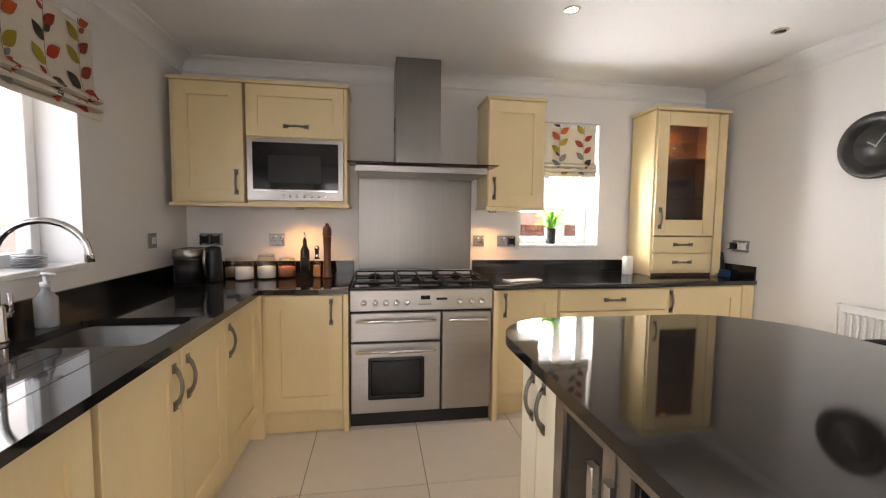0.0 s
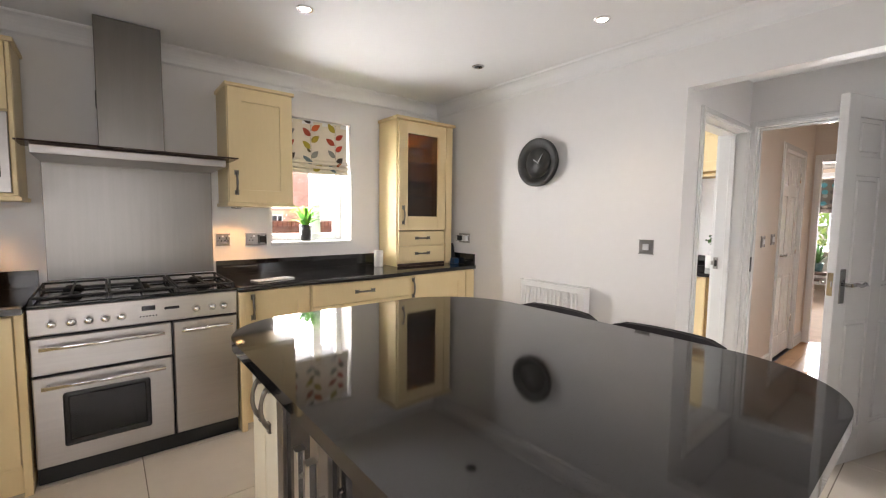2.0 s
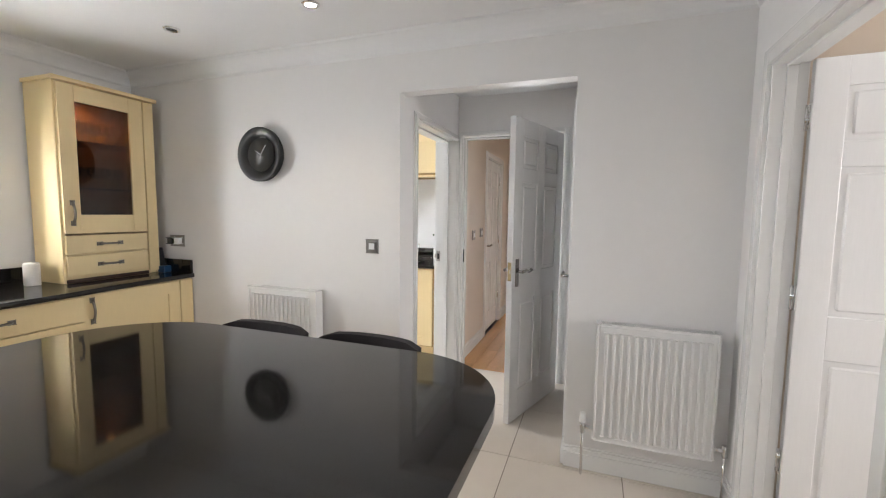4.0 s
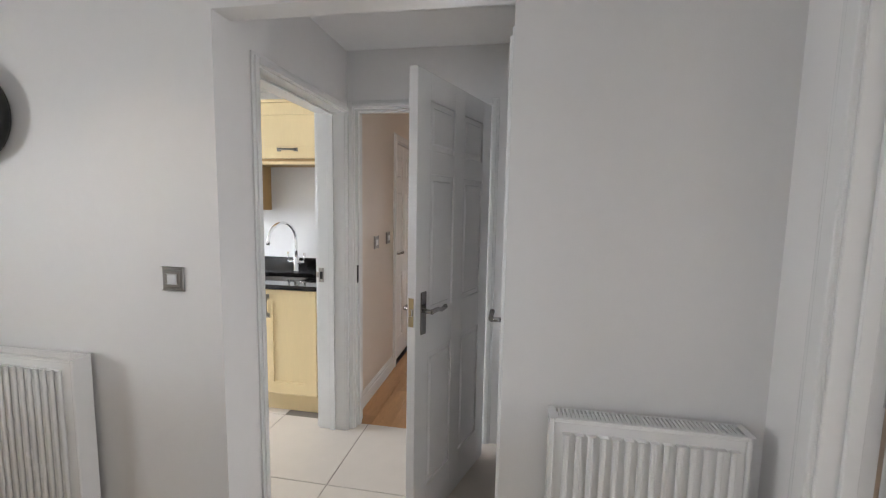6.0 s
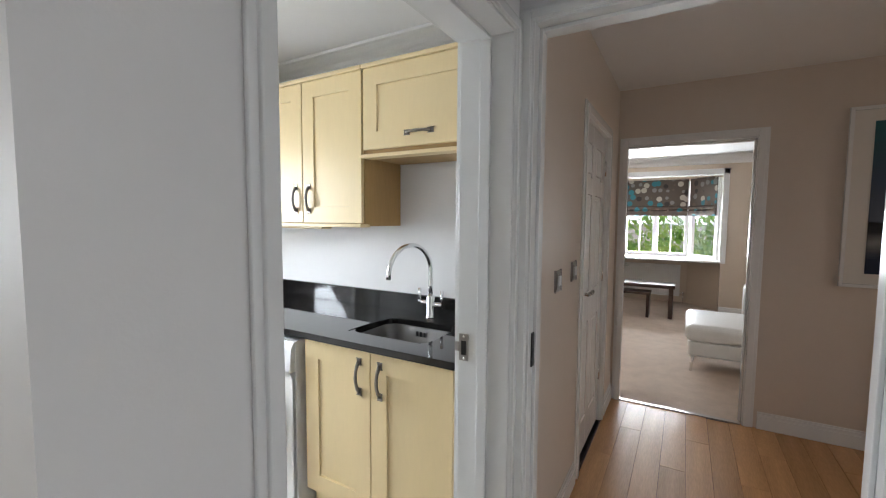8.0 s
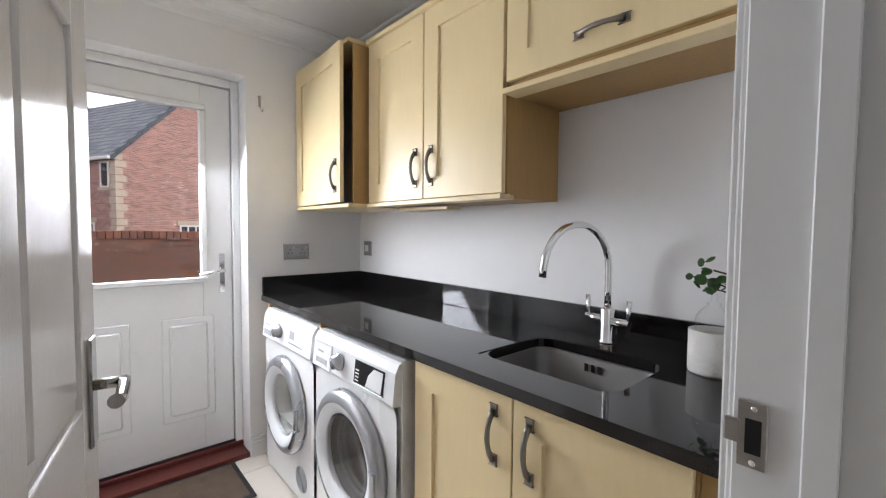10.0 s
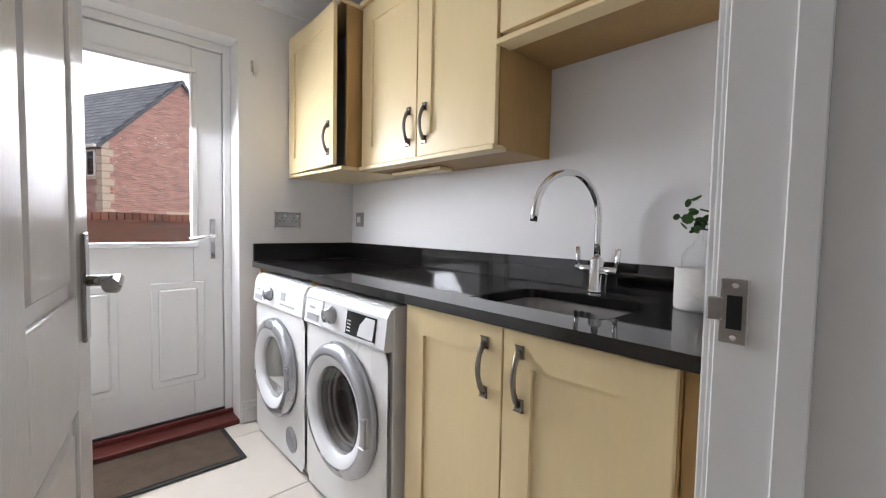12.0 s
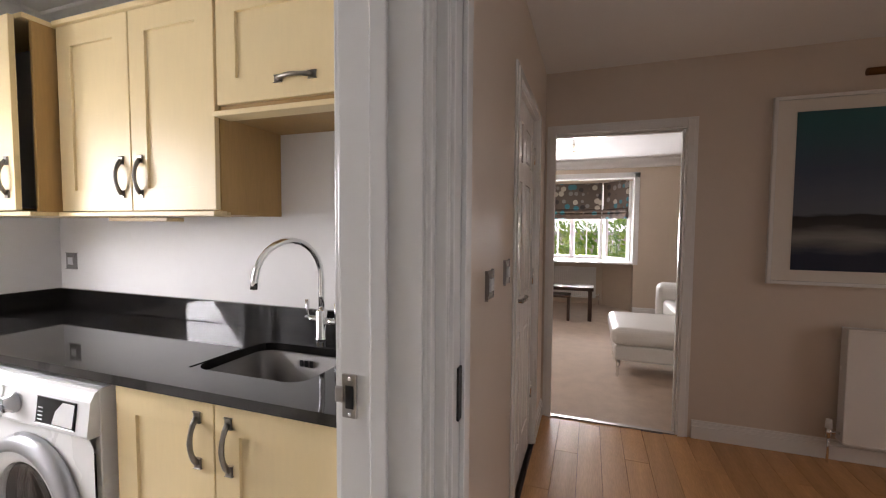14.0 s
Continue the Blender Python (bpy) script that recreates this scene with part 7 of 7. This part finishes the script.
# pale rendered stand-in, added so the view beyond the kitchen window is bright
ph_ = thing("pale_standin_house", (13.0, 18, -0.12), "pale stand-in house wall, added to brighten the kitchen window view", "house")
bm = B()
box(bm, 9.6, 17.0, -0.12, 19.0, 17.35, 5.0)
part("wall", bm, mat("pale_render", (0.74, 0.70, 0.70), 0.9, scale=3, vary=0.06, bump=0.4), ph_, "pale rendered wall")
bm = B()
box(bm, 9.5, 16.8, 2.6, 19.1, 16.99, 2.85, 0.02)
part("fascia", bm, TRIM, ph_)
small_window(ph_, (10.1, 17.0, 0.9), (1, 0, 0), 1.3, 1.3)
# hedge beyond the bay
def leafy(name, lo, hi, n, size, label, cat, seed):
    rnd = random.Random(seed)
    bm = B()
    for i in range(n):
        c = Vector([rnd.uniform(a, b) for a, b in zip(lo, hi)])
        c.z -= 0.3 * abs(math.sin(c.y * 2.1)) * (c.z - lo[2]) / (hi[2] - lo[2])
        nrm = Vector((rnd.uniform(-1, 0.2), rnd.uniform(-1, 1), rnd.uniform(-.3, 1))).normalized()
        a = nrm.orthogonal().normalized()
        b = nrm.cross(a)
        s = size * rnd.uniform(0.6, 1.3)
        bm.faces.new([bm.verts.new(c + p) for p in (a * s, b * s * 0.5, -a * s, -b * s * 0.5)])
    return solid(name, bm, HEDGE, label, cat, "stuff")


leafy("hedge", (17.5, -8, -0.12), (18.8, 10, 1.75), 9000, 0.11, "dense bright green garden hedge beyond the bay", "hedge", 4)
leafy("shrub", (14.6, 0.2, -0.12), (15.6, 1.6, 1.0), 1500, 0.08, "low green shrub in the front garden", "shrub", 6)

# ---- floors ----
fl = thing("floor", (2, 1, 0), "large cream porcelain floor tiles with dark joints", "floor", kind="structure")
bm = B()
box(bm, XW, -3.15, -0.10, 5.0, 3.95, -0.003)
box(bm, 5.0, 1.31, -0.10, 5.62, 3.72, -0.003)
part("grout_bed", bm, GROUT, fl)
PX, PY = 0.613, 0.595
bm = B()
box(bm, 0.002, 0.002, -0.01, PX - 0.002, PY - 0.002, 0.0, 0.0015)
t0 = part("tile", bm, TILE, fl)
t0.location = (0.70 - 2 * PX, 2.975 - 11 * PY, 0)
for i in range(-2, 8):
    for j in range(-11, 2):
        x, y = 0.70 + i * PX, 2.975 + j * PY
        if (i, j) == (-2, -11) or (x + 0.05 > 4.98 and y < 1.2):
            continue
        if x > 3.85 and y < -0.9:
            continue
        o = new("tile", t0.data)
        o.parent = fl
        o.matrix_parent_inverse = base_of(fl).inverted()
        o.location = (x, y, 0)
hf = thing("floor_hall", (6.1, -0.5, 0), "warm oak floor boards in the hall", "floor", kind="structure")
bm = B()
box(bm, 4.99, -2.6, -0.05, 7.18, 1.31, -0.004)
part("underlay", bm, DARKW, hf)
bm = B()
box(bm, 0, 0.0006, -0.012, 1.1985, 0.1294, 0.001, 0.001)
pk = part("plank", bm, OAK, hf)
pk.location = (4.99, -2.6, 0)
for j in range(30):
    y = -2.6 + 0.13 * j
    x = 4.99 - (0.41 * j) % 1.2
    while x < 7.15:
        if x < 4.98 or x + 1.2 > 7.19:
            a, b = max(x, 4.99), min(x + 1.2, 7.185)
            sx = (b - a) / 1.2
        else:
            a, sx = x, 1.0
        if sx > 0.02 and not (j == 0 and abs(a - 4.99) < 1e-6):
            o = new("plank", pk.data)
            o.parent = hf
            o.matrix_parent_inverse = base_of(hf).inverted()
            o.location, o.scale = (a, y, 0), (sx, 1, 1)
        x += 1.2
bm = B()
box(bm, 7.185, -2.6, -0.05, 11.96, 4.1, 0.006)
solid("floor_living", bm, CARPET, "beige pile carpet in the living room", "carpet", "structure")
bm = B()
box(bm, 5.86, 1.46, -0.05, 7.17, 2.4, 0.0)
solid("floor_side_room", bm, OAK, "oak floor behind the closed hall door", "floor", "structure")
